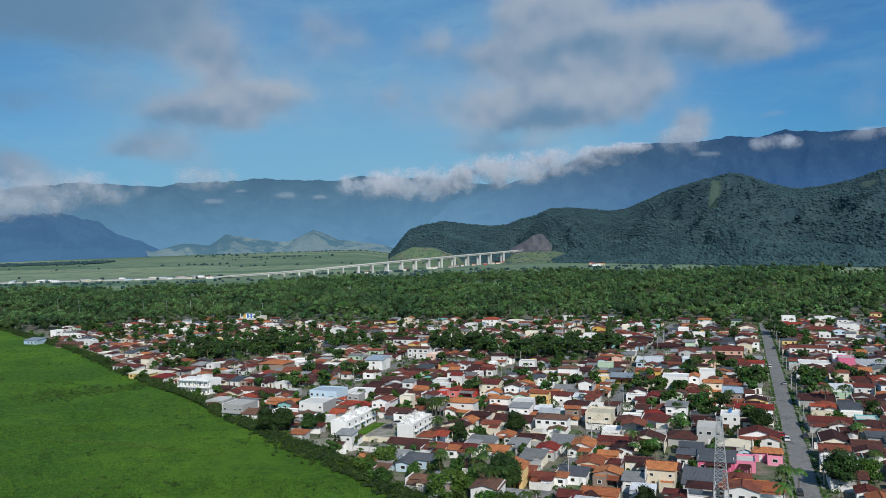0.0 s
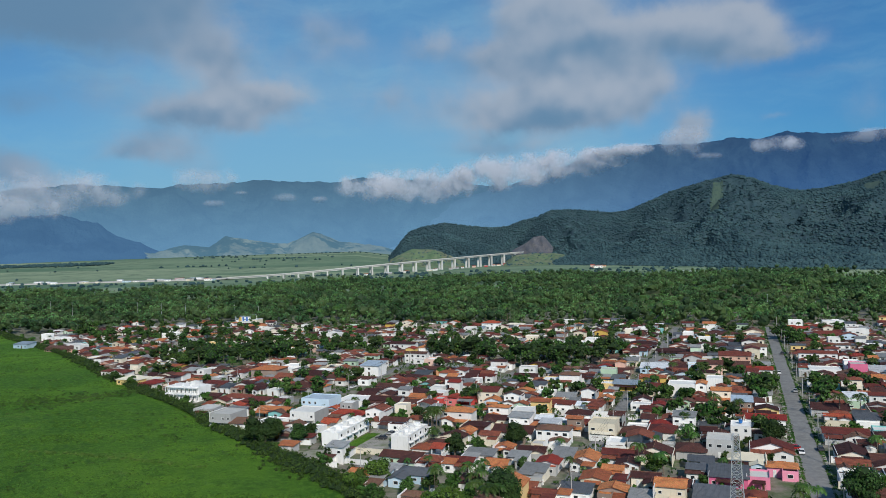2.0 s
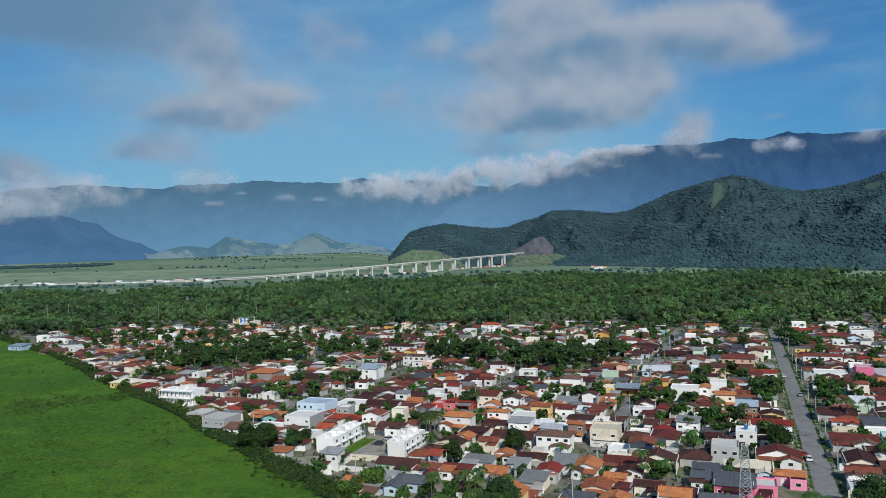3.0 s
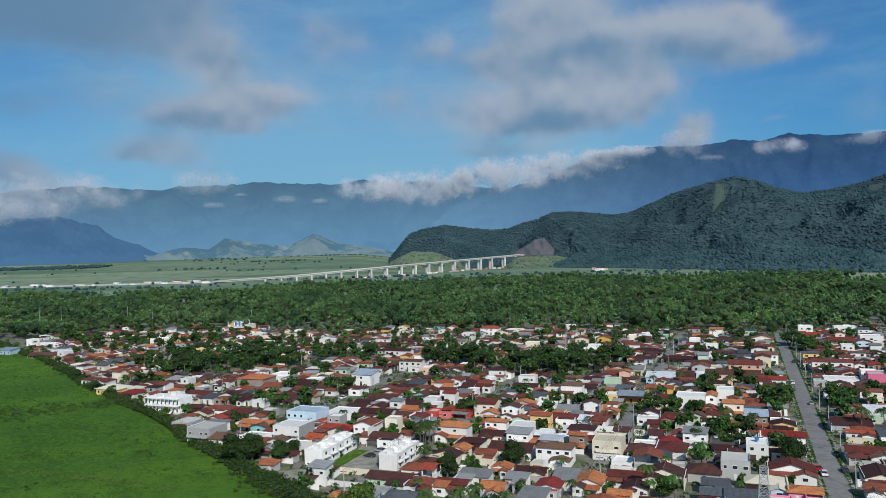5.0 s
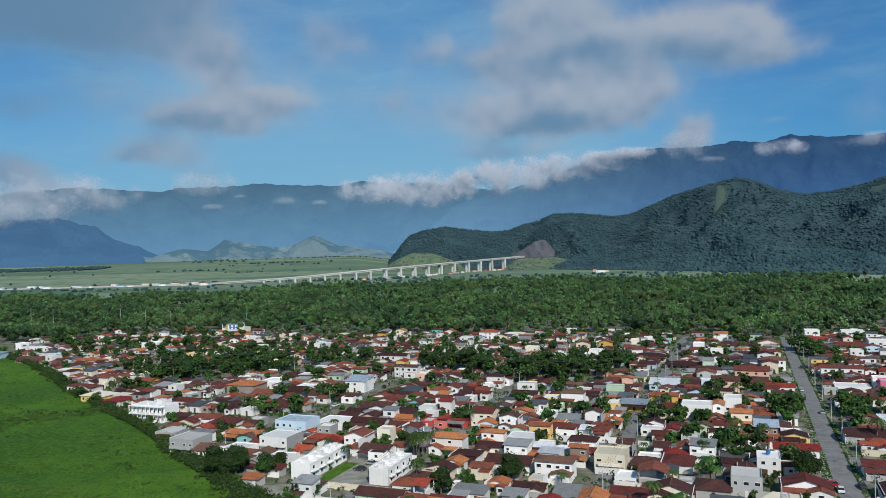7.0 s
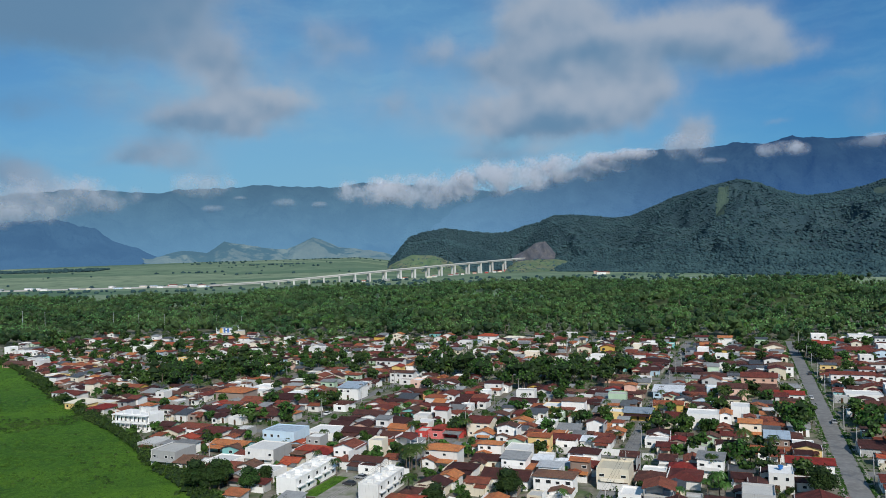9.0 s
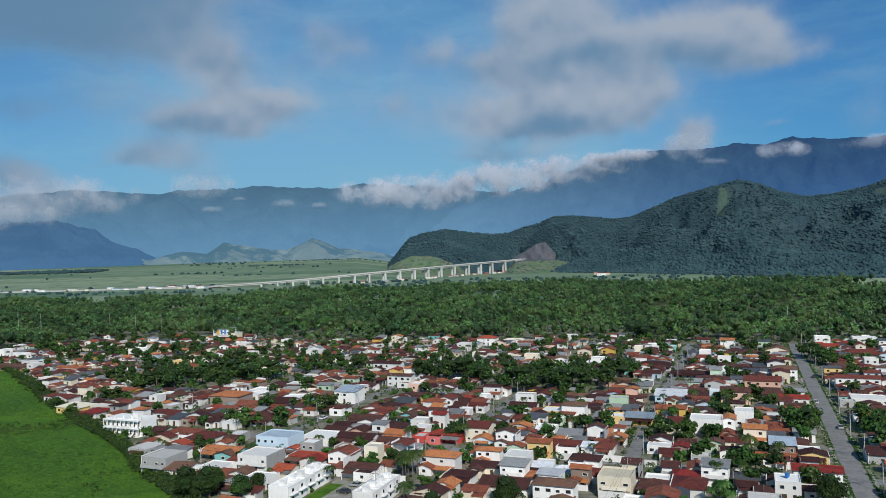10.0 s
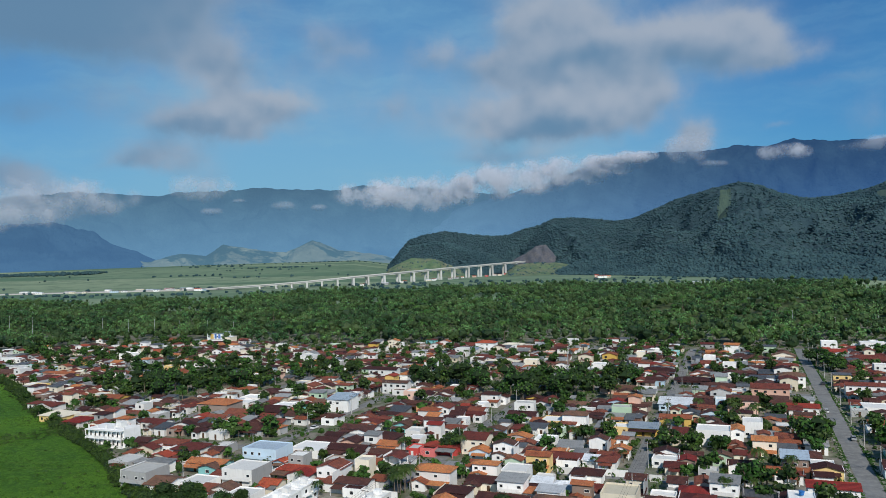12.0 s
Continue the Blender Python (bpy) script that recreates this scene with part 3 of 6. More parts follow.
M_CUT = mottled("excavated_slope", (0.078, 0.084, 0.104), (0.128, 0.122, 0.122), (0.050, 0.058, 0.074), 0.06, 0.3, 0.95, 0.4)

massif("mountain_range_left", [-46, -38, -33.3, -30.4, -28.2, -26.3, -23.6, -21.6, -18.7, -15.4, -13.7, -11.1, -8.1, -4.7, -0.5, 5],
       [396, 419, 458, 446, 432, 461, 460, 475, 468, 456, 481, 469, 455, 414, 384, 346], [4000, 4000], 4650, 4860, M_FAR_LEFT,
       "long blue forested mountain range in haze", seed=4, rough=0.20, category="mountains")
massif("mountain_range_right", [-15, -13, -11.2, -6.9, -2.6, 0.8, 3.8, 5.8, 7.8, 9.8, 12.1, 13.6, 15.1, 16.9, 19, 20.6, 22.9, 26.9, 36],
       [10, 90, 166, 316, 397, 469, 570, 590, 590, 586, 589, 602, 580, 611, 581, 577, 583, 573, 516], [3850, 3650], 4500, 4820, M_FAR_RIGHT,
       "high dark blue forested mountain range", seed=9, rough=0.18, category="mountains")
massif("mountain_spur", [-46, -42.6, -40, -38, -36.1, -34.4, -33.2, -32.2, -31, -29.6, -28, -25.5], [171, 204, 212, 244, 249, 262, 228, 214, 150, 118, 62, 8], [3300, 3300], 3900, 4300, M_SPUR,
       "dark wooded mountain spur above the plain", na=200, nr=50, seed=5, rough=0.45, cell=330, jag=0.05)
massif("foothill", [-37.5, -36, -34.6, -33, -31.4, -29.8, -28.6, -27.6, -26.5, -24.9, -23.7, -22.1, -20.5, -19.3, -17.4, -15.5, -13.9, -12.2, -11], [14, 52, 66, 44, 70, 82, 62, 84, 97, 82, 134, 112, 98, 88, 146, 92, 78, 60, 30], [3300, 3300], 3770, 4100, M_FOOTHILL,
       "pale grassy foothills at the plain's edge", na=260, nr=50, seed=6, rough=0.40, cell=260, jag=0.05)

HILL_AZ = [-12.4, -11.8, -11.1, -10.3, -9.3, -7.6, -5.7, -4.1, -3.0, -1.7, -0.6, 0.4, 1.7, 3.1, 4.8, 6.0, 7.6, 9.6, 11.5, 12.6, 13.4, 14.5, 16.1, 17.5, 19.0, 20.7, 22.6, 27, 34]
HILL_H = [1, 22, 66, 110, 129, 142, 127, 119, 119, 141, 149, 170, 175, 169, 158, 163, 195, 231, 253, 265, 271, 256, 220, 199, 206, 218, 247, 288, 292]
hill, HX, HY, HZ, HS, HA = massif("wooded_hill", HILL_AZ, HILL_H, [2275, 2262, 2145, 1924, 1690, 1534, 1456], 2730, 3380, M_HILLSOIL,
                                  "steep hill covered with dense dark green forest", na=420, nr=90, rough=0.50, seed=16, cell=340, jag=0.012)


def clearing(a, s, grow=0.0):
    """Where the hill is bare of trees: two steep patches of grass."""
    lean = (a - 12.0) - 3.2 * (s - 0.70)
    return ((lean / (0.34 + grow)) ** 2 + ((s - 0.70) / (0.12 + grow * 0.2)) ** 2 < 1) | (((a - 21.8) / (0.45 + grow)) ** 2 + ((s - 0.72) / (0.07 + grow * 0.2)) ** 2 < 1)


def clothe_hill():
    """Tree crowns over the hill's near side."""
    r = np.random.RandomState(5)
    pick = np.argwhere(HS <= 1.06)
    n = 56000
    ij = pick[r.randint(0, len(pick), n)]
    i, j = np.minimum(ij[:, 0], HS.shape[0] - 2), np.minimum(ij[:, 1], HS.shape[1] - 2)
    fu, fv = r.uniform(0, 1, n), r.uniform(0, 1, n)

    def at(g):
        return (g[i, j] * (1 - fu) + g[i + 1, j] * fu) * (1 - fv) + (g[i, j + 1] * (1 - fu) + g[i + 1, j + 1] * fu) * fv

    p = np.stack([at(HX), at(HY), at(HZ)], -1)
    p = p[~clearing(at(HA), at(HS))]
    rad = r.uniform(2.4, 5.0, len(p)) * np.where(r.uniform(0, 1, len(p)) < 0.06, 1.6, 1.0)
    p[:, 2] += rad * 0.2
    v1, f1 = clumps(p, rad, 0.66, 6)
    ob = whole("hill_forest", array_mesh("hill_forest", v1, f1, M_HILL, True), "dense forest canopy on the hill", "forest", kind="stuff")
    return ob


clothe_hill()


def hill_clearing():
    """A steep grass clearing high on the hill."""
    s = Shape()
    for i in range(HS.shape[0] - 1):
        for j in range(HS.shape[1] - 1):
            if clearing(HA[i, j], HS[i, j], 0.06):
                q = [(HX[a, b], HY[a, b], HZ[a, b] + 1.2) for a, b in ((i, j), (i, j + 1), (i + 1, j + 1), (i + 1, j))]
                s.add(q, [(0, 1, 2, 3)])
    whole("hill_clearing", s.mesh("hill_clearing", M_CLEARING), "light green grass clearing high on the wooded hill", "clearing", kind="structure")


hill_clearing()
KNOLL = massif("grassy_knoll", [-12.1, -11.7, -10, -8.3, -7, -6], [1, 26, 56, 50, 28, 3], [2106, 2132], 2288, 2366, M_KNOLL, "grassy hill shoulder with bare earth", na=70, nr=24, seed=3, cell=90, rough=0.3)
massif("cut_slope", [-3.0, -2.5, -1.7, -0.9, -0.2, 0.3, 0.8, 1.4], [14, 42, 58, 80, 84, 58, 30, 8], [2230, 2242], 2340, 2405, M_CUT, "bare excavated slope above the tunnel mouth", na=60, nr=24, seed=8, rough=0.3, jag=0.05, cell=60)
BANK = massif("grass_bank", [-3.2, -2.4, -1.0, 0.6, 2.2, 3.6, 5.0], [4, 26, 31, 29, 18, 12, 1], [2028, 2080], 2229, 2249, M_KNOLL, "grassy bank below the tunnel mouth", na=70, nr=20, seed=2, rough=0.3, cell=70)

def shrub_banks(*lands):
    """Bushes and small trees on the grassy slopes."""
    r = np.random.RandomState(44)
    at, rad = [], []
    for (ob, X, Y, Z, S, A), n in lands:
        i, j = r.randint(2, int(X.shape[0] * 0.8), n), r.randint(2, X.shape[1] - 2, n)
        keep = fbm(X[i, j] / 30, Y[i, j] / 30, 3, 12) > 0.0
        at.append(np.stack([X[i, j] + r.uniform(-4, 4, n), Y[i, j] + r.uniform(-4, 4, n), Z[i, j] + 0.8], -1)[keep])
        rad.append(r.uniform(1.0, 3.2, n)[keep])
    v, f = lumps(np.concatenate(at), np.concatenate(rad), 0.8, 9)
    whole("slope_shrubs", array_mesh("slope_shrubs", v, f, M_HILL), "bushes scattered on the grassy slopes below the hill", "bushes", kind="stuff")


shrub_banks((KNOLL, 260), (BANK, 420))

# ---- the plain beyond the forest ----
def pasture_material():
    m, k = material("hazed_pasture")
    p = place(k)
    lots = k.add("VectorMath", {0: p, 1: (0.0016, 0.0085, 0)}, operation="MULTIPLY").outputs[0]
    cell = k.add("TexVoronoi", {"Vector": lots, "Scale": 1.0}, feature="F1").outputs["Color"]
    tone = k.add("SeparateColor", {0: cell}).outputs[0]
    # greens paled and blued: haze over the plain painted into the colour
    col = k.mix(tone, (0.090, 0.160, 0.100), (0.225, 0.280, 0.180))
    col = k.mix(k.ramp(k.noise(p, 0.02, 5, 0.65), 0.42, 0.72, 0, 0.7), col, (0.075, 0.125, 0.085))
    finish(k, col, 0.95, spec=0.1)
    return m


M_PASTURE = pasture_material()
def rise(x, y):
    """The plain climbs gently towards the far foothills."""
    west = np.clip((-9 - np.degrees(np.arctan2(x, y))) / 5, 0, 1)
    return 41 * west * np.clip((y - 1765) / 1000, 0, 1)


v, f = grid(-3300, 1950, 1050, 4300, 90, 90, lambda x, y: rise(x, y) - 0.1)
whole("pasture", array_mesh("pasture", v, f, M_PASTURE), "flat green pasture land beyond the forest", "field", kind="structure")


def forest_far(x):
    return np.interp(x, [-1300, -914, -656, -504, -463, -333, -68, 133, 298, 481, 910], [1310, 1250, 1170, 1210, 1365, 1410, 1404, 1378, 1300, 1209, 1144])


def scatter_trees_far():
    """Hedges, groves and single trees on the pasture."""
    r = np.random.RandomState(8)
    at, rad = [], []
    for _ in range(20):
        d, a = r.uniform(1600, 3300), np.radians(r.uniform(-41, -9))
        x, y = d * np.sin(a), d * np.cos(a)
        for _ in range(r.randint(3, 34)):
            at.append((x + r.normal(0, 95), y + r.normal(0, 5), 1.6))
            rad.append(r.uniform(2.5, 6))
    for _ in range(26):
        d, a = r.uniform(1500, 3500), np.radians(r.uniform(-41, -9))
        at.append((d * np.sin(a), d * np.cos(a), 2.5))
        rad.append(r.uniform(2, 4.5))
    for _ in range(700):
        at.append((r.uniform(-2150, -1530), r.normal(2470, 25), 3))
        rad.append(r.uniform(4, 8))
    for _ in range(900):
        x, y = r.uniform(-420, 520), r.uniform(1390, 1760)
        if y < forest_far(x) + 60 or r.uniform() < 0.35:
            at.append((x, y, 1.5))
            rad.append(r.uniform(2, 5.5))
    at = np.array(at)
    at[:, 2] += rise(at[:, 0], at[:, 1])
    v, f = lumps(at, np.array(rad), 0.8, 3)
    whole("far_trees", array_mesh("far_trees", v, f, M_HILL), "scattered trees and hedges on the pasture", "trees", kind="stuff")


scatter_trees_far()


# ---- lowland forest ----
def plant_forest():
    r = np.random.RandomState(21)
    n = 30000
    x, y = r.uniform(-1010, 680, n), r.uniform(570, 1400, n)
    near = np.interp(x, TOWN_X, TOWN_Y)
    keep = (y > near + 6) & (y < forest_far(x)) & (x > -0.82 * y - 20) & (x < 0.47 * y + 30)
    keep &= (fbm(x / 45, y / 70, 3, 77) > -0.30) | (y < near + 90)
    x, y = x[keep], y[keep]
    big = 0.5 + 0.5 * np.sin(x / 48 + 1.3 * np.sin(y / 66)) * np.cos(y / 56 + x / 117)
    rad = r.uniform(1.5, 4.3, len(x)) * (0.7 + 0.5 * big) * np.where(r.uniform(0, 1, len(x)) < 0.07, 1.6, 1.0)
    tall = 5.5 + 5.0 * big + r.uniform(-3.2, 3.8, len(x)) + 4.0 * (r.uniform(0, 1, len(x)) < 0.10)
    at = np.stack([x, y, tall - rad * 0.4], -1)
    some = r.uniform(0, 1, len(x)) < 0.7
    v1, f1 = lumps(at[some] - np.array([0, 0, 0.6]), rad[some] * 0.9, 0.95, 4)
    whole("forest_understorey", array_mesh("forest_understorey", v1, f1, M_FOREST), "shaded inner canopy of the lowland forest", "forest", kind="stuff")
    v2, f2 = tufts(at, rad, 0.95, 20, 0.55, 7, -0.1)
    whole("forest", toned(array_mesh("forest", v2, f2, M_FOREST), len(at), 20, 3), "dense green lowland forest canopy beyond the town", "forest", kind="stuff")
    print("forest", len(x))


plant_forest()


# ---- viaduct ----
VIA = [(-1326, 1677, 1.6), (-910, 1679.6, 2.1), (-728, 1666.6, 4.5), (-559, 1667.9, 11.7), (-400.4, 1735.5, 21.4), (-260, 1950, 27.3), (-124.8, 2169.7, 32.5), (-71.5, 2255.5, 34.5)]


def via_point(i):
    """A smooth way through the viaduct's points, i from 0 to 7."""
    n = len(VIA) - 1
    a = min(int(i), n - 1)
    p0, p1, p2, p3 = (Vector(VIA[min(max(a + d, 0), n)]) for d in (-1, 0, 1, 2))
    t = i - a
    return 0.5 * ((2 * p1) + (p2 - p0) * t + (2 * p0 - 5 * p1 + 4 * p2 - p3) * t * t + (3 * p1 - p0 - 3 * p2 + p3) * t ** 3)


PIERS = (2.58, 2.80, 3.00, 3.20, 3.39, 3.59, 3.79, 3.97, 4.17, 4.36, 4.55, 4.74, 4.93, 5.13, 5.34, 5.53, 5.73, 6.02, 6.41)


def build_viaduct():
    top = thing("viaduct", VIA[4][:2] + (0,), 0, "long pale concrete road viaduct on twin columns", "viaduct")
    base = Vector(top.location)
    pts = [via_point(2 + 5 * i / 60) for i in range(61)]
    s = Shape()
    rim = Shape()
    for a, b in zip(pts, pts[1:]):
        d = (b - a).normalized()
        n = Vector((d.y, -d.x, 0)).normalized()
        for lo, hi, z0, z1, sh in ((-7, 7, -0.6, 0, s), (-5.4, -4.0, -3.2, -0.6, s), (-0.7, 0.7, -3.2, -0.6, s), (4.0, 5.4, -3.2, -0.6, s), (-7.1, -6.7, 0, 1.2, rim), (6.7, 7.1, 0, 1.2, rim)):
            q = [p + n * o + Vector((0, 0, z)) - base for p in (a, b) for z in (z0, z1) for o in (lo, hi)]
            sh.add(q, [(0, 1, 5, 4), (2, 6, 7, 3), (0, 4, 6, 2), (1, 3, 7, 5), (0, 2, 3, 1), (4, 5, 7, 6)])
    part("deck", s.mesh("deck", M_VIADUCT), top)
    part("parapet", rim.mesh("parapet", M_VIADUCT), top)
    for i in PIERS:
        p = via_point(i)
        d = (via_point(i + 0.02) - p).normalized()
        pier = part("pier", Shape().box(-1.6, -6.4, p.z - 4.2, 1.6, 6.4, p.z - 3.2).mesh("pier_cap", M_VIADUCT), top, (p.x - base.x, p.y - base.y, 0), math.degrees(math.atan2(d.y, d.x)), "concrete pier cap on two columns")
        for o in (-4.4, 4.4):
            part("column", Shape().box(-1.7, o - 2.0, -0.5, 1.7, o + 2.0, p.z - 4.2).mesh("column", M_VIADUCT, False), pier)


M_VIADUCT = painted("viaduct_concrete", (0.62, 0.61, 0.58), 0.25)
build_viaduct()
whole("highway", strip("highway", [via_point(0.02 + 2.0 * i / 30) for i in range(31)], 28, 0.3, painted("new_highway", (0.50, 0.48, 0.46), 0.3), 3.0), "pale new highway on a low embankment", "road", kind="structure")


# ---- trees ----
def crown_parts(rad, tall, lobes, per, leaf, seed, flat=0.8):
    """Leaf sprays and inner shade of a crown made of several lobes."""
    r = np.random.RandomState(seed)
    at, rr = [], []
    for i in range(lobes):
        a, q = r.uniform(0, 6.28), math.sqrt(r.uniform(0.02, 1)) * rad * 0.62
        at.append((math.cos(a) * q, math.sin(a) * q, tall + r.uniform(-0.85, 0.35) * rad * flat - 0.25 * q * q / rad))
        rr.append(rad * r.uniform(0.34, 0.52))
    at, rr = np.array(at), np.array(rr)
    v, f = tufts(at, rr, 0.85, per, leaf, seed + 1, -0.5)
    v2, f2 = lumps(at, rr * 0.78, 0.85, seed + 2)
    return (v, f), (v2, f2), at


def make_tree(rad, tall, seed, mat, label, lobes=14, per=150, leaf=0.21):
    (v, f), (v2, f2), at = crown_parts(rad, tall, lobes, per, leaf, seed)
    tree = thing("tree", (0, 0, -200), 0, label, "tree", "trees in the town")
    r = random.Random(seed)
    s = Shape().tube([(0, 0, -0.3), (0.1, 0.05, tall * 0.3), (0.2 * r.uniform(-1, 1), 0.2 * r.uniform(-1, 1), tall * 0.75)], [rad * 0.09, rad * 0.065, rad * 0.035], 7)
    for p in at[:6]:
        s.tube([(0.1, 0.05, tall * 0.35), (p[0] * 0.5, p[1] * 0.5, tall * 0.45 + p[2] * 0.25), (p[0] * 0.9, p[1] * 0.9, p[2])], [rad * 0.045, rad * 0.03, 0.03], 5, False)
    part("trunk", s.mesh("trunk", M_BARK), tree)
    crown = part("crown", array_mesh("crown", v, f, mat), tree)
    # dark core that paints the crown's inner shade
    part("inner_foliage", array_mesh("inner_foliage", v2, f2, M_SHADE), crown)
    return tree


def make_palm(tall, seed, fronds=14, reach=3.1):
    r = random.Random(seed)
    palm = thing("palm_tree", (0, 0, -200), 0, "coconut palm with drooping fronds and thin trunk", "palm tree", "palms in the town")
    lean = r.uniform(-0.6, 0.6)
    s = Shape().tube([(0, 0, -0.3), (lean * 0.3, 0, tall * 0.4), (lean, 0.1, tall)], [0.24, 0.16, 0.12], 7)
    part("trunk", s.mesh("trunk", M_BARK), palm)
    c = Shape()
    for i in range(fronds):
        a, rise = i * 2.4 + r.uniform(-0.2, 0.2), r.uniform(0.1, 1.0)
        d, side = Vector((math.cos(a), math.sin(a), 0)), Vector((-math.sin(a), math.cos(a), 0))
        spine = []
        for j in range(8):
            q = j / 7
            spine.append(Vector((lean, 0.1, tall)) + d * reach * q * (1.1 - 0.25 * q) + Vector((0, 0, reach * (1.15 * rise * q - (0.6 + 0.8 * rise) * q * q))))
        for j in range(7):
            p, n = spine[j], spine[j + 1]
            wide = 0.62 * (0.45 + math.sin(math.pi * (j + 0.7) / 7.5))
            for sg in (-1, 1):
                tip = (p + n) / 2 + side * sg * wide + Vector((0, 0, -0.28 * wide)) + d * 0.25
                mid = p + (n - p) * 0.55
                c.add([p, mid, tip], [(0, 1, 2)]), c.add([mid, n, tip + (n - p) * 0.45], [(0, 1, 2)])
    part("crown", c.mesh("crown", M_PALM), palm)
    return palm


TREES = [make_tree(3.6, 5.6, 1, M_LEAF, "round leafy green tree among the houses"), make_tree(4.8, 6.8, 2, M_LEAF_DARK, "broad dark green tree shading the yards", 18, 150, 0.22),
         make_tree(2.6, 3.8, 3, M_LEAF, "small leafy green yard tree", 9, 100, 0.21), make_tree(4.2, 5.4, 4, M_LEAF_LIGHT, "spreading bright green tree among roofs", 16, 150, 0.23), make_tree(3.0, 5.8, 5, M_LEAF_DARK, "upright dark green tree between houses", 12, 150, 0.21)]
BUSH = make_tree(1.7, 1.5, 9, M_LEAF_LIGHT, "low bright green garden shrub", 7, 70, 0.19)
PALMS = [make_palm(7.5, 1), make_palm(5.6, 2, 12, 2.7), make_palm(9.5, 3, 15, 3.3)]
saplings = []


def tree(x, y, kind=0, size=1.0):
    """Notes a tree: the nearest are planted one by one, those far off are joined."""
    saplings.append((y + 0.1 * abs(x), x, y, kind, size, random.uniform(0, 360)))


def plant_trees():
    saplings.sort(key=lambda t: t[0])
    for _, x, y, kind, size, turn in saplings[:230]:
        src = {"p": PALMS, "b": [BUSH]}.get(kind)
        src = random.choice(src) if src else TREES[kind]
        copy_thing(src, pose(x, y, 0, 0, 0, turn) @ Matrix.Scale(size, 4))
    r = np.random.RandomState(14)
    at, rad, trunks, fronds = [], [], Shape(), Shape()
    for _, x, y, kind, size, turn in saplings[230:]:
        if kind == "p":
            m = pose(x, y, 0, 0, 0, turn) @ Matrix.Scale(size, 4)
            for piece in PALMS[0].children:
                me, sh = piece.data, trunks if piece.name.startswith("trunk") else fronds
                sh.add([m @ p.co for p in me.vertices], [tuple(f.vertices) for f in me.polygons])
            continue
        R, tall = {0: (3.6, 5.6), 1: (4.8, 6.8), 2: (2.6, 3.8), 3: (4.2, 5.4), 4: (3.0, 5.8), "b": (1.7, 1.5)}[kind]
        trunks.tube([(x, y, -0.3), (x, y, tall * size)], [0.3 * size, 0.1], 5, False)
        for _ in range(8):
            a, q = r.uniform(0, 6.28), math.sqrt(r.uniform(0.02, 1)) * R * 0.62 * size
            at.append((x + math.cos(a) * q, y + math.sin(a) * q, (tall + r.uniform(-0.7, 0.3) * R) * size - 0.25 * q * q / R))
            rad.append(R * size * r.uniform(0.36, 0.52))
    at, rad = np.array(at), np.array(rad)
    v1, f1 = tufts(at, rad, 0.85, 20, 0.46, 19, -0.4)
    v2, f2 = clumps(at, rad * 0.85, 0.85, 20)
    whole("far_trees_in_town", toned(array_mesh("far_trees_in_town", v1, f1, M_LEAF), len(at) // 8, 160, 4), "leafy trees among the far houses", "trees", kind="stuff")
    whole("far_trees_inside", array_mesh("far_trees_inside", v2, f2, M_SHADE), "near-black lumps standing in for shade inside the far trees", "trees", kind="stuff")
    whole("far_trunks", trunks.mesh("far_trunks", M_BARK), "trunks of the trees among far houses", "trees", kind="stuff")
    whole("far_palms", fronds.mesh("far_palms", M_PALM), "palm fronds above the far houses", "palms", kind="stuff")


def forest_palms():
    """Palm crowns standing out of the lowland forest."""
    r = random.Random(51)
    trunks, fronds = Shape(), Shape()
    for _ in range(170):
        y = 560 + 420 * r.random() ** 1.4
        x = r.uniform(-0.35 * y, 0.44 * y)
        if y < town_far(x) + 8:
            continue
        m = pose(x, y, 0, 0, 0, r.uniform(0, 360)) @ Matrix.Scale(r.uniform(1.25, 1.6), 4)
        for piece in PALMS[r.randrange(3)].children:
            sh = trunks if piece.name.startswith("trunk") else fronds
            sh.add([m @ p.co for p in piece.data.vertices], [tuple(f.vertices) for f in piece.data.polygons])
    whole("forest_palm_trunks", trunks.mesh("forest_palm_trunks", M_BARK), "thin palm trunks inside the lowland forest", "palms", kind="stuff")
    whole("forest_palms", fronds.mesh("forest_palms", M_PALM), "bright palm crowns standing out of the forest", "palms", kind="stuff")


forest_palms()


def grove(x, y, rx, ry, n, kinds=(0, 1, 4), size=1.0):
    for _ in range(n):
        a, q = random.uniform(0, 6.28), math.sqrt(random.random())
        tree(x + rx * q * math.cos(a), y + ry * q * math.sin(a), random.choice(kinds), size * random.uniform(0.8, 1.2))


# ---- houses ----
taken = []        # town rectangles in use: u, v, half depth, half width
_cache = {}


def window_mesh(w, h):
    key = ("win", w, h)
    if key not in _cache:
        t, o, n = 0.1, 0.07, 0.02
        ring = [(-w / 2, 0), (w / 2, 0), (w / 2, h), (-w / 2, h), (-w / 2 + t, t), (w / 2 - t, t), (w / 2 - t, h - t), (-w / 2 + t, h - t)]
        s = Shape().add([(x, -o, z) for x, z in ring] + [(x, n, z) for x, z in ring],
                        [(i, (i + 1) % 4, 4 + (i + 1) % 4, 4 + i) for i in range(4)] + [(8 + i, 8 + (i + 1) % 4, (i + 1) % 4, i) for i in range(4)] + [(4 + i, 4 + (i + 1) % 4, 12 + (i + 1) % 4, 12 + i) for i in range(4)])
        p = Shape().box(-w / 2 + t, -0.03, t, w / 2 - t, 0.01, h - t)
        _cache[key] = (s.mesh("window", M_FRAME), p.mesh("pane", M_GLASS))
    return _cache[key]


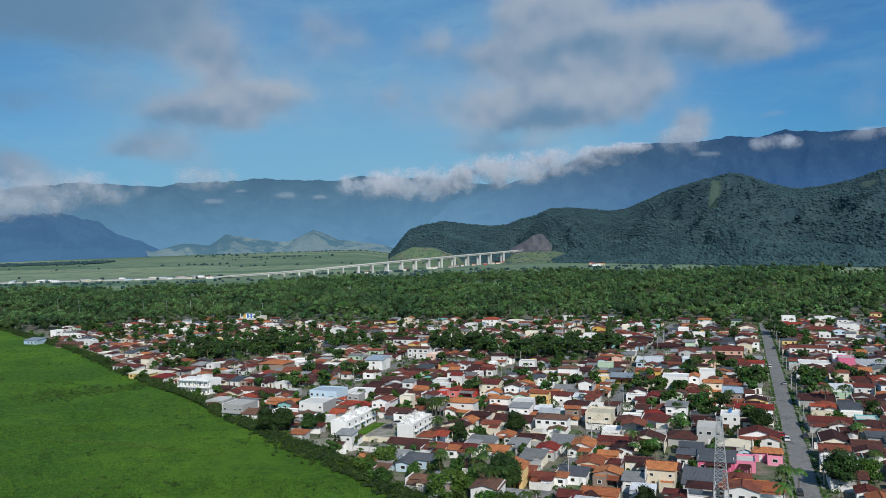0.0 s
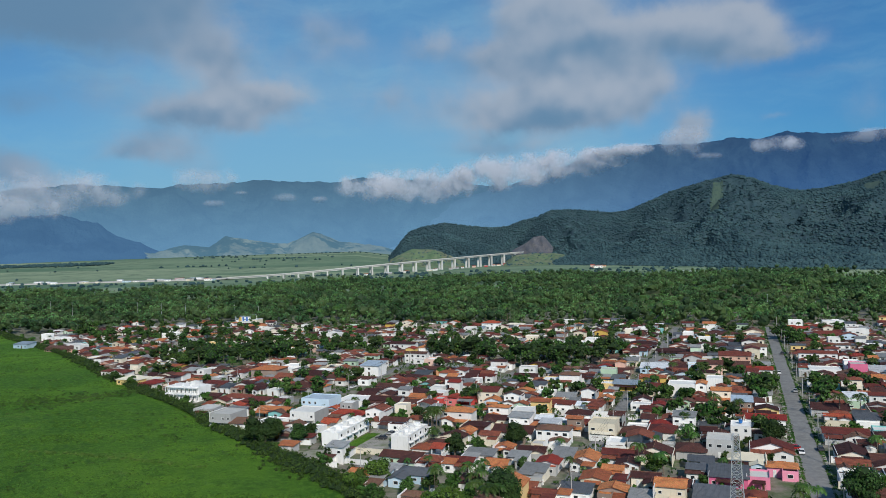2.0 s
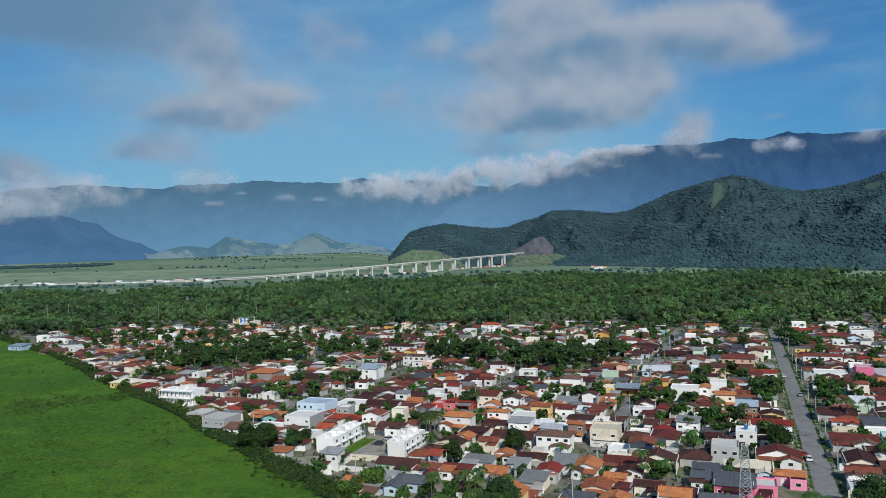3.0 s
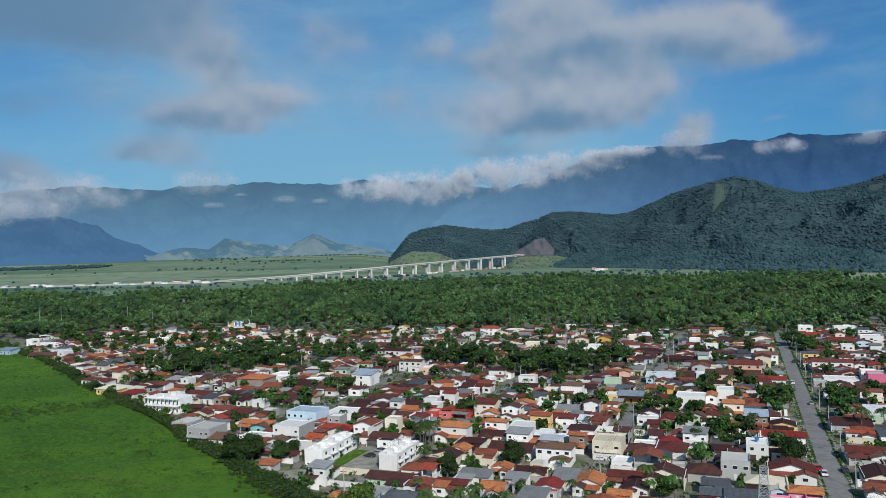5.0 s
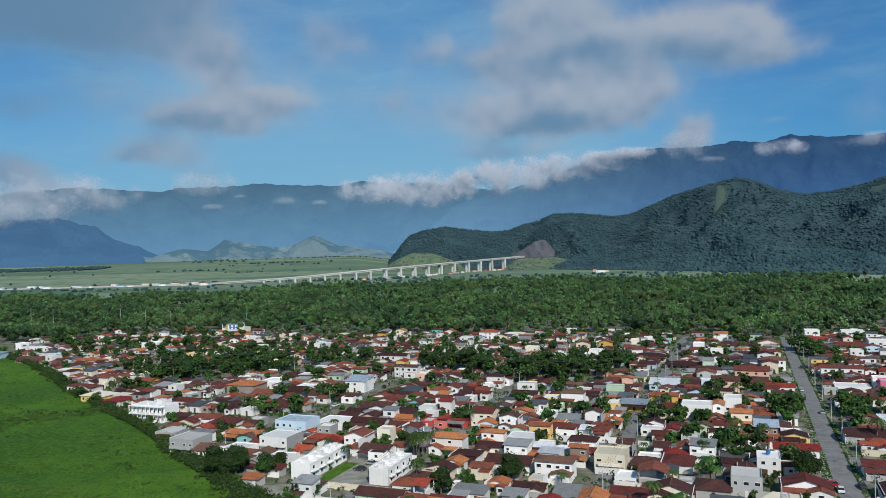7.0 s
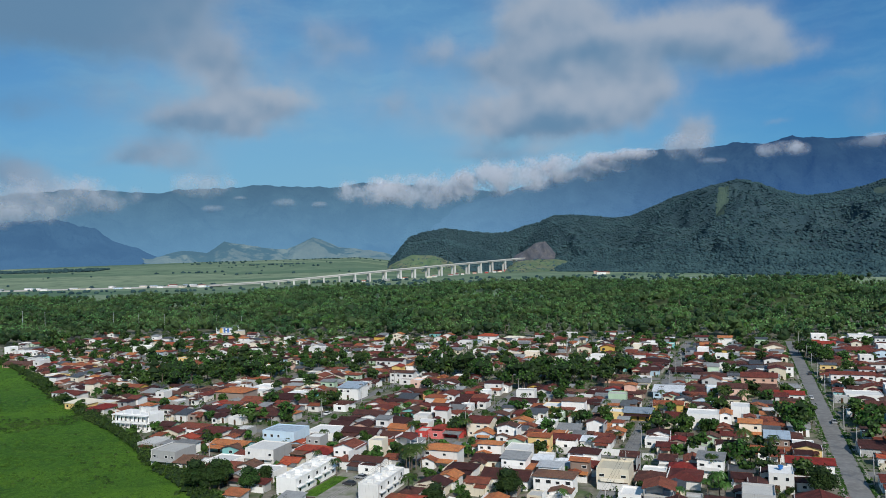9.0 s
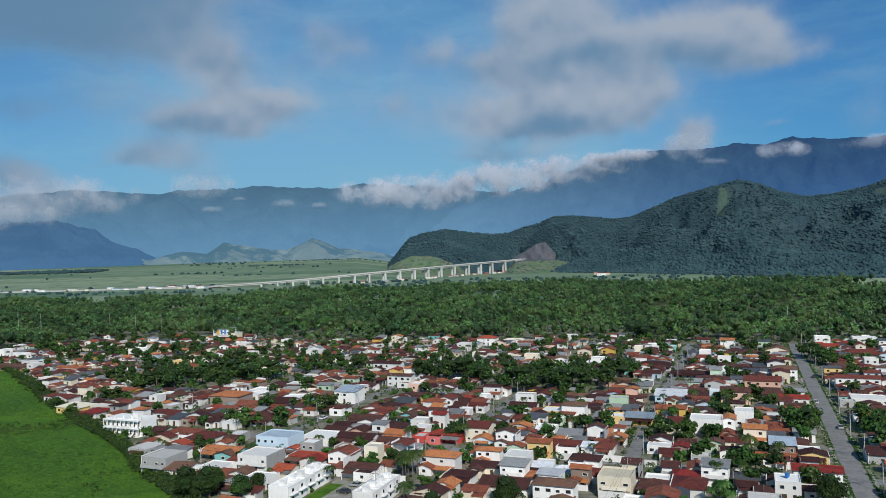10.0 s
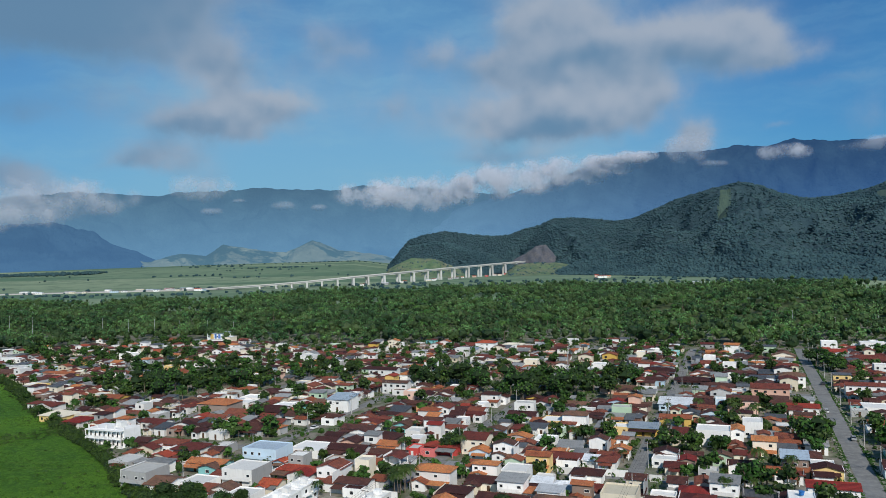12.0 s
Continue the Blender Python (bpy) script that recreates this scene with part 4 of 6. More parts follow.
def door_mesh(w, h, mat):
    key = ("door", w, h, mat.name)
    if key not in _cache:
        s = Shape().box(-w / 2, -0.07, 0, w / 2, 0.02, h).box(-w / 2 + 0.12, -0.09, 0.2, w / 2 - 0.12, -0.07, h * 0.48).box(-w / 2 + 0.12, -0.09, h * 0.54, w / 2 - 0.12, -0.07, h - 0.15)
        _cache[key] = s.mesh("door", mat)
    return _cache[key]


def roof_shape(kind, w, d, H, over, slope):
    """Roof surface verts and faces, ridge height, and gable triangles for the wall."""
    x, y = w / 2 + over, d / 2 + over
    drop = over * slope
    if kind == "g":
        r = H + d / 2 * slope
        return [(-x, -y, H - drop), (x, -y, H - drop), (x, 0, r), (-x, 0, r), (x, y, H - drop), (-x, y, H - drop)], [(0, 1, 2, 3), (3, 2, 4, 5)], r
    if kind == "G":
        r = H + w / 2 * slope
        return [(-x, -y, H - drop), (0, -y, r), (0, y, r), (-x, y, H - drop), (x, -y, H - drop), (x, y, H - drop)], [(0, 1, 2, 3), (1, 4, 5, 2)], r
    if kind == "h":
        m = min(x, y)
        r = H - drop + m * slope
        if x >= y:
            k = x - y
            return [(-x, -y, H - drop), (x, -y, H - drop), (x, y, H - drop), (-x, y, H - drop), (-k - 0.01, 0, r), (k + 0.01, 0, r)], [(0, 1, 5, 4), (1, 2, 5), (2, 3, 4, 5), (3, 0, 4)], r
        k = y - x
        return [(-x, -y, H - drop), (x, -y, H - drop), (x, y, H - drop), (-x, y, H - drop), (0, -k - 0.01, r), (0, k + 0.01, r)], [(0, 1, 4), (1, 2, 5, 4), (2, 3, 5), (3, 0, 4, 5)], r
    r = H + d * slope * 0.45
    return [(-x, -y, H + 0.05 - drop * 0.45), (x, -y, H + 0.05 - drop * 0.45), (x, y, r + drop * 0.45), (-x, y, r + drop * 0.45)], [(0, 1, 2, 3)], r


plots = []


def house(u, v, w=9.0, d=9.0, n=1, roof="g", rc="r", wc="w", porch=None, high=0.0, turn=0.0):
    """Notes a house in the town's grid: across w, along d, n storeys, kind and colour of roof, colour of walls."""
    plots.append((u, v, w, d, n, roof, rc, wc, porch, high, turn))
    taken.append((u, v, d / 2, w / 2))


class Kit:
    """Links a house's pieces as parts of one thing, or joins them with those of the far houses."""

    joined = {"v": [], "f": [], "m": [], "tone": [], "mats": []}

    def __init__(self, home, m=None, tone=0.0):
        self.home, self.m, self.tone = home, m, tone

    def piece(self, name, shape, mat, parent=None, loc=(0, 0, 0), turn=0.0):
        if self.home:
            return part(name, shape.mesh(name, mat), parent or self.home, loc, turn)
        j = Kit.joined
        if mat not in j["mats"]:
            j["mats"].append(mat)
        n, mm = len(j["v"]), self.m @ pose(*loc, 0, 0, turn)
        j["v"] += [tuple(mm @ Vector(p)) for p in shape.v]
        j["f"] += [tuple(n + i for i in f) for f in shape.f]
        j["m"] += [j["mats"].index(mat)] * len(shape.f)
        j["tone"] += [self.tone] * len(shape.f)


def block(kit, x, y, w, d, H, kind, rc, wc, near, name="", slope=0.34, over=0.5):
    """Walls and roof of one rectangular volume of a house."""
    r, a, b = random, w / 2, d / 2
    s = Shape()
    if kind == "f":
        s.box(-a, -b, -0.3, a, b, H - 0.3)
        t, P = 0.18, H + r.uniform(0.05, 0.45)
        ring = [(-a, -b), (a, -b), (a, b), (-a, b), (-a + t, -b + t), (a - t, -b + t), (a - t, b - t), (-a + t, b - t)]
        s.add([(p, q, H - 0.3) for p, q in ring] + [(p, q, P) for p, q in ring], [(i, (i + 1) % 4, 8 + (i + 1) % 4, 8 + i) for i in range(4)] + [(8 + i, 8 + (i + 1) % 4, 12 + (i + 1) % 4, 12 + i) for i in range(4)] + [(12 + i, 12 + (i + 1) % 4, 4 + (i + 1) % 4, 4 + i) for i in range(4)])
        top = Shape().box(-a + t, -b + t, H - 0.3, a - t, b - t, H - 0.1)
        ridge = H
    else:
        verts, faces, ridge = roof_shape(kind, w, d, H, over, slope)
        if kind == "g":
            s.add([(-a, -b, -0.3), (a, -b, -0.3), (a, b, -0.3), (-a, b, -0.3), (-a, -b, H), (a, -b, H), (a, b, H), (-a, b, H), (-a, 0, ridge - 0.02), (a, 0, ridge - 0.02)],
                  [(0, 1, 5, 4), (1, 2, 6, 9, 5), (2, 3, 7, 6), (3, 0, 4, 8, 7), (4, 5, 9, 8), (6, 7, 8, 9)])
        elif kind == "G":
            s.add([(-a, -b, -0.3), (a, -b, -0.3), (a, b, -0.3), (-a, b, -0.3), (-a, -b, H), (a, -b, H), (a, b, H), (-a, b, H), (0, -b, ridge - 0.02), (0, b, ridge - 0.02)],
                  [(0, 1, 5, 8, 4), (1, 2, 6, 5), (2, 3, 7, 9, 6), (3, 0, 4, 7), (4, 8, 9, 7), (5, 6, 9, 8)])
        elif kind == "s":
            s.add([(-a, -b, -0.3), (a, -b, -0.3), (a, b, -0.3), (-a, b, -0.3), (-a, -b, H), (a, -b, H), (a, b, ridge), (-a, b, ridge)], [(0, 1, 5, 4), (1, 2, 6, 5), (2, 3, 7, 6), (3, 0, 4, 7), (4, 5, 6, 7)])
        else:
            s.box(-a, -b, -0.3, a, b, H)
        top = Shape().shell([(p[0], p[1], p[2] + 0.13) for p in verts], faces, 0.12)
        if near and kind in "gGh":
            rid = [verts[i] for i in ((2, 3) if kind == "g" else (1, 2) if kind == "G" else (4, 5))]
            kit.piece(name + "ridge_cap", Shape().tube([(p[0], p[1], p[2] + 0.14) for p in rid], [0.12, 0.12], 6), ROOF["b"] if rc == "d" else ROOF[rc], loc=(x, y, 0))
    kit.piece(name + "wall", s, WALL[wc], loc=(x, y, 0))
    kit.piece(name + "roof", top, ROOF[rc], loc=(x, y, 0))
    return ridge


def opening(kit, single, x, y, z, w=1.2, h=1.1, turn=0.0):
    if single:
        fm, pm = window_mesh(w, h)
        win = part("window", fm, kit.home, (x, y, z), turn)
        part("pane", pm, win)
    else:
        kit.piece("window", Shape().box(-w / 2, -0.06, 0, w / 2, 0.02, h), M_GLASS, loc=(x, y, z), turn=turn)


def raise_house(u, v, w, d, n, roof, rc, wc, porch, high, turn, single):
    """Builds a noted house, as a thing of its own or joined to the far ones."""
    r = random
    x, y, _ = town(u, v)
    near = single and y < 415
    S = 2.6
    H = high or S * n + 0.25 + r.uniform(-0.15, 0.25)
    storeys = "single-storey" if n == 1 else "two-storey" if n == 2 else "three-storey"
    small = w * d < 30 and n == 1
    home = thing("shed", (x, y, 0.0), TURN + turn, "small %s shed with %s roof between houses" % (WALL_WORDS[wc], ROOF_WORDS[rc]), "shed", "backyard sheds") if single and small else thing("house", (x, y, 0.0), TURN + turn, "%s %s house with %s roof" % (storeys, WALL_WORDS[wc], ROOF_WORDS[rc]), "house", "houses of the town") if single else None
    kit = Kit(home, pose(x, y, 0, 0, 0, TURN + turn), r.random())
    slope = r.uniform(0.24, 0.36)
    winged = n < 3 and roof in "gGhs" and w > 5.0 and d > 4.8 and r.random() < 0.7
    front, x0, x1 = -d / 2, -w / 2, w / 2
    if winged:
        cut = d * r.uniform(0.28, 0.42)
        front = -d / 2 + cut
        block(kit, 0, cut / 2, w, d - cut, H, roof, rc, wc, near, "", slope)
        ww = w * r.uniform(0.4, 0.6)
        side = r.choice((-1, 1))
        wx = side * (w - ww) / 2
        wh = min(H, S + 0.2) - r.uniform(0.05, 0.3)
        block(kit, wx, -d / 2 + cut / 2 + 0.3, ww, cut + 0.6, wh, r.choice("GGsf") if roof != "s" else "s", rc if r.random() < 0.75 else r.choice("rdbo"), wc if r.random() < 0.8 else r.choice("wcg"), near, "wing_", slope)
        opening(kit, single, wx, -d / 2, 0.9, r.choice((1.2, 1.5)))
        px, pw = -side * ww / 2, w - ww
        if r.random() < 0.6:
            lean = Shape().shell([(px - pw / 2, -d / 2, 2.15), (px + pw / 2, -d / 2, 2.15), (px + pw / 2, front, 2.55), (px - pw / 2, front, 2.55)], [(0, 1, 2, 3)], 0.1)
            ver = kit.piece("porch_roof", lean, ROOF[r.choice("rdbg") if rc in "WfclwgRk" else rc])
            kit.piece("post", Shape().box(-0.1, -0.1, -0.2, 0.1, 0.1, 2.1), WALL[wc], ver, (px - side * (pw / 2 - 0.15), -d / 2 + 0.15, 0))
        if side > 0:
            x1 -= ww
        else:
            x0 += ww
    elif n == 2 and single and roof in "gGh" and r.random() < 0.4:
        # lower storey with an open covered terrace above
        block(kit, 0, 0, w, d, S + 0.35, "f", "f", wc, near, "", slope)
        verts, faces, _ = roof_shape(roof, w, d, H, 0.5, slope)
        top = kit.piece("terrace_roof", Shape().shell([(p[0], p[1], p[2] + 0.1) for p in verts], faces, 0.12), ROOF[rc])
        for sx in (-1, 1):
            for sy in (-1, 1):
                kit.piece("post", Shape().box(-0.13, -0.13, S, 0.13, 0.13, H - 0.02), WALL[wc], top, (sx * (w / 2 - 0.15), sy * (d / 2 - 0.15), 0))
        bw = w * r.uniform(0.35, 0.6)
        kit.piece("upper_room", Shape().box(-w / 2 + 0.2, 0, S, -w / 2 + 0.2 + bw, d / 2 - 0.2, H - 0.05), WALL[wc])
        n = 1
    else:
        block(kit, 0, 0, w, d, H, roof, rc, wc, near, "", slope)
    if near and not winged and r.random() < 0.3 and w > 6:
        gx = r.choice((-1, 1)) * (w / 2 - 1.6)
        kit.piece("garage_door", Shape().box(-1.2, -0.07, 0, 1.2, 0.02, 2.2), M_FRAME if r.random() < 0.4 else M_WOOD, loc=(gx, front, 0.02))
        x0, x1 = (x0 + 3.0, x1) if gx < 0 else (x0, x1 - 3.0)
    for k in range(n):
        z = k * S + 0.9
        a, b = (x0, x1) if k == 0 else (-w / 2, w / 2)
        cols = max(1, int((b - a) / (2.4 if near else 3.2)))
        for i in range(cols):
            px = a + (i + 0.5) * (b - a) / cols + r.uniform(-0.15, 0.15)
            if k == 0 and i == cols // 2:
                if single:
                    part("door", door_mesh(0.9, 2.1, M_WOOD if r.random() < 0.6 else M_FRAME), home, (px, front, 0.05))
                else:
                    kit.piece("door", Shape().box(-0.45, -0.06, 0, 0.45, 0.02, 2.1), M_WOOD, loc=(px, front, 0.05))
            elif r.random() < 0.66:
                opening(kit, single, px, front, z, r.choice((1.0, 1.2, 1.5)), r.choice((0.9, 1.1)))
        if near:
            m = max(1, int(d / 4.2))
            for i in range(m):
                py = front + (i + 0.5) * (d / 2 - front) / m
                if r.random() < 0.75:
                    opening(kit, single, -w / 2, py, z, 1.2, 1.0, -90)
    if not winged and n == 1 and (porch or porch is None and r.random() < 0.55):
        pw, px, q = w * r.uniform(0.5, 0.95), r.uniform(-0.05, 0.05) * w, r.uniform(1.4, 2.2)
        pr = Shape().shell([(px - pw / 2, -d / 2 - q, 2.1), (px + pw / 2, -d / 2 - q, 2.1), (px + pw / 2, -d / 2, 2.5), (px - pw / 2, -d / 2, 2.5)], [(0, 1, 2, 3)], 0.1)
        ver = kit.piece("porch_roof", pr, ROOF[r.choice("rdbrg") if rc in "WfclwgRk" else rc])
        for sx in (-1, 1):
            kit.piece("post", Shape().box(-0.1, -0.1, -0.2, 0.1, 0.1, 2.06), WALL[wc], ver, (px + sx * (pw / 2 - 0.2), -d / 2 - q + 0.25, 0))
    if single and r.random() < 0.45:
        side, over = r.choice((-1, 1)), r.uniform(0.15, 0.7)
        a, b = sorted((side * w / 2, side * (w / 2 + 0.16)))
        kit.piece("party_wall", Shape().box(a, -d / 2 - 0.1, -0.3, b, d / 2 + 0.1, H + over), WALL[r.choice("wwwwcg")])
    if single and r.random() < 0.5:
        lw, q, z = w * r.uniform(0.35, 0.8), r.uniform(1.3, 2.4), r.uniform(2.1, 2.45)
        lx = r.uniform(-1, 1) * (w - lw) / 2
        lean = kit.piece("back_roof", Shape().shell([(lx - lw / 2, d / 2, z + 0.35), (lx + lw / 2, d / 2, z + 0.35), (lx + lw / 2, d / 2 + q, z), (lx - lw / 2, d / 2 + q, z)], [(0, 1, 2, 3)], 0.1), ROOF[r.choice("ddrrbogk")])
        kit.piece("back_wall", Shape().box(lx - lw / 2 + 0.1, d / 2, -0.3, lx + lw / 2 - 0.1, d / 2 + q - 0.2, z - 0.12), WALL[r.choice("wcgk")], lean)
    if n == 2 and near and not winged and r.random() < 0.6:
        bw = w * r.uniform(0.5, 0.95)
        bal = kit.piece("balcony", Shape().box(-bw / 2, -d / 2 - 1.1, S - 0.1, bw / 2, -d / 2, S + 0.05), WALL[wc])
        kit.piece("railing", Shape().box(-bw / 2, -d / 2 - 1.1, S + 0.05, bw / 2, -d / 2 - 1.0, S + 0.95), WALL["w"] if r.random() < 0.5 else WALL[wc], bal)
    return home


def raise_town():
    """The nearest houses each stand alone; those far off are joined."""
    plots.sort(key=lambda p: town(p[0], p[1])[1] + 0.15 * abs(town(p[0], p[1])[0]))
    for i, p in enumerate(plots):
        raise_house(*p, single=i < 370)
    j = Kit.joined
    if j["v"]:
        me = bpy.data.meshes.new("far_houses")
        me.from_pydata(j["v"], [], j["f"])
        for m in j["mats"]:
            me.materials.append(m)
        me.polygons.foreach_set("material_index", j["m"])
        me.attributes.new("tone", "FLOAT", "FACE").data.foreach_set("value", j["tone"])
        me.update()
        whole("far_houses", me, "low houses with tiled roofs at the town's far side", "houses", kind="stuff")
    print("houses", len(plots))


def free(u, v, hd, hw, gap=0.3):
    return all(abs(u - a) > hd + c + gap or abs(v - b) > hw + e + gap for a, b, c, e in taken)


def keep_open(u, v, hd, hw):
    """Ground left without houses."""
    taken.append((u, v, hd, hw))


def boundary_wall(u, v, length, along=False, h=1.9, wc="w"):
    s = Shape().box(-length / 2, -0.09, -0.2, length / 2, 0.09, h).box(-length / 2, -0.13, h, length / 2, 0.13, h + 0.06)
    x, y, _ = town(u, v)
    return whole("boundary_wall", s.mesh("boundary_wall", WALL[wc]), "%s rendered garden wall with a coping" % WALL_WORDS[wc], "wall", "garden walls", loc=(x, y, 0), turn=TURN + (90 if along else 0))


def yard_wall(u, v, length, h, wc):
    """A long white wall, with its ground kept free."""
    keep_open(u, v, 0.25, length / 2)
    boundary_wall(u, v, length, False, h, wc)


yard_wall(89.5, -82.6, 10.8, 2.1, "w")
yard_wall(91.3, -71.3, 9.8, 2.1, "w")
yard_wall(88.9, -58.0, 3.7, 2.1, "w")
yard_wall(139.0, -23.5, 11.4, 2.2, "w")
yard_wall(48.6, 11.2, 12.1, 2.0, "w")

# ---- landmark houses ----
house(78.5, -11.7, 12.3, 9.2, 2, "g", "R", "w")
house(69.6, -19.8, 6.4, 8.0, 2, "f", "W", "w")
house(48.8, -25.9, 7.9, 9.2, 2, "f", "f", "g")
house(36.3, -18.2, 10.2, 10.3, 1, "h", "c", "b")
house(20.3, -23.1, 10.0, 8.0, 1, "s", "k", "p")
house(21.3, -15.4, 5.8, 7.4, 1, "f", "f", "p")
house(30.9, -9.0, 8.0, 8.3, 1, "h", "o", "p")
house(51.1, -11.1, 12.2, 10.3, 1, "G", "r", "w")
house(4.2, -16.6, 5.2, 6.9, 1, "h", "r", "w")
house(-4.9, -13.9, 15.3, 10.3, 1, "h", "o", "w")
house(-2.2, -36.7, 7.4, 10.3, 2, "g", "o", "c")
house(-0.5, -26.2, 9.5, 10.3, 1, "s", "k", "g")
house(22.0, -31.2, 6.0, 6.4, 1, "s", "k", "w")
house(11.0, -44.5, 7.6, 9.2, 1, "g", "d", "c")
house(37.2, -44.9, 11.4, 10.3, 1, "G", "d", "c")
house(32.4, -55.1, 9.1, 7.4, 1, "g", "r", "w")
house(45.1, -34.3, 8.8, 9.3, 1, "h", "d", "g")
house(67.3, -45.2, 9.0, 10.3, 1, "h", "r", "w")
house(62.4, -54.2, 7.4, 9.2, 1, "h", "d", "w")
house(61.0, -64.1, 9.2, 9.6, 2, "f", "c", "c")
house(72.9, -61.6, 5.1, 9.2, 2, "g", "d", "c")
house(-2.2, -51.4, 7.0, 8.0, 1, "G", "o", "k")
house(-19.0, -50.6, 9.1, 8.0, 1, "g", "o", "c")
house(25.2, -63.8, 7.3, 11.5, 1, "G", "o", "w")
house(193.6, -60.6, 13.1, 9.2, 1, "s", "w", "b")
house(164.2, -58.3, 11.6, 8.0, 1, "g", "o", "y")
house(148.1, -68.0, 10.7, 9.2, 1, "g", "l", "y")
house(138.4, -43.4, 11.2, 9.2, 2, "f", "W", "w")
house(141.5, -35.6, 4.1, 7.4, 2, "G", "o", "w")
house(154.3, -30.5, 6.8, 8.0, 2, "f", "W", "w")
house(126.8, -27.2, 7.3, 9.2, 2, "g", "o", "c")
house(117.3, -32.8, 7.6, 8.0, 1, "g", "r", "c")
house(226.1, -22.5, 15.5, 10.3, 2, "g", "r", "s")
house(195.7, -33.9, 11.7, 9.2, 2, "g", "d", "s")
house(143.5, -18.7, 9.0, 9.2, 1, "g", "r", "w")
house(106.2, -19.3, 7.2, 9.2, 2, "s", "l", "k")
house(100.5, -25.8, 5.7, 6.4, 1, "g", "o", "w")
house(94.9, -31.7, 6.0, 6.2, 1, "g", "o", "w")
house(260.3, -11.5, 11.2, 8.5, 2, "h", "b", "w")
house(345.8, -11.7, 13.3, 8.5, 1, "G", "b", "c")
house(331.2, -26.8, 13.8, 8.5, 1, "h", "d", "w")
house(195.0, -11.0, 11.4, 10.3, 1, "g", "R", "w")
house(239.7, -45.0, 15.0, 8.5, 1, "h", "d", "b")
house(187.8, -49.3, 9.3, 7.4, 1, "g", "r", "w")
house(254.5, -57.2, 17.0, 8.5, 1, "h", "d", "g")
house(277.8, -76.6, 18.0, 8.5, 1, "h", "d", "w")
house(260.0, -89.5, 15.5, 8.5, 1, "g", "d", "t")
house(226.0, -89.6, 16.4, 8.5, 1, "h", "b", "s")
house(236.5, 18.0, 18.4, 10.3, 2, "g", "r", "w")
house(290.2, 18.4, 13.7, 8.5, 1, "h", "b", "y")
house(204.6, 18.1, 14.2, 10.3, 1, "f", "W", "w")
house(137.1, 25.1, 12.2, 9.2, 1, "s", "w", "t")
house(205.0, 45.0, 15.5, 10.3, 1, "s", "w", "w")
house(204.0, 32.4, 7.3, 8.0, 2, "f", "f", "p")
house(115.2, 11.3, 12.5, 10.3, 1, "g", "d", "g")
house(75.0, 12.2, 13.3, 10.3, 1, "g", "r", "w")
house(53.0, 11.1, 8.3, 10.3, 1, "G", "d", "c")
house(27.8, 10.6, 11.1, 8.0, 1, "f", "W", "w")
house(12.7, 10.3, 9.1, 10.3, 1, "g", "d", "g")
house(46.8, 19.3, 7.8, 9.3, 1, "g", "d", "c")
house(73.3, 25.1, 9.5, 10.3, 1, "h", "d", "w")
house(111.0, 29.7, 10.8, 10.3, 1, "h", "d", "g")
house(343.8, 33.1, 18.8, 8.5, 1, "h", "r", "w")
house(344.0, 49.9, 12.7, 8.5, 2, "f", "W", "w")
house(396.8, 41.6, 14.0, 8.5, 2, "f", "W", "w")
house(395.2, 17.1, 9.2, 8.0, 2, "f", "W", "w")
house(369.3, 19.2, 9.6, 8.0, 1, "g", "R", "w")
house(12.2, -119.2, 13.5, 10.3, 1, "g", "d", "n")
house(10.7, -108.5, 7.9, 8.3, 1, "h", "r", "w")
house(-2.7, -109.1, 10.1, 11.5, 1, "h", "k", "b")
house(-12.0, -76.5, 7.3, 9.2, 2, "G", "o", "y")
house(18.2, -108.5, 3.6, 6.4, 2, "g", "R", "w")
house(21.0, -96.5, 9.0, 9.2, 1, "s", "g", "w")
house(52.8, -93.9, 13.8, 9.2, 1, "g", "d", "w")
house(47.1, -78.9, 11.2, 10.3, 2, "h", "b", "w")
house(67.6, -105.0, 8.9, 9.2, 1, "g", "d", "c")
house(74.6, -96.5, 7.2, 8.0, 2, "f", "W", "w")
house(99.0, -88.9, 12.9, 10.3, 1, "h", "r", "w")
house(90.0, -94.0, 7.6, 7.2, 2, "g", "o", "y")
house(82.4, -77.2, 9.0, 9.2, 1, "h", "d", "w")
house(101.1, -131.7, 12.1, 9.2, 1, "h", "R", "r")
house(98.1, -140.1, 4.4, 6.4, 1, "f", "f", "r")
house(65.9, -120.1, 11.7, 9.2, 2, "h", "o", "w")
house(107.7, -120.5, 8.6, 9.2, 2, "g", "r", "c")
house(128.6, -120.8, 7.0, 8.0, 1, "G", "b", "b")
house(44.4, -100.5, 6.6, 7.4, 1, "g", "r", "c")
house(56.4, -109.9, 8.6, 9.2, 1, "h", "d", "w")
house(18.5, -73.7, 6.5, 9.2, 1, "G", "R", "w")
house(26.8, -70.7, 6.2, 7.4, 1, "s", "g", "g")
house(-4.8, -60.9, 8.3, 8.0, 1, "s", "k", "w")
house(-9.4, -68.2, 6.1, 6.4, 1, "g", "r", "w")
house(-21.6, -57.9, 5.4, 5.5, 1, "g", "r", "c")
house(-4.0, -73.5, 4.4, 6.4, 1, "g", "r", "k")
house(13.3, -88.2, 6.5, 8.0, 1, "g", "o", "g")
house(21.4, -84.0, 5.9, 8.0, 1, "s", "g", "g")
house(12.7, -100.0, 8.8, 7.4, 1, "g", "r", "w")
house(89.7, -176.8, 12.3, 11.5, 1, "f", "W", "w")
house(76.2, -186.0, 13.5, 10.3, 2, "f", "l", "b")
house(53.9, -178.4, 11.2, 10.3, 2, "f", "W", "w")
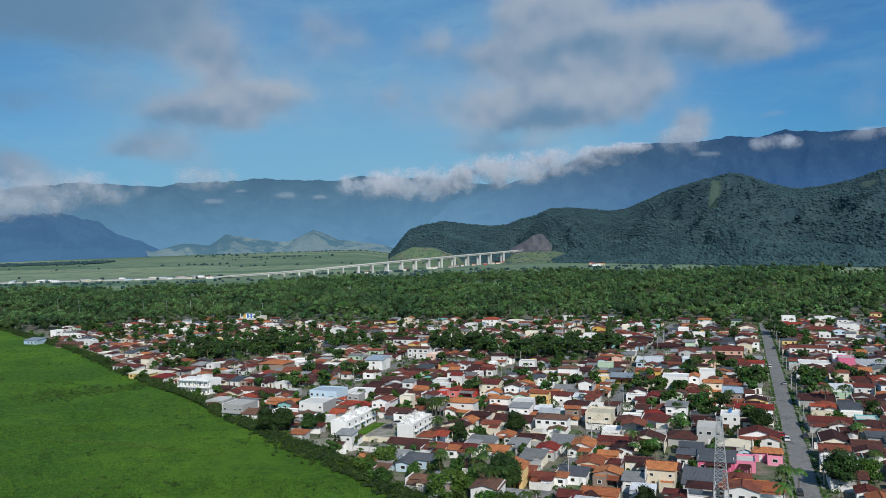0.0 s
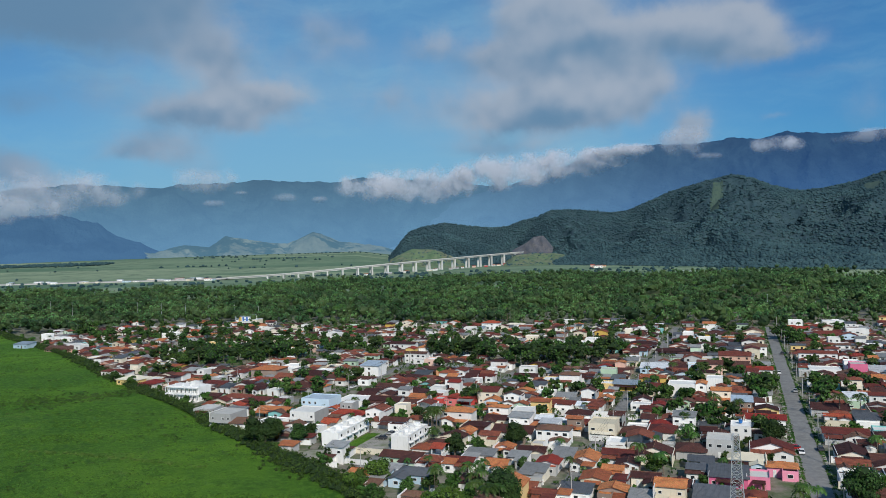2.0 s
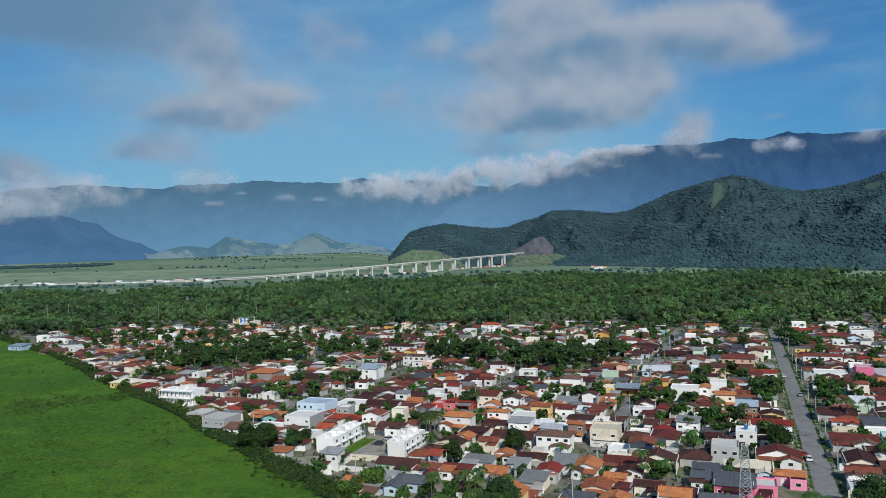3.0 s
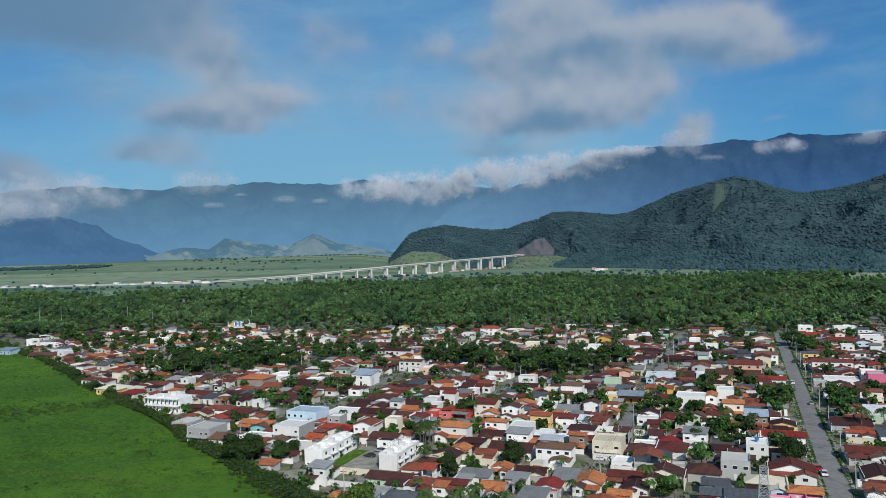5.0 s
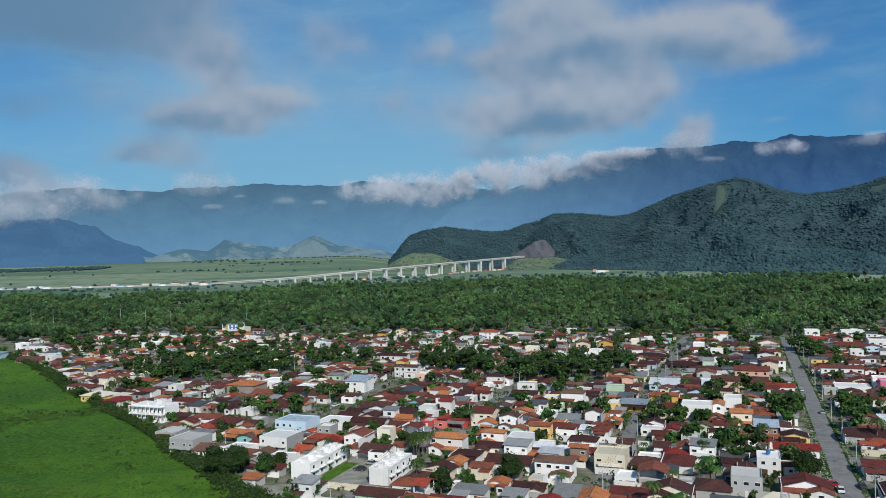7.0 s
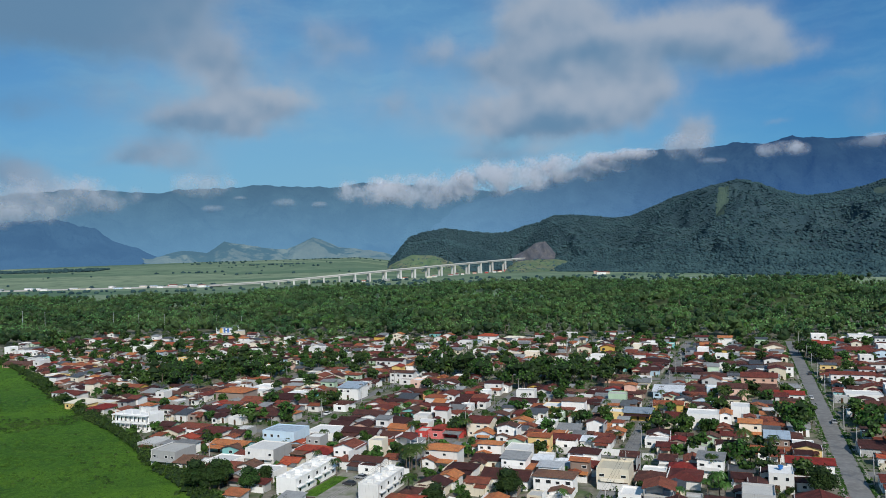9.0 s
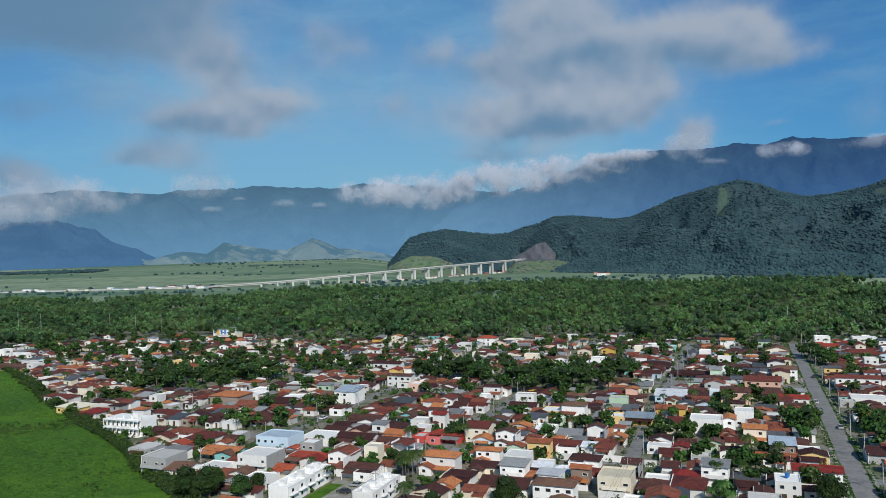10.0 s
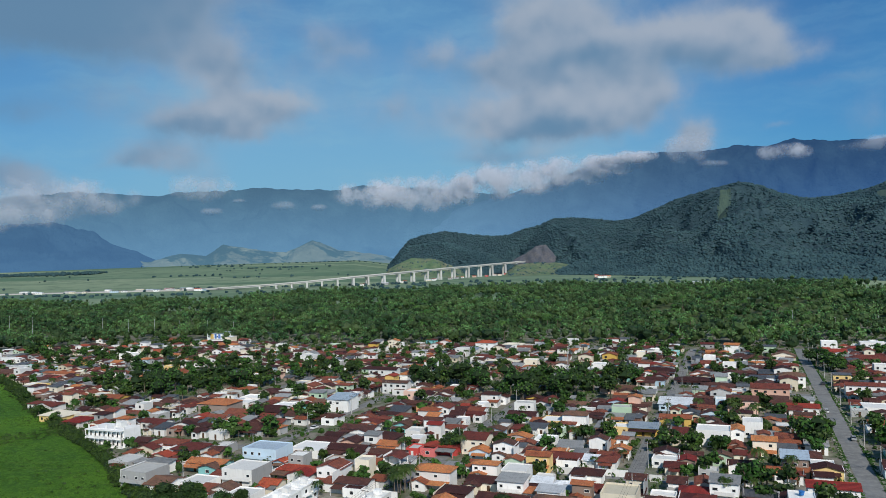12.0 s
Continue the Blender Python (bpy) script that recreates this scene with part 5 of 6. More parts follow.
house(109.3, -216.1, 14.6, 10.3, 1, "h", "d", "g")
house(62.1, -165.6, 14.1, 9.2, 1, "h", "R", "w")
house(58.9, -151.4, 8.2, 11.5, 2, "G", "r", "w")
house(54.9, -141.6, 10.3, 9.2, 1, "g", "d", "w")
house(140.8, -229.3, 15.4, 10.3, 1, "g", "d", "w")
house(164.1, -254.9, 10.6, 8.5, 1, "f", "W", "w")
house(159.3, -203.2, 10.6, 10.3, 2, "s", "l", "w")
house(238.0, -221.4, 17.1, 8.5, 2, "g", "d", "w")
house(199.9, -196.1, 13.6, 8.5, 2, "g", "b", "w")
house(279.7, -253.8, 24.6, 8.5, 1, "g", "r", "s")
house(224.8, -197.1, 14.3, 8.5, 2, "h", "o", "w")
house(176.2, -160.5, 15.0, 10.3, 1, "g", "g", "g")
house(127.2, -158.3, 7.2, 9.2, 1, "G", "b", "t")
house(285.3, -297.9, 10.2, 8.5, 2, "f", "W", "w")
house(365.6, -202.8, 13.7, 8.5, 2, "h", "R", "w")
house(349.0, -209.3, 13.4, 8.5, 1, "g", "l", "w")
house(375.4, -185.9, 14.7, 8.5, 1, "h", "c", "w")
house(360.2, -171.0, 15.1, 8.5, 1, "g", "r", "c")
house(296.0, -170.2, 21.5, 8.5, 1, "h", "c", "c")
house(384.7, -145.7, 8.2, 8.0, 2, "f", "W", "w")
house(393.9, -167.9, 14.0, 8.5, 1, "g", "r", "w")
house(138.4, -254.7, 15.6, 11.5, 2, "h", "o", "k")
house(131.4, -238.4, 10.8, 8.3, 1, "g", "r", "w")
keep_open(376.6, -440.9, 5, 12)
house(212.6, -524.8, 14.0, 8.5, 1, "s", "l", "b")
house(79.5, -232.5, 12.7, 10.3, 1, "h", "r", "w")
house(77.0, -219.1, 10.9, 10.3, 1, "h", "r", "w")
house(61.2, -199.7, 14.6, 9.2, 1, "g", "o", "t")
house(106.3, -263.5, 11.7, 9.2, 1, "g", "r", "w")
house(79.8, -244.0, 6.4, 7.4, 1, "g", "d", "n")
house(124.8, -347.9, 18.4, 8.5, 1, "h", "r", "w")
house(109.1, -319.7, 14.2, 10.3, 1, "h", "c", "y")
house(102.4, -300.4, 9.6, 10.3, 1, "h", "R", "w")
house(166.2, -346.9, 10.7, 8.5, 1, "f", "W", "w")
house(147.3, -325.9, 11.5, 8.5, 1, "g", "o", "y")
house(201.6, -425.0, 24.2, 8.5, 1, "g", "o", "s")
house(200.8, -472.3, 24.9, 8.5, 1, "g", "b", "s")
house(218.2, -474.2, 19.7, 8.5, 1, "f", "W", "w")
house(302.6, -446.3, 28.7, 8.5, 1, "g", "R", "p")
house(270.7, -435.1, 14.5, 8.5, 2, "f", "W", "w")
house(372.1, -485.9, 11.8, 8.5, 1, "g", "o", "y")
house(361.8, -559.9, 19.8, 8.5, 1, "h", "R", "w")
house(57.7, -230.1, 8.5, 9.2, 1, "f", "f", "g")
house(42.6, -208.3, 9.8, 10.3, 2, "f", "f", "g")
house(41.3, -199.2, 8.3, 9.3, 1, "g", "b", "w")
house(44.7, -189.4, 9.2, 9.2, 1, "f", "W", "w")
house(118.0, -173.0, 13.8, 10.3, 1, "g", "d", "w")
house(109.1, -158.6, 13.3, 10.3, 1, "h", "d", "k")
house(89.3, -162.4, 14.2, 10.3, 1, "g", "d", "w")
house(87.6, -146.6, 12.4, 10.3, 1, "g", "d", "g")
house(157.9, -118.5, 11.5, 9.2, 1, "g", "d", "w")
house(149.2, -94.7, 9.4, 9.2, 2, "h", "b", "w")
house(151.4, -103.7, 8.4, 9.2, 1, "f", "W", "y")
house(166.9, -168.6, 11.1, 8.3, 1, "g", "d", "o")
house(134.4, -196.9, 11.7, 9.2, 1, "h", "d", "w")
house(132.1, -208.9, 11.8, 10.3, 1, "g", "b", "w")
house(146.9, -76.7, 6.4, 7.4, 1, "f", "W", "y")
house(248.5, -100.0, 13.9, 8.5, 2, "h", "d", "w")
house(294.7, -127.6, 17.0, 8.5, 1, "g", "b", "w")
house(325.9, -140.6, 12.4, 8.5, 1, "h", "d", "w")


# ---- groves among the houses ----
def town_grove(x, y, rx, ry, n, kinds=(0, 1, 4), size=1.0, clear=True):
    u, v = in_town(x, y)
    grove(x, y, rx, ry, n, kinds, size)
    if clear:
        keep_open(u, v, ry * 0.7, rx * 0.7)


town_grove(-198, 455, 42, 26, 44, (1, 1, 0, 4), 1.2)
town_grove(-169, 471, 26, 13, 11, (1, 0))
town_grove(-280, 569, 34, 16, 16)
town_grove(-359, 592, 34, 14, 16)
town_grove(-429, 650, 31, 13, 14)
town_grove(-127, 500, 34, 18, 19, (1, 0, 4))
town_grove(-53, 465, 24, 11, 14, (1, 1, 4), 1.35)
town_grove(-3, 442, 46, 20, 38, (1, 1, 1, 4, 0), 1.3)
town_grove(29, 471, 18, 11, 10, (1, 4), 1.2)
town_grove(88.5, 352, 5, 12, 8, (1, 0, 1), 1.0)
town_grove(42, 341, 17, 8, 9, (3, 3, 2), 0.95)
town_grove(-99, 270, 6, 6, 7, (1, 4), 0.95)
town_grove(-208, 523, 31, 12, 12)
town_grove(-118, 358, 9, 6, 5, (1, 2, 0))
town_grove(-104, 386, 10, 8, 5, (0, 2))
town_grove(18, 354, 8, 6, 5, (2, 2, 0))
town_grove(56, 299, 8, 5, 5, (2, 0), 0.9)
town_grove(114, 351, 5, 15, 8, (1, 0), 0.95)
town_grove(151, 500, 6, 44, 16, (0, 4, 1))
town_grove(-12, 208, 6, 5, 5, (0, 1), 0.9)
town_grove(-30, 341, 12, 8, 7, (3, 3, "p"), 0.8)
town_grove(-86, 676, 65, 16, 22, (0, 2, "p"), 0.9, False)
town_grove(-44, 294, 5, 5, 7, ("p",), 1.0)
town_grove(-26, 218, 12, 5, 8, ("p", 2), 0.9)
town_grove(113, 224, 8, 8, 5, (1, 0), 0.9)
town_grove(62, 208, 3, 3, 3, ("p",), 0.85, False)
town_grove(78, 396, 8, 6, 5, (0, "p"), 0.85)
town_grove(-325, 650, 39, 10, 14, (0, 1, "p"), 0.9)
town_grove(39, 611, 65, 13, 19, (0, 2, "p", 4), 0.85, False)
town_grove(-254, 514, 18, 10, 8, (0, 1))
keep_open(98, -198, 124, 5)
keep_open(140, -193, 62, 9)
keep_open(*in_town(35.2, 165.7), 3.2, 3.2)
keep_open(37, -140, 17, 20)
keep_open(81.1, -260.6, 7.5, 11.5)
keep_open(8, -101, 7, 6)
keep_open(11.5, -21, 3.6, 10)
keep_open(12, -150, 7, 5)


# palms that stand out over the roofs
tree(-45.5, 289.2, "p", 0.86)
tree(-39.9, 261.6, "p", 0.98)
tree(31.6, 237.6, "p", 1.11)
tree(46.2, 288.0, "p", 0.86)
tree(55.3, 192.3, "p", 0.98)
tree(113.3, 309.3, "p", 1.11)
tree(98.2, 261.6, "p", 0.86)
tree(44.3, 267.3, "p", 0.98)
tree(-16.2, 200.7, "p", 1.11)
tree(-19.9, 204.6, "p", 0.86)
tree(-24.1, 222.2, "p", 0.98)
tree(60.9, 310.7, "p", 1.11)
tree(25.2, 240.8, "p", 0.86)
tree(90.8, 229.1, "p", 0.98)
tree(105.8, 309.5, "p", 1.11)
tree(70.2, 310.4, "p", 0.86)
tree(-87.8, 619.8, "p", 0.98)
tree(8.2, 544.3, "p", 1.11)

# single large trees
tree(-12.2, 206.4, 1, 0.80)
tree(70.3, 282.4, 1, 0.75)
tree(75.9, 211.6, 1, 1.10)
tree(76.3, 217.7, 4, 1.00)
tree(-70.6, 248.2, 1, 0.60)
tree(56.3, 285.7, 0, 0.80)
tree(132.1, 418.3, 0, 0.90)
tree(106.4, 327.0, 1, 0.95)
tree(-47.9, 210.8, 0, 0.80)
tree(-94.8, 297.6, 0, 0.70)


# ---- the rest of the town, lot by lot ----
fronts = []        # garden walls before the houses


def fill_town():
    r = random
    roofs = "ddddddddddrrrrrrrrrrbbboooRgggkkfWWWW"
    near_roofs = "dddrrrrrroooooooRRbbgggwwWWWWWf"
    walls = "wwwwwwwwwwwwwwccccccgggkksybtn"
    u = -62.0
    while u < 515:
        depth = r.uniform(5.2, 7.8)
        u += depth / 2
        if not any(abs(u - c) < 3.5 + depth / 2 for c in CROSS):
            v = -560.0 + r.uniform(0, 8)
            while v < 195:
                width = r.uniform(4.6, 8.8)
                v += width / 2
                x, y, _ = town(u, v)
                inside = x > meadow_edge(y) + 7 + width / 2 and 152 < y < town_far(x) - 5 and x < 0.45 * y + 60 and abs(v) > 5.6 + width / 2
                if inside and not any(abs(v - c) < 2.8 + width / 2 for c in STREETS):
                    roll = r.random()
                    far = y > 520
                    if roll < (0.34 if far else 0.22):
                        if free(u, v, 2, 2, 0):
                            tree(x + r.uniform(-1, 1), y + r.uniform(-1, 1), r.choice((0, 1, 2, 3, 4, "p", "p") if far else (0, 1, 2, 2, 3, 4, "p")), r.uniform(0.65, 0.95))
                    else:
                        for shrink in (1.0, 0.8, 0.62):
                            uu = u + r.uniform(-0.6, 0.6)
                            if free(uu, v, depth * shrink / 2, width * shrink / 2, 0.25):
                                rc = r.choice(roofs if y > 310 else near_roofs if x < 25 else "dddddddrrrrrrrooRRbbbgkkW")
                                kind = "f" if rc in "fW" else "s" if rc in "gwkl" and r.random() < 0.75 else r.choice("ggGGGhh")
                                house(uu, v, width * shrink, depth * shrink, 2 if r.random() < (0.13 if shrink == 1 else 0.05) else 1, kind, rc, r.choice(walls), turn=r.uniform(-3.5, 3.5))
                                if y < 400 and len(fronts) < 110 and r.random() < 0.45:
                                    fronts.append((uu - depth * shrink / 2 - 0.45, v, width * shrink + 0.6, r.choice("wwwcgk")))
                                break
                        else:
                            if r.random() < 0.7 and free(u, v, 0.6, 0.6, 0):
                                tree(x, y, r.choice((2, 2, "p", "b")), r.uniform(0.5, 0.8))
                gap = r.choice((0.5, 0.8, 1.2, 2.4))
                if inside and gap > 1 and r.random() < 0.5:
                    tree(*town(u - depth / 2 + r.uniform(0, 3), v + width / 2 + gap / 2)[:2], r.choice((2, "b", "b", "p")), r.uniform(0.45, 0.75))
                v += width / 2 + gap
        u += depth / 2 + r.uniform(0.4, 1.9)


# thicker growth at the meadow's near corner
grove(-50, 222, 8, 8, 7, ("b", 2, 3), 0.8)
grove(-30, 200, 8, 6, 8, ("b", 2, "p", 3), 0.85)
grove(-73, 246, 7, 7, 6, ("b", "b", 2), 0.8)
grove(-14, 190, 9, 6, 6, ("b", 2, 3), 0.8)
for q in range(24):
    yy = 260 + q * 17
    tree(meadow_edge(yy) + random.uniform(1, 6), yy + random.uniform(-5, 5), random.choice(("b", "b", 2, 0, 4)), random.uniform(0.6, 1.0))
def fill_gaps():
    """Sheds and back rooms in what space is left."""
    r = random
    for _ in range(2600):
        u, v = r.uniform(-60, 400), r.uniform(-430, 160)
        x, y, _z = town(u, v)
        hd, hw = r.uniform(1.5, 2.6), r.uniform(1.5, 3.0)
        if x > meadow_edge(y) + 7 + hw and 155 < y < town_far(x) - 6 and x < 0.45 * y + 50 and abs(v) > 5.2 + hw and not any(abs(v - c) < 2.8 + hw for c in STREETS) and not any(abs(u - c) < 3 + hd for c in CROSS) and free(u, v, hd, hw, 0.1):
            rc = r.choice("gggkdrbrofWw")
            house(u, v, hw * 2, hd * 2, 1, "f" if rc in "fW" else "s", rc, r.choice("wwcggkk"), porch=False, high=r.uniform(2.2, 2.6))


fill_town()
fill_gaps()
raise_town()
for fu, fv, length, wc in fronts:
    boundary_wall(fu, fv, length, False, random.uniform(1.5, 2.1), wc)
plant_trees()


# ---- low growth ----
def low_growth():
    r = np.random.RandomState(31)
    # scrub along the meadow's edge
    n = 3000
    y = r.uniform(150, 690, n)
    thick = 3.2 + 2.4 * np.sin(y / 30.0) + 1.8 * np.sin(y / 9.1)
    off = r.normal(0, 1, n) * thick * 0.75 + 2.5
    x = np.array([meadow_edge(q) for q in y]) + off
    rad = r.uniform(0.7, 2.5, n) * np.clip(1.15 - np.abs(off - 2.5) / 11, 0.3, 1.2)
    at = np.stack([x, y, rad * 0.5], -1)
    v1, f1 = clumps(at - np.array([0, 0, 0.25]), rad * 0.8, 0.85, 3)
    v2, f2 = tufts(at, rad, 0.9, 30, 0.20, 5)
    whole("hedgerow", array_mesh("hedgerow", v2, f2, M_SCRUB), "unkempt green scrub along the meadow's edge", "hedge", kind="stuff")
    whole("hedgerow_inside", array_mesh("hedgerow_inside", v1, f1, M_SHADE), "near-black lumps standing in for shade inside the scrub", "hedge", kind="stuff")
    # tall dark weeds across the meadow: a band, and loose patches
    n = 420
    q = r.uniform(0, 1, n)
    x = np.interp(q, [0, 0.3, 0.6, 1], [-320, -240, -225, -185]) + r.normal(0, 9, n)
    y = np.interp(q, [0, 0.3, 0.6, 1], [292, 340, 360, 360]) + r.normal(0, 6, n) + 7 * np.sin(x / 11.0)
    many = 1500
    px, py = r.uniform(-330, -60, many), r.uniform(190, 460, many)
    keep = (fbm(px / 30, py / 12, 3, 61) > 0.20) & (px < np.array([meadow_edge(b) for b in py]) - 4)
    x, y = np.concatenate([x, px[keep]]), np.concatenate([y, py[keep]])
    at = np.stack([x, y, 0 * x + 0.25], -1)
    v2, f2 = tufts(at, r.uniform(0.4, 1.3, len(at)), 0.35, 16, 0.22, 15, 0.0)
    whole("tall_weeds", array_mesh("tall_weeds", v2, f2, M_LEAF), "band of tall dark weeds across the meadow", "weeds", kind="stuff")
    # a row of pale tall grass along an old track
    n = 190
    q = r.uniform(0, 1, n) ** 0.8
    x = np.interp(q, [0, 0.3, 0.6, 1], PALE_X) + r.normal(0, 0.8, n)
    y = np.interp(q, [0, 0.3, 0.6, 1], PALE_Y) + r.normal(0, 0.8, n)
    v2, f2 = tufts(np.stack([x, y, 0 * x + 0.2], -1), r.uniform(0.3, 0.75, n), 1.1, 14, 0.14, 25, 0.0)
    whole("pale_grass", array_mesh("pale_grass", v2, f2, M_DRY), "thin row of pale seeding grass along a track", "grass", kind="stuff")
    # weeds between the houses
    n = 10000
    u, v = r.uniform(-50, 500, n), r.uniform(-520, 180, n)
    px = ORIGIN.x + ALONG.x * u + ACROSS.x * v
    py = ORIGIN.y + ALONG.y * u + ACROSS.y * v
    keep = (np.abs(v) > 6) & ~((u > 20) & (u < 54) & (v > -150) & (v < -122)) & (px > np.array([meadow_edge(q) for q in py]) + 3) & (py < 700) & (px < 0.45 * py + 55)
    at = np.stack([px, py, 0 * px + 0.3], -1)[keep]
    v2, f2 = tufts(at, r.uniform(0.5, 1.9, len(at)), 0.9, 11, 0.38, 8, 0.0)
    whole("weeds", array_mesh("weeds", v2, f2, M_LEAF), "weeds and low shrubs in the yards", "weeds", kind="stuff")
    # rough patches on the meadow
    n = 36000
    y = 150 + 400 * r.uniform(0, 1, n) ** 1.7
    x = np.array([meadow_edge(q) for q in y]) - 2 - r.uniform(0, 1, n) ** 1.1 * (50 + 0.8 * y)
    keep = fbm(x / 34, y / 11, 4, 5) > -0.06
    at = np.stack([x, y, 0 * x + 0.05], -1)[keep]
    v2, f2 = clumps(at, r.uniform(0.2, 0.6, len(at)) * np.where(r.uniform(0, 1, len(at)) < 0.12, 1.9, 1), 0.6, 6)
    whole("meadow_tussocks", array_mesh("meadow_tussocks", v2, f2, M_TUSSOCK), "tussocks and rough grass on the meadow", "grass", kind="stuff")


M_SCRUB = leafy("scrub_leaves", (0.022, 0.064, 0.010), (0.080, 0.150, 0.022), 0.6, 0.25)
M_DRY = leafy("seeding_grass", (0.07, 0.13, 0.02), (0.14, 0.20, 0.045), 0.9, 0.3)
PALE_X, PALE_Y = [-186, -167, -147, -110], [257, 255, 250, 240]
M_TUSSOCK = leafy("tussock_grass", (0.028, 0.082, 0.008), (0.060, 0.135, 0.013), 0.95, 0.1)
low_growth()


# ---- low clouds against the mountains ----
def cloud_material(name="cloud_vapour", most=0.92):
    m, k = material(name)
    w = where(k)
    sep = k.add("SeparateXYZ", {0: w})
    p = place(k)
    rr = k.math("ADD", k.math("POWER", k.math("ABSOLUTE", sep.outputs[0]), 2.0), k.math("POWER", k.math("ABSOLUTE", sep.outputs[2]), 2.0))
    fall = k.math("SUBTRACT", 1.0, rr)
    puff = k.math("MULTIPLY", k.math("SUBTRACT", k.noise(p, 0.0105, 6, 0.58), 0.5), 2.3)
    a = k.math("MULTIPLY", k.ramp(k.math("ADD", k.math("SUBTRACT", fall, 0.28), puff), 0.0, 0.9, 0.0, most), k.ramp(fall, 0.02, 0.45))
    lit = k.add("BsdfDiffuse", {"Color": (0.63, 0.64, 0.69)})
    thru = k.add("BsdfTranslucent", {"Color": (0.63, 0.64, 0.69)})
    body = k.add("MixShader", {0: 0.5, 1: lit, 2: thru})
    out = k.add("MixShader", {0: a, 1: k.add("BsdfTransparent"), 2: body})
    k.add("OutputMaterial", {0: out})
    return m


def cloud_mesh(mat):
    """A lens-shaped bank, bulging towards the plain."""
    s = Shape()
    rings, sides = 7, 32
    s.v.append((0, -0.5, 0))
    for i in range(1, rings + 1):
        q = i / rings
        for k in range(sides):
            a = 2 * math.pi * k / sides
            s.v.append((q * math.cos(a), -0.5 * (1 - q * q), q * math.sin(a)))
    s.f += [(0, 1 + k, 1 + (k + 1) % sides) for k in range(sides)]
    for i in range(rings - 1):
        o = 1 + i * sides
        s.f += [(o + k, o + sides + k, o + sides + (k + 1) % sides, o + (k + 1) % sides) for k in range(sides)]
    return s.mesh("cloud", mat, True)


CLOUD, VEIL, WISP = cloud_mesh(cloud_material()), cloud_mesh(cloud_material("thin_vapour", 0.55)), cloud_mesh(cloud_material("faint_vapour", 0.28))


def cloud(az, el, wide, high, dist, mesh=None):
    """A wisp of cloud at a bearing and height (degrees) from the walk's start."""
    ob = whole("cloud", mesh or CLOUD, "wisp of white cloud lying against the mountains", "cloud", "low clouds", "structure")
    a = radians(az)
    ob.location = (dist * math.sin(a), dist * math.cos(a), 69.5 + dist * math.tan(radians(el)))
    ob.rotation_euler = (0, 0, -a)
    ob.scale = (dist * math.tan(radians(wide)), 60, dist * math.tan(radians(high)))
    return ob


cloud(-13.02, 4.27, 3.36, 1.49, 3805)
cloud(-8.53, 4.28, 4.50, 1.65, 3760)
cloud(-5.73, 4.74, 4.48, 1.79, 3715)
cloud(-3.15, 5.24, 4.45, 1.77, 3670)
cloud(-0.61, 5.35, 4.39, 1.61, 3850)
cloud(1.92, 5.65, 4.34, 1.45, 3805)
cloud(4.00, 5.88, 3.57, 1.16, 3760)
cloud(5.85, 6.31, 2.82, 0.65, 3715)
cloud(-11.73, 4.58, 2.38, 1.36, 3670)
cloud(16.17, 6.00, 2.26, 0.86, 3850)
cloud(21.64, 6.05, 2.56, 0.70, 3805, VEIL)
cloud(11.65, 5.50, 1.46, 0.38, 3760, WISP)
cloud(6.77, 6.18, 0.90, 0.59, 3715, WISP)
cloud(-19.25, 3.65, 1.33, 0.46, 3670, WISP)
cloud(-16.85, 3.47, 0.80, 0.34, 3850, WISP)
cloud(-36.19, 4.22, 8.49, 1.96, 3455, VEIL)
cloud(-33.12, 4.23, 5.02, 1.35, 3410, VEIL)
cloud(-37.53, 3.10, 5.23, 1.29, 3365, VEIL)
cloud(-24.92, 5.00, 3.12, 1.28, 3320, VEIL)
cloud(-24.38, 3.32, 1.26, 0.40, 3850, WISP)
cloud(-22.49, 4.04, 0.64, 0.26, 3805, WISP)
cloud(10.22, 6.72, 2.75, 1.41, 3760, VEIL)
print("objects", len(bpy.data.objects))


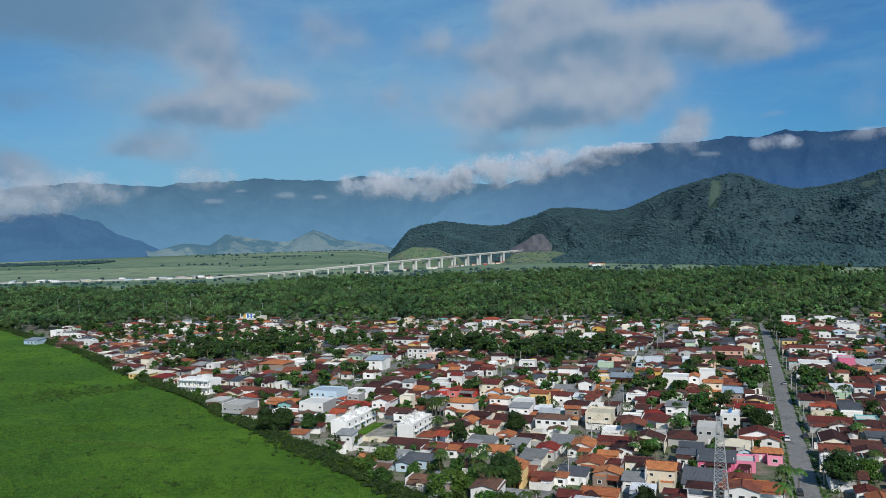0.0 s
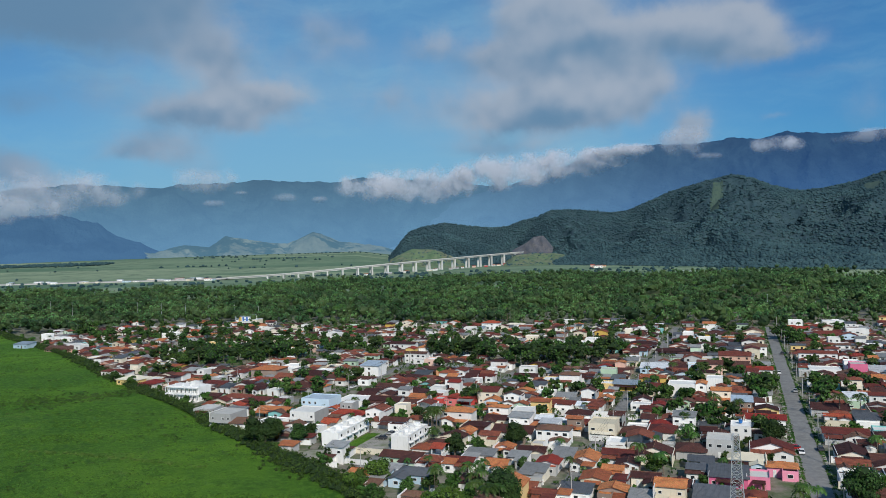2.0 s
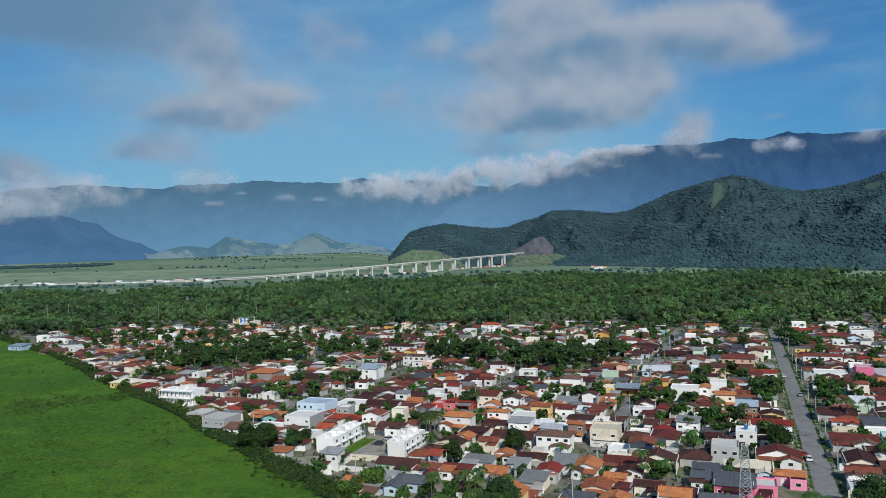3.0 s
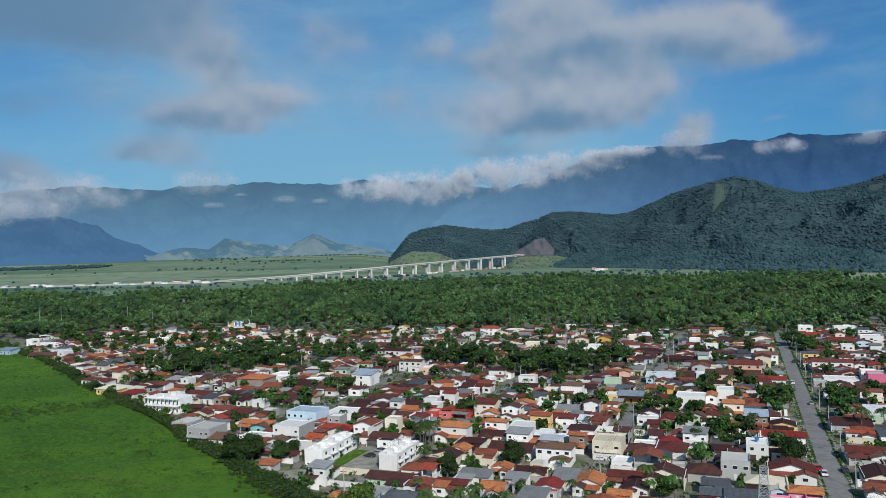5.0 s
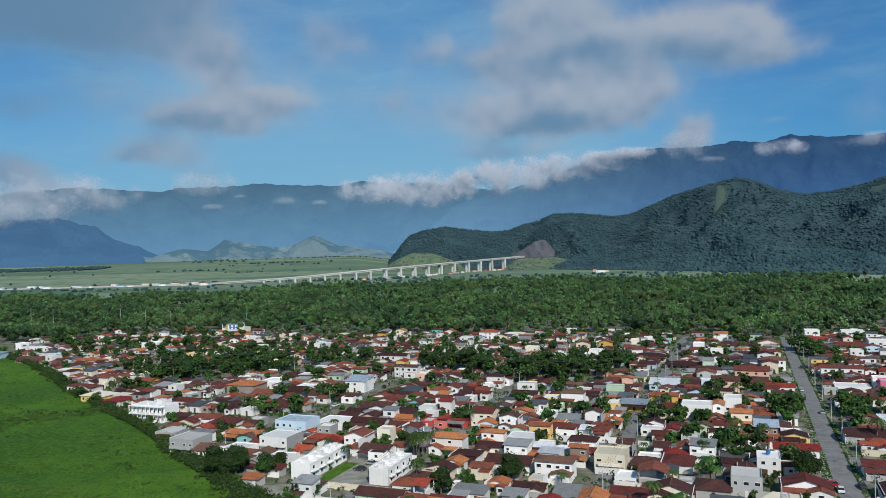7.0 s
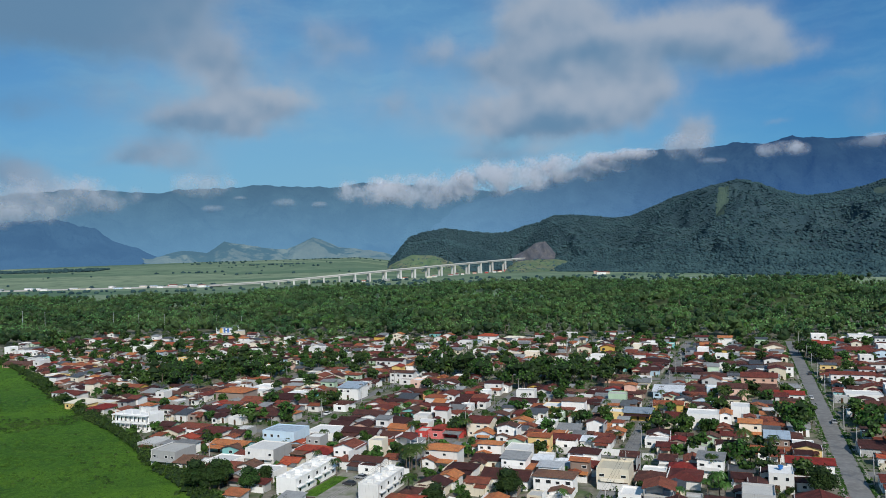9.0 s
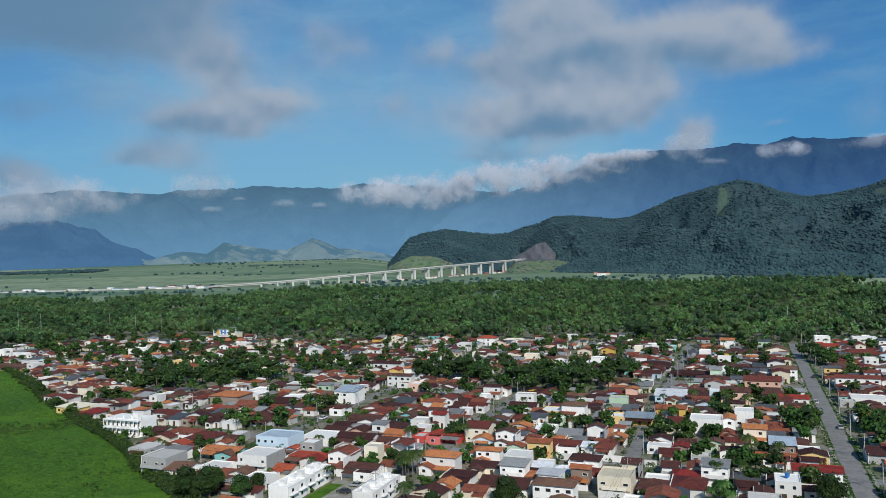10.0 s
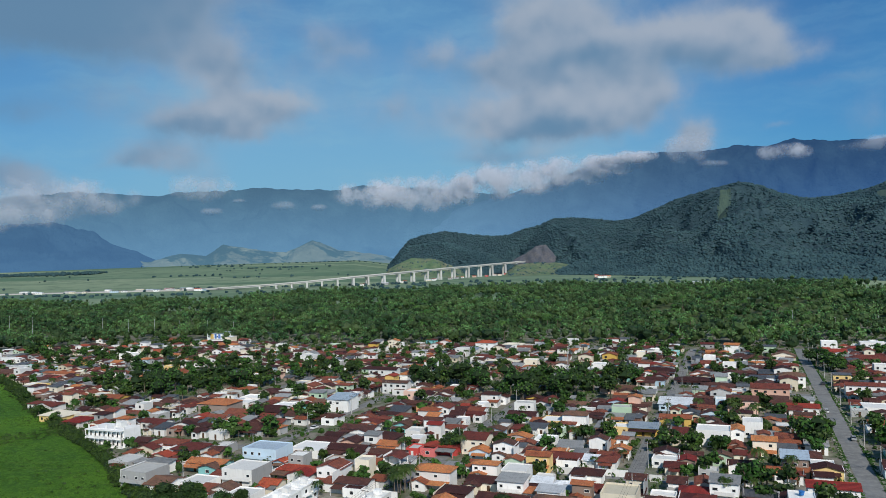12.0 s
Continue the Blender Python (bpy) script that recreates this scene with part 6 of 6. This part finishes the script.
# ---- white terraces and the arcaded block ----
def terrace(u, v, w, d, units, label):
    """A row of white two-storey homes with stepped parapets and tank boxes on the roof."""
    x, y, _ = town(u, v)
    row = thing("row_house", (x, y, 0), TURN, label, "row house", "white terraces")
    step = d / units
    for i in range(units):
        y0 = -d / 2 + i * step
        s = Shape().box(-w / 2, y0 + 0.01, -0.3, w / 2, y0 + step - 0.01, 4.7)
        unit = part("unit", s.mesh("unit", WALL["w"]), row)
        cap = Shape()
        t = 0.15
        ring = [(-w / 2 - 0.08, y0), (w / 2 + 0.08, y0), (w / 2 + 0.08, y0 + step), (-w / 2 - 0.08, y0 + step)]
        inner = [(-w / 2 + t, y0 + t), (w / 2 - t, y0 + t), (w / 2 - t, y0 + step - t), (-w / 2 + t, y0 + step - t)]
        cap.add([(p, q, 4.7) for p, q in ring + inner] + [(p, q, 5.1) for p, q in ring + inner], [(k, (k + 1) % 4, 8 + (k + 1) % 4, 8 + k) for k in range(4)] + [(8 + k, 8 + (k + 1) % 4, 12 + (k + 1) % 4, 12 + k) for k in range(4)] + [(12 + k, 12 + (k + 1) % 4, 4 + (k + 1) % 4, 4 + k) for k in range(4)])
        part("parapet", cap.mesh("parapet", WALL["w"]), unit)
        part("tank_box", Shape().box(-1.0, y0 + step * 0.35, 4.7, 0.8, y0 + step * 0.35 + 1.7, 5.9).mesh("tank_box", WALL["w"]), unit)
        part("canopy", Shape().box(w / 2, y0 + 0.6, 2.5, w / 2 + 1.0, y0 + step - 0.6, 2.68).mesh("canopy", WALL["w"]), unit)
        for z in (0.8, 3.1):
            fm, pm = window_mesh(1.2, 1.1)
            for sx, tn in ((-1, -90), (1, 90)):
                win = part("window", fm, row, (sx * w / 2, y0 + step / 2, z), tn)
                part("pane", pm, win)
    return row


terrace(37.0, -152.6, 6.6, 23.5, 5, "white two-storey terrace with stepped flat roofs")
terrace(36.0, -127.0, 6.2, 17.5, 4, "white two-storey terrace beside a parking yard")


def painted_block():
    """A white two-storey hall with a yellow and two blue panels on its front, and a lower wing."""
    x, y, _ = town(376.6, -440.9)
    b = thing("hall", (x, y, 0), TURN, "white two-storey hall with yellow and blue painted front panels", "building")
    part("wall", Shape().box(-11, -4, -0.3, 6, 5, 7.6).mesh("wall", WALL["w"]), b)
    part("roof", Shape().shell([(-11.4, -4.4, 7.7), (6.4, -4.4, 7.7), (6.4, 5.4, 8.6), (-11.4, 5.4, 8.6)], [(0, 1, 2, 3)], 0.15).mesh("roof", ROOF["l"]), b)
    for x0, x1, z0, z1, c in ((-7.6, -4.4, 0.2, 7.4, "y"), (-3.4, -1.4, 3.6, 7.2, "v"), (0.4, 2.6, 3.6, 7.2, "v")):
        part("panel", Shape().box(x0, -4.12, z0, x1, -4.0, z1).mesh("panel", WALL[c]), b, label=WALL_WORDS[c] + " painted front panel")
    part("wing", Shape().box(6, -5, -0.3, 13, 4, 5.0).mesh("wing", WALL["c"]), b)
    part("wing_roof", Shape().box(5.8, -5.2, 5.0, 13.2, 4.2, 5.2).mesh("wing_roof", ROOF["w"]), b)
    part("annex", Shape().box(-4.5, -9, -0.3, 8.5, -4.2, 3.2).mesh("annex", WALL["w"]), b)
    part("annex_roof", Shape().box(-4.7, -9.2, 3.2, 8.7, -4.2, 3.4).mesh("annex_roof", ROOF["f"]), b)
    for px in (-9.5, -0.6, 3.8):
        fm, pm = window_mesh(1.5, 1.1)
        win = part("window", fm, b, (px, -4.0, 4.6))
        part("pane", pm, win)


painted_block()


def arcaded_block():
    x, y, _ = town(81.1, -260.6)
    b = thing("apartment_block", (x, y, 0), TURN, "white two-storey block with arcaded gallery front", "building")
    w, d = 18.0, 10.0
    part("wall", Shape().box(-w / 2, -d / 2 + 1.6, -0.3, w / 2, d / 2, 6.6).mesh("wall", WALL["w"]), b)
    for z in (0.0, 3.2, 6.4):
        part("slab", Shape().box(-w / 2 - 0.1, -d / 2 - 0.1, z - 0.1, w / 2 + 0.1, -d / 2 + 1.6, z + 0.16).mesh("slab", WALL["w"]), b)
    part("roof", Shape().box(-w / 2 + 0.2, -d / 2 + 1.7, 6.6, w / 2 - 0.2, d / 2 - 0.2, 6.75).mesh("roof", ROOF["W"]), b)
    for k in range(2):
        for i in range(9):
            px = -w / 2 + 0.2 + i * (w - 0.4) / 8
            part("column", Shape().tube([(px, -d / 2 + 0.15, k * 3.2 + 0.16), (px, -d / 2 + 0.15, k * 3.2 + 3.1)], [0.17, 0.15], 8).mesh("column", WALL["w"]), b)
            if i < 8:
                fm, pm = window_mesh(1.2, 1.8)
                win = part("window", fm, b, (px + (w - 0.4) / 16, -d / 2 + 1.6, k * 3.2 + 0.5))
                part("pane", pm, win)
                part("balustrade", Shape().box(px + 0.2, -d / 2 + 0.1, k * 3.2 + 0.16, px + (w - 0.4) / 8 - 0.2, -d / 2 + 0.18, k * 3.2 + 0.9).mesh("balustrade", WALL["w"]), b)
    for i in range(5):
        part("parapet_post", Shape().box(-w / 2 + i * (w - 0.5) / 4, -d / 2 + 1.7, 6.6, -w / 2 + 0.5 + i * (w - 0.5) / 4, -d / 2 + 2.1, 8.0).mesh("parapet_post", WALL["w"]), b)
    part("stair_box", Shape().box(1.5, 0.2, 6.6, 4.2, 3.2, 8.5).mesh("stair_box", WALL["w"]), b)


arcaded_block()


# ---- street furniture ----
def utility_pole(u, v, lamp=False, h=8.5):
    x, y, _ = town(u, v)
    p = thing("utility_pole", (x, y, 0), TURN, "grey concrete utility pole with crossarm and wires", "utility pole", "utility poles")
    part("shaft", Shape().tube([(0, 0, -0.3), (0, 0, h)], [0.17, 0.10], 8).mesh("shaft", M_CONCRETE), p)
    arm = part("crossarm", Shape().box(-1.0, -0.06, h - 0.75, 1.0, 0.06, h - 0.6).mesh("crossarm", M_WOOD), p)
    for i in (-0.85, 0.0, 0.85):
        part("insulator", Shape().tube([(i, 0, h - 0.6), (i, 0, h - 0.35)], [0.06, 0.05], 6).mesh("insulator", M_FRAME), arm)
    if lamp:
        a = part("lamp_arm", Shape().tube([(0, 0, h - 1.6), (1.0, 0, h - 1.1), (1.9, 0, h - 1.0)], [0.04, 0.04, 0.035], 6).mesh("lamp_arm", M_STEEL), p)
        part("lamp_head", Shape().box(1.75, -0.12, h - 1.06, 2.4, 0.12, h - 0.92).mesh("lamp_head", M_STEEL), a)
    return (x, y, h)


def power_line(tops):
    """Three wires from pole to pole."""
    for o in (-0.85, 0.0, 0.85):
        wire = bpy.data.curves.new("overhead_wire", "CURVE")
        wire.dimensions, wire.bevel_depth, wire.bevel_resolution = "3D", 0.022, 0
        sp = wire.splines.new("POLY")
        sp.points.add(8 * (len(tops) - 1))
        for k, (a, b) in enumerate(zip(tops, tops[1:])):
            for i in range(9):
                t = i / 8
                q = ACROSS * o
                sp.points[8 * k + i].co = (a[0] + (b[0] - a[0]) * t + q.x, a[1] + (b[1] - a[1]) * t + q.y, a[2] - 0.38 - 1.6 * t * (1 - t), 1)
        wire.materials.append(M_WIRE)
        tagged(new("overhead_wire", wire), "sagging black overhead wire between concrete poles", "wire", "overhead wires")


M_WIRE = plain("black_cable", (0.02, 0.02, 0.02), 0.6)
power_line([utility_pole(u, 4.5, lamp=True) for u in range(-56, 420, 34)])
for sv in (-65, -130, -198, -265, 68):
    span = street_span(sv)
    power_line([utility_pole(u, sv + 3.2, lamp=u % 2 == 0) for u in range(int(span[0]) + 4, int(min(span[1], 340)), 36)])


def lattice_mast(x, y, h):
    """A slender steel lattice mast with four legs and cross bracing."""
    m = thing("lattice_mast", (x, y, 0), TURN, "slim grey galvanised steel lattice mast", "mast")

    def half(z):
        return 0.55 + (2.3 - 0.55) * max(0.0, 1 - z / h)

    zs = [0]
    while zs[-1] < h - 0.5:
        zs.append(min(h, zs[-1] + 0.6 + half(zs[-1]) * 0.9))
    corners = ((-1, -1), (1, -1), (1, 1), (-1, 1))
    for sx, sy in corners:
        part("leg", Shape().tube([(sx * half(z), sy * half(z), z) for z in zs], [0.075] * len(zs), 5).mesh("leg", M_STEEL), m)
    for z0, z1 in zip(zs, zs[1:]):
        a, b = half(z0), half(z1)
        for (p, q), (r2, s2) in zip(corners, corners[1:] + corners[:1]):
            part("brace", Shape().tube([(p * a, q * a, z0), (r2 * b, s2 * b, z1)], [0.045, 0.045], 4).mesh("brace", M_STEEL), m)
            part("brace", Shape().tube([(r2 * a, s2 * a, z0), (p * b, q * b, z1)], [0.045, 0.045], 4).mesh("brace", M_STEEL), m)
            part("strut", Shape().tube([(p * b, q * b, z1), (r2 * b, s2 * b, z1)], [0.045, 0.045], 4).mesh("strut", M_STEEL), m)


lattice_mast(35.2, 165.7, 30.4)

# ---- cars ----
def make_car(color, label):
    car = thing("car", (0, 0, -200), 0, label, "car", "parked cars")
    prof = [(-2.05, 0.35), (2.05, 0.35), (2.08, 0.75), (1.15, 0.95), (-1.9, 0.98), (-2.1, 0.8)]
    s = Shape()
    n = len(prof)
    s.add([(-0.84, y, z) for y, z in prof] + [(0.84, y, z) for y, z in prof], [tuple(reversed(range(n))), tuple(range(n, 2 * n))] + [(i, (i + 1) % n, n + (i + 1) % n, n + i) for i in range(n)])
    paint = plain("car_paint_" + label.split()[0], color, 0.25, 0.0, 0.05)
    part("body", s.mesh("body", paint), car)
    cab = [(-1.75, 0.96), (1.0, 0.94), (0.35, 1.42), (-1.2, 1.45)]
    c = Shape().add([(-0.78, y, z) for y, z in cab[:2]] + [(-0.62, y, z) for y, z in cab[2:]] + [(0.78, y, z) for y, z in cab[:2]] + [(0.62, y, z) for y, z in cab[2:]], [(3, 2, 1, 0), (4, 5, 6, 7), (0, 1, 5, 4), (1, 2, 6, 5), (2, 3, 7, 6), (3, 0, 4, 7)])
    cabin = part("cabin", c.mesh("cabin", M_GLASS), car, label="dark glazed cabin")
    part("roof_panel", Shape().box(-0.63, -1.2, 1.43, 0.63, 0.38, 1.48).mesh("roof_panel", paint), cabin)
    for sx in (-0.8, 0.8):
        for wy in (-1.3, 1.3):
            wheel = part("wheel", Shape().tube([(-0.1, 0, 0), (0.1, 0, 0)], [0.31, 0.31], 14).mesh("tyre", M_WIRE), car, (sx, wy, 0.31))
            part("rim", Shape().tube([(-0.11, 0, 0), (0.11, 0, 0)], [0.19, 0.19], 10).mesh("rim", M_STEEL), wheel)
    return car


CARS = [make_car((0.70, 0.70, 0.70), "white hatchback parked beside the street"), make_car((0.05, 0.05, 0.055), "black hatchback parked beside the street"), make_car((0.40, 0.03, 0.03), "red hatchback parked beside the street"), make_car((0.33, 0.34, 0.35), "silver hatchback parked beside the street")]


def park(u, v, kind, turn=0.0):
    x, y, _ = town(u, v)
    copy_thing(CARS[kind], pose(x, y, 0.06, 0, 0, TURN + turn))


park(57.0, -2.2, 0)
park(61.5, -4.2, 2, 80)
park(2.0, -2.2, 1)
park(62.0, 3.6, 1, 4)
park(156.0, 2.2, 3)
park(201.0, -2.2, 0)
park(266.0, 2.2, 1)
park(39.0, -139.5, 1, 88)
park(45.5, -139.0, 3, 86)
park(123.0, -196.0, 0)
park(24.0, -100.0, 0, 30)


# ---- verges, walls and tanks ----
def verge():
    r = np.random.RandomState(77)
    n = 3200
    u, v = r.uniform(-65, 430, n), r.choice((-1, 1), n) * (3.1 + np.abs(r.normal(0.2, 0.9, n)))
    at = np.stack([ORIGIN.x + ALONG.x * u + ACROSS.x * v, ORIGIN.y + ALONG.y * u + ACROSS.y * v, 0 * u + 0.15], -1)
    gap = fbm(u / 9, v, 2, 3) > -0.25
    v2, f2 = tufts(at[gap], r.uniform(0.12, 0.5, gap.sum()) * np.where(r.uniform(0, 1, gap.sum()) < 0.03, 2.0, 1.0), 0.45, 14, 0.14, 2, 0.0)
    whole("verge_grass", array_mesh("verge_grass", v2, f2, M_LEAF), "rough grass and shrubs along the street", "grass", kind="stuff")


verge()


def water_tank(x, y, z):
    t = thing("water_tank", (x, y, z), 0, "round blue plastic water tank on a flat roof", "water tank", "water tanks")
    part("drum", Shape().tube([(0, 0, 0), (0, 0, 0.9)], [0.55, 0.68], 12).mesh("drum", M_TANK), t)
    part("lid", Shape().tube([(0, 0, 0.9), (0, 0, 0.98), (0, 0, 1.1)], [0.72, 0.72, 0.25], 12).mesh("lid", M_TANK), t)


def garden_walls():
    r = random.Random(4)
    k = 0
    for u, v, w, d, n, kind, rc, wc, *_ in plots:
        x, y, _ = town(u, v)
        if y > 430 or k > 110:
            continue
        if r.random() < 0.6 and free(u - d / 2 - 0.6, v, 0.1, w / 2, 0.05) and abs(v) > w / 2 + 5:
            k += 1
            boundary_wall(u - d / 2 - 0.6, v, w + r.uniform(-0.5, 0.2), False, r.uniform(1.4, 2.2), r.choice("wwwwcgs"))
        if kind == "f" and r.random() < 0.3 and n == 2:
            water_tank(x, y, 2.75 * n + 0.2)


garden_walls()
print("objects", len(bpy.data.objects))


# ---- beyond the forest: sheds, farmhouse, works along the highway ----
def small_building(name, x, y, w, d, h, wc, rc, turn, label, category, group=""):
    b = thing(name, (x, y, 0), turn, label, category, group)
    part("wall", Shape().box(-w / 2, -d / 2, -0.5, w / 2, d / 2, h).mesh("wall", WALL[wc]), b)
    verts, faces, _ = roof_shape("g", w, d, h, 0.5, 0.25)
    part("roof", Shape().shell([(p[0], p[1], p[2] + 0.2) for p in verts], faces, 0.18).mesh("roof", ROOF[rc]), b)
    for i in range(max(1, int(w / 5))):
        fm, pm = window_mesh(1.5, 1.1)
        win = part("window", fm, b, (-w / 2 + (i + 0.5) * w / max(1, int(w / 5)), -d / 2, h * 0.4))
        part("pane", pm, win)


small_building("farmhouse", 118, 1800, 20, 10, 5, "w", "r", 0, "white farmhouse with red roof under the hill", "house")
small_building("farmhouse", 106, 1806, 9, 8, 7, "s", "R", 0, "red two-storey house under the wooded hill", "house")
small_building("farmhouse", 131, 1812, 12, 8, 4, "c", "o", 0, "cream cottage under the wooded hill", "house")


def roadworks():
    r = random.Random(12)
    for i in range(26):
        t = 0.15 + 1.9 * i / 26 + r.uniform(-0.03, 0.03)
        p = via_point(t)
        far = r.choice((-1, 1)) * r.uniform(14, 22)
        small_building("site_hut", p.x + r.uniform(-8, 8), p.y + far, r.uniform(7, 22), r.uniform(5, 9), r.uniform(3, 5.5), r.choice("wwwcrgb"), r.choice("wwgRl"), r.uniform(-6, 6), "long low works hut beside the new highway", "hut", "works huts")
    for i in range(18):
        p = via_point(4.0 + 2.4 * i / 18)
        small_building("site_hut", p.x + r.uniform(-14, 22), p.y - r.uniform(8, 40), r.uniform(6, 14), r.uniform(5, 8), r.uniform(3, 4.5), r.choice("wwcsrg"), r.choice("wgRo"), r.uniform(-20, 20), "works hut below the viaduct columns", "hut", "works huts")
    for i in range(9):
        small_building("greenhouse", 250 + i * 11, 1453 - i * 9.5 + r.uniform(-3, 3), 9, 6, 3, "w", "w", -40, "low white shed at the forest's far edge", "shed", "far white sheds")


roadworks()


def tall_pole(x, y, h, label, name="radio_pole", group=""):
    p = thing(name, (x, y, 0), 0, label, "pole" if not group else "street lamp", group)
    part("shaft", Shape().tube([(0, 0, -0.3), (0, 0, h)], [0.22, 0.10], 8).mesh("shaft", M_STEEL), p)
    part("antenna", Shape().box(-0.5, -0.06, h - 0.4, 0.5, 0.06, h - 0.2).mesh("antenna", M_STEEL), p)


tall_pole(8.5, 451.0, 19.0, "tall thin steel radio pole among trees")
tall_pole(-491, 705, 23.3, "tall pale lamp post above the forest canopy", "street_lamp", "forest road lamps")
tall_pole(-468, 705, 21.7, "tall pale lamp post above the forest canopy", "street_lamp", "forest road lamps")
tall_pole(-399, 705, 20.3, "tall pale lamp post above the forest canopy", "street_lamp", "forest road lamps")
tall_pole(-374, 705, 18.7, "tall pale lamp post above the forest canopy", "street_lamp", "forest road lamps")
tall_pole(-349, 705, 18.2, "tall pale lamp post above the forest canopy", "street_lamp", "forest road lamps")
tall_pole(-325, 705, 16.6, "tall pale lamp post above the forest canopy", "street_lamp", "forest road lamps")
tall_pole(-299, 705, 16.1, "tall pale lamp post above the forest canopy", "street_lamp", "forest road lamps")
tall_pole(-275, 705, 14.5, "tall pale lamp post above the forest canopy", "street_lamp", "forest road lamps")
tall_pole(217, 690, 10.8, "tall pale lamp post above the forest canopy", "street_lamp", "forest road lamps")
tall_pole(225, 690, 10.1, "tall pale lamp post above the forest canopy", "street_lamp", "forest road lamps")
tall_pole(248, 690, 11.6, "tall pale lamp post above the forest canopy", "street_lamp", "forest road lamps")
tall_pole(186, 690, 16.7, "tall pale lamp post above the forest canopy", "street_lamp", "forest road lamps")


# ---- the parking yard between the terraces, and walls by the meadow ----
whole("parking_yard", Shape().add([town(24, -148, 0.03), town(24, -130.5, 0.03), town(50, -130.5, 0.03), town(50, -148, 0.03)], [(0, 1, 2, 3)]).mesh("parking_yard", M_PAVE), "concrete parking yard between the white terraces", "yard", kind="structure")
whole("lawn", Shape().shell([town(27, -148.4, 0.07), town(27, -143.6, 0.07), town(46, -143.6, 0.07), town(46, -148.4, 0.07)], [(0, 1, 2, 3)], 0.03).mesh("lawn", M_MEADOW), "small mown lawn strip beside the white terrace", "lawn", kind="structure")
boundary_wall(20.5, -128.0, 30.0, False, 1.9, "c")
boundary_wall(53.0, -138.0, 24.0, False, 2.0, "w")
boundary_wall(9.0, -132.0, 16.0, False, 1.6, "w")
boundary_wall(15.0, -140.0, 11.0, True, 1.6, "w")
boundary_wall(24.0, 12.0, 15.0, False, 1.9, "c")
boundary_wall(37.5, -10.5, 9.0, False, 1.8, "w")

whole("paved_lot", Shape().shell([(-86.4, 260.3, 0.04), (-77.3, 262.7, 0.04), (-69.6, 246.9, 0.04), (-74.9, 240.7, 0.04)], [(0, 1, 2, 3)], 0.06).mesh("paved_lot", M_PAVE), "bare grey concrete lot beside the meadow scrub", "lot", kind="structure")
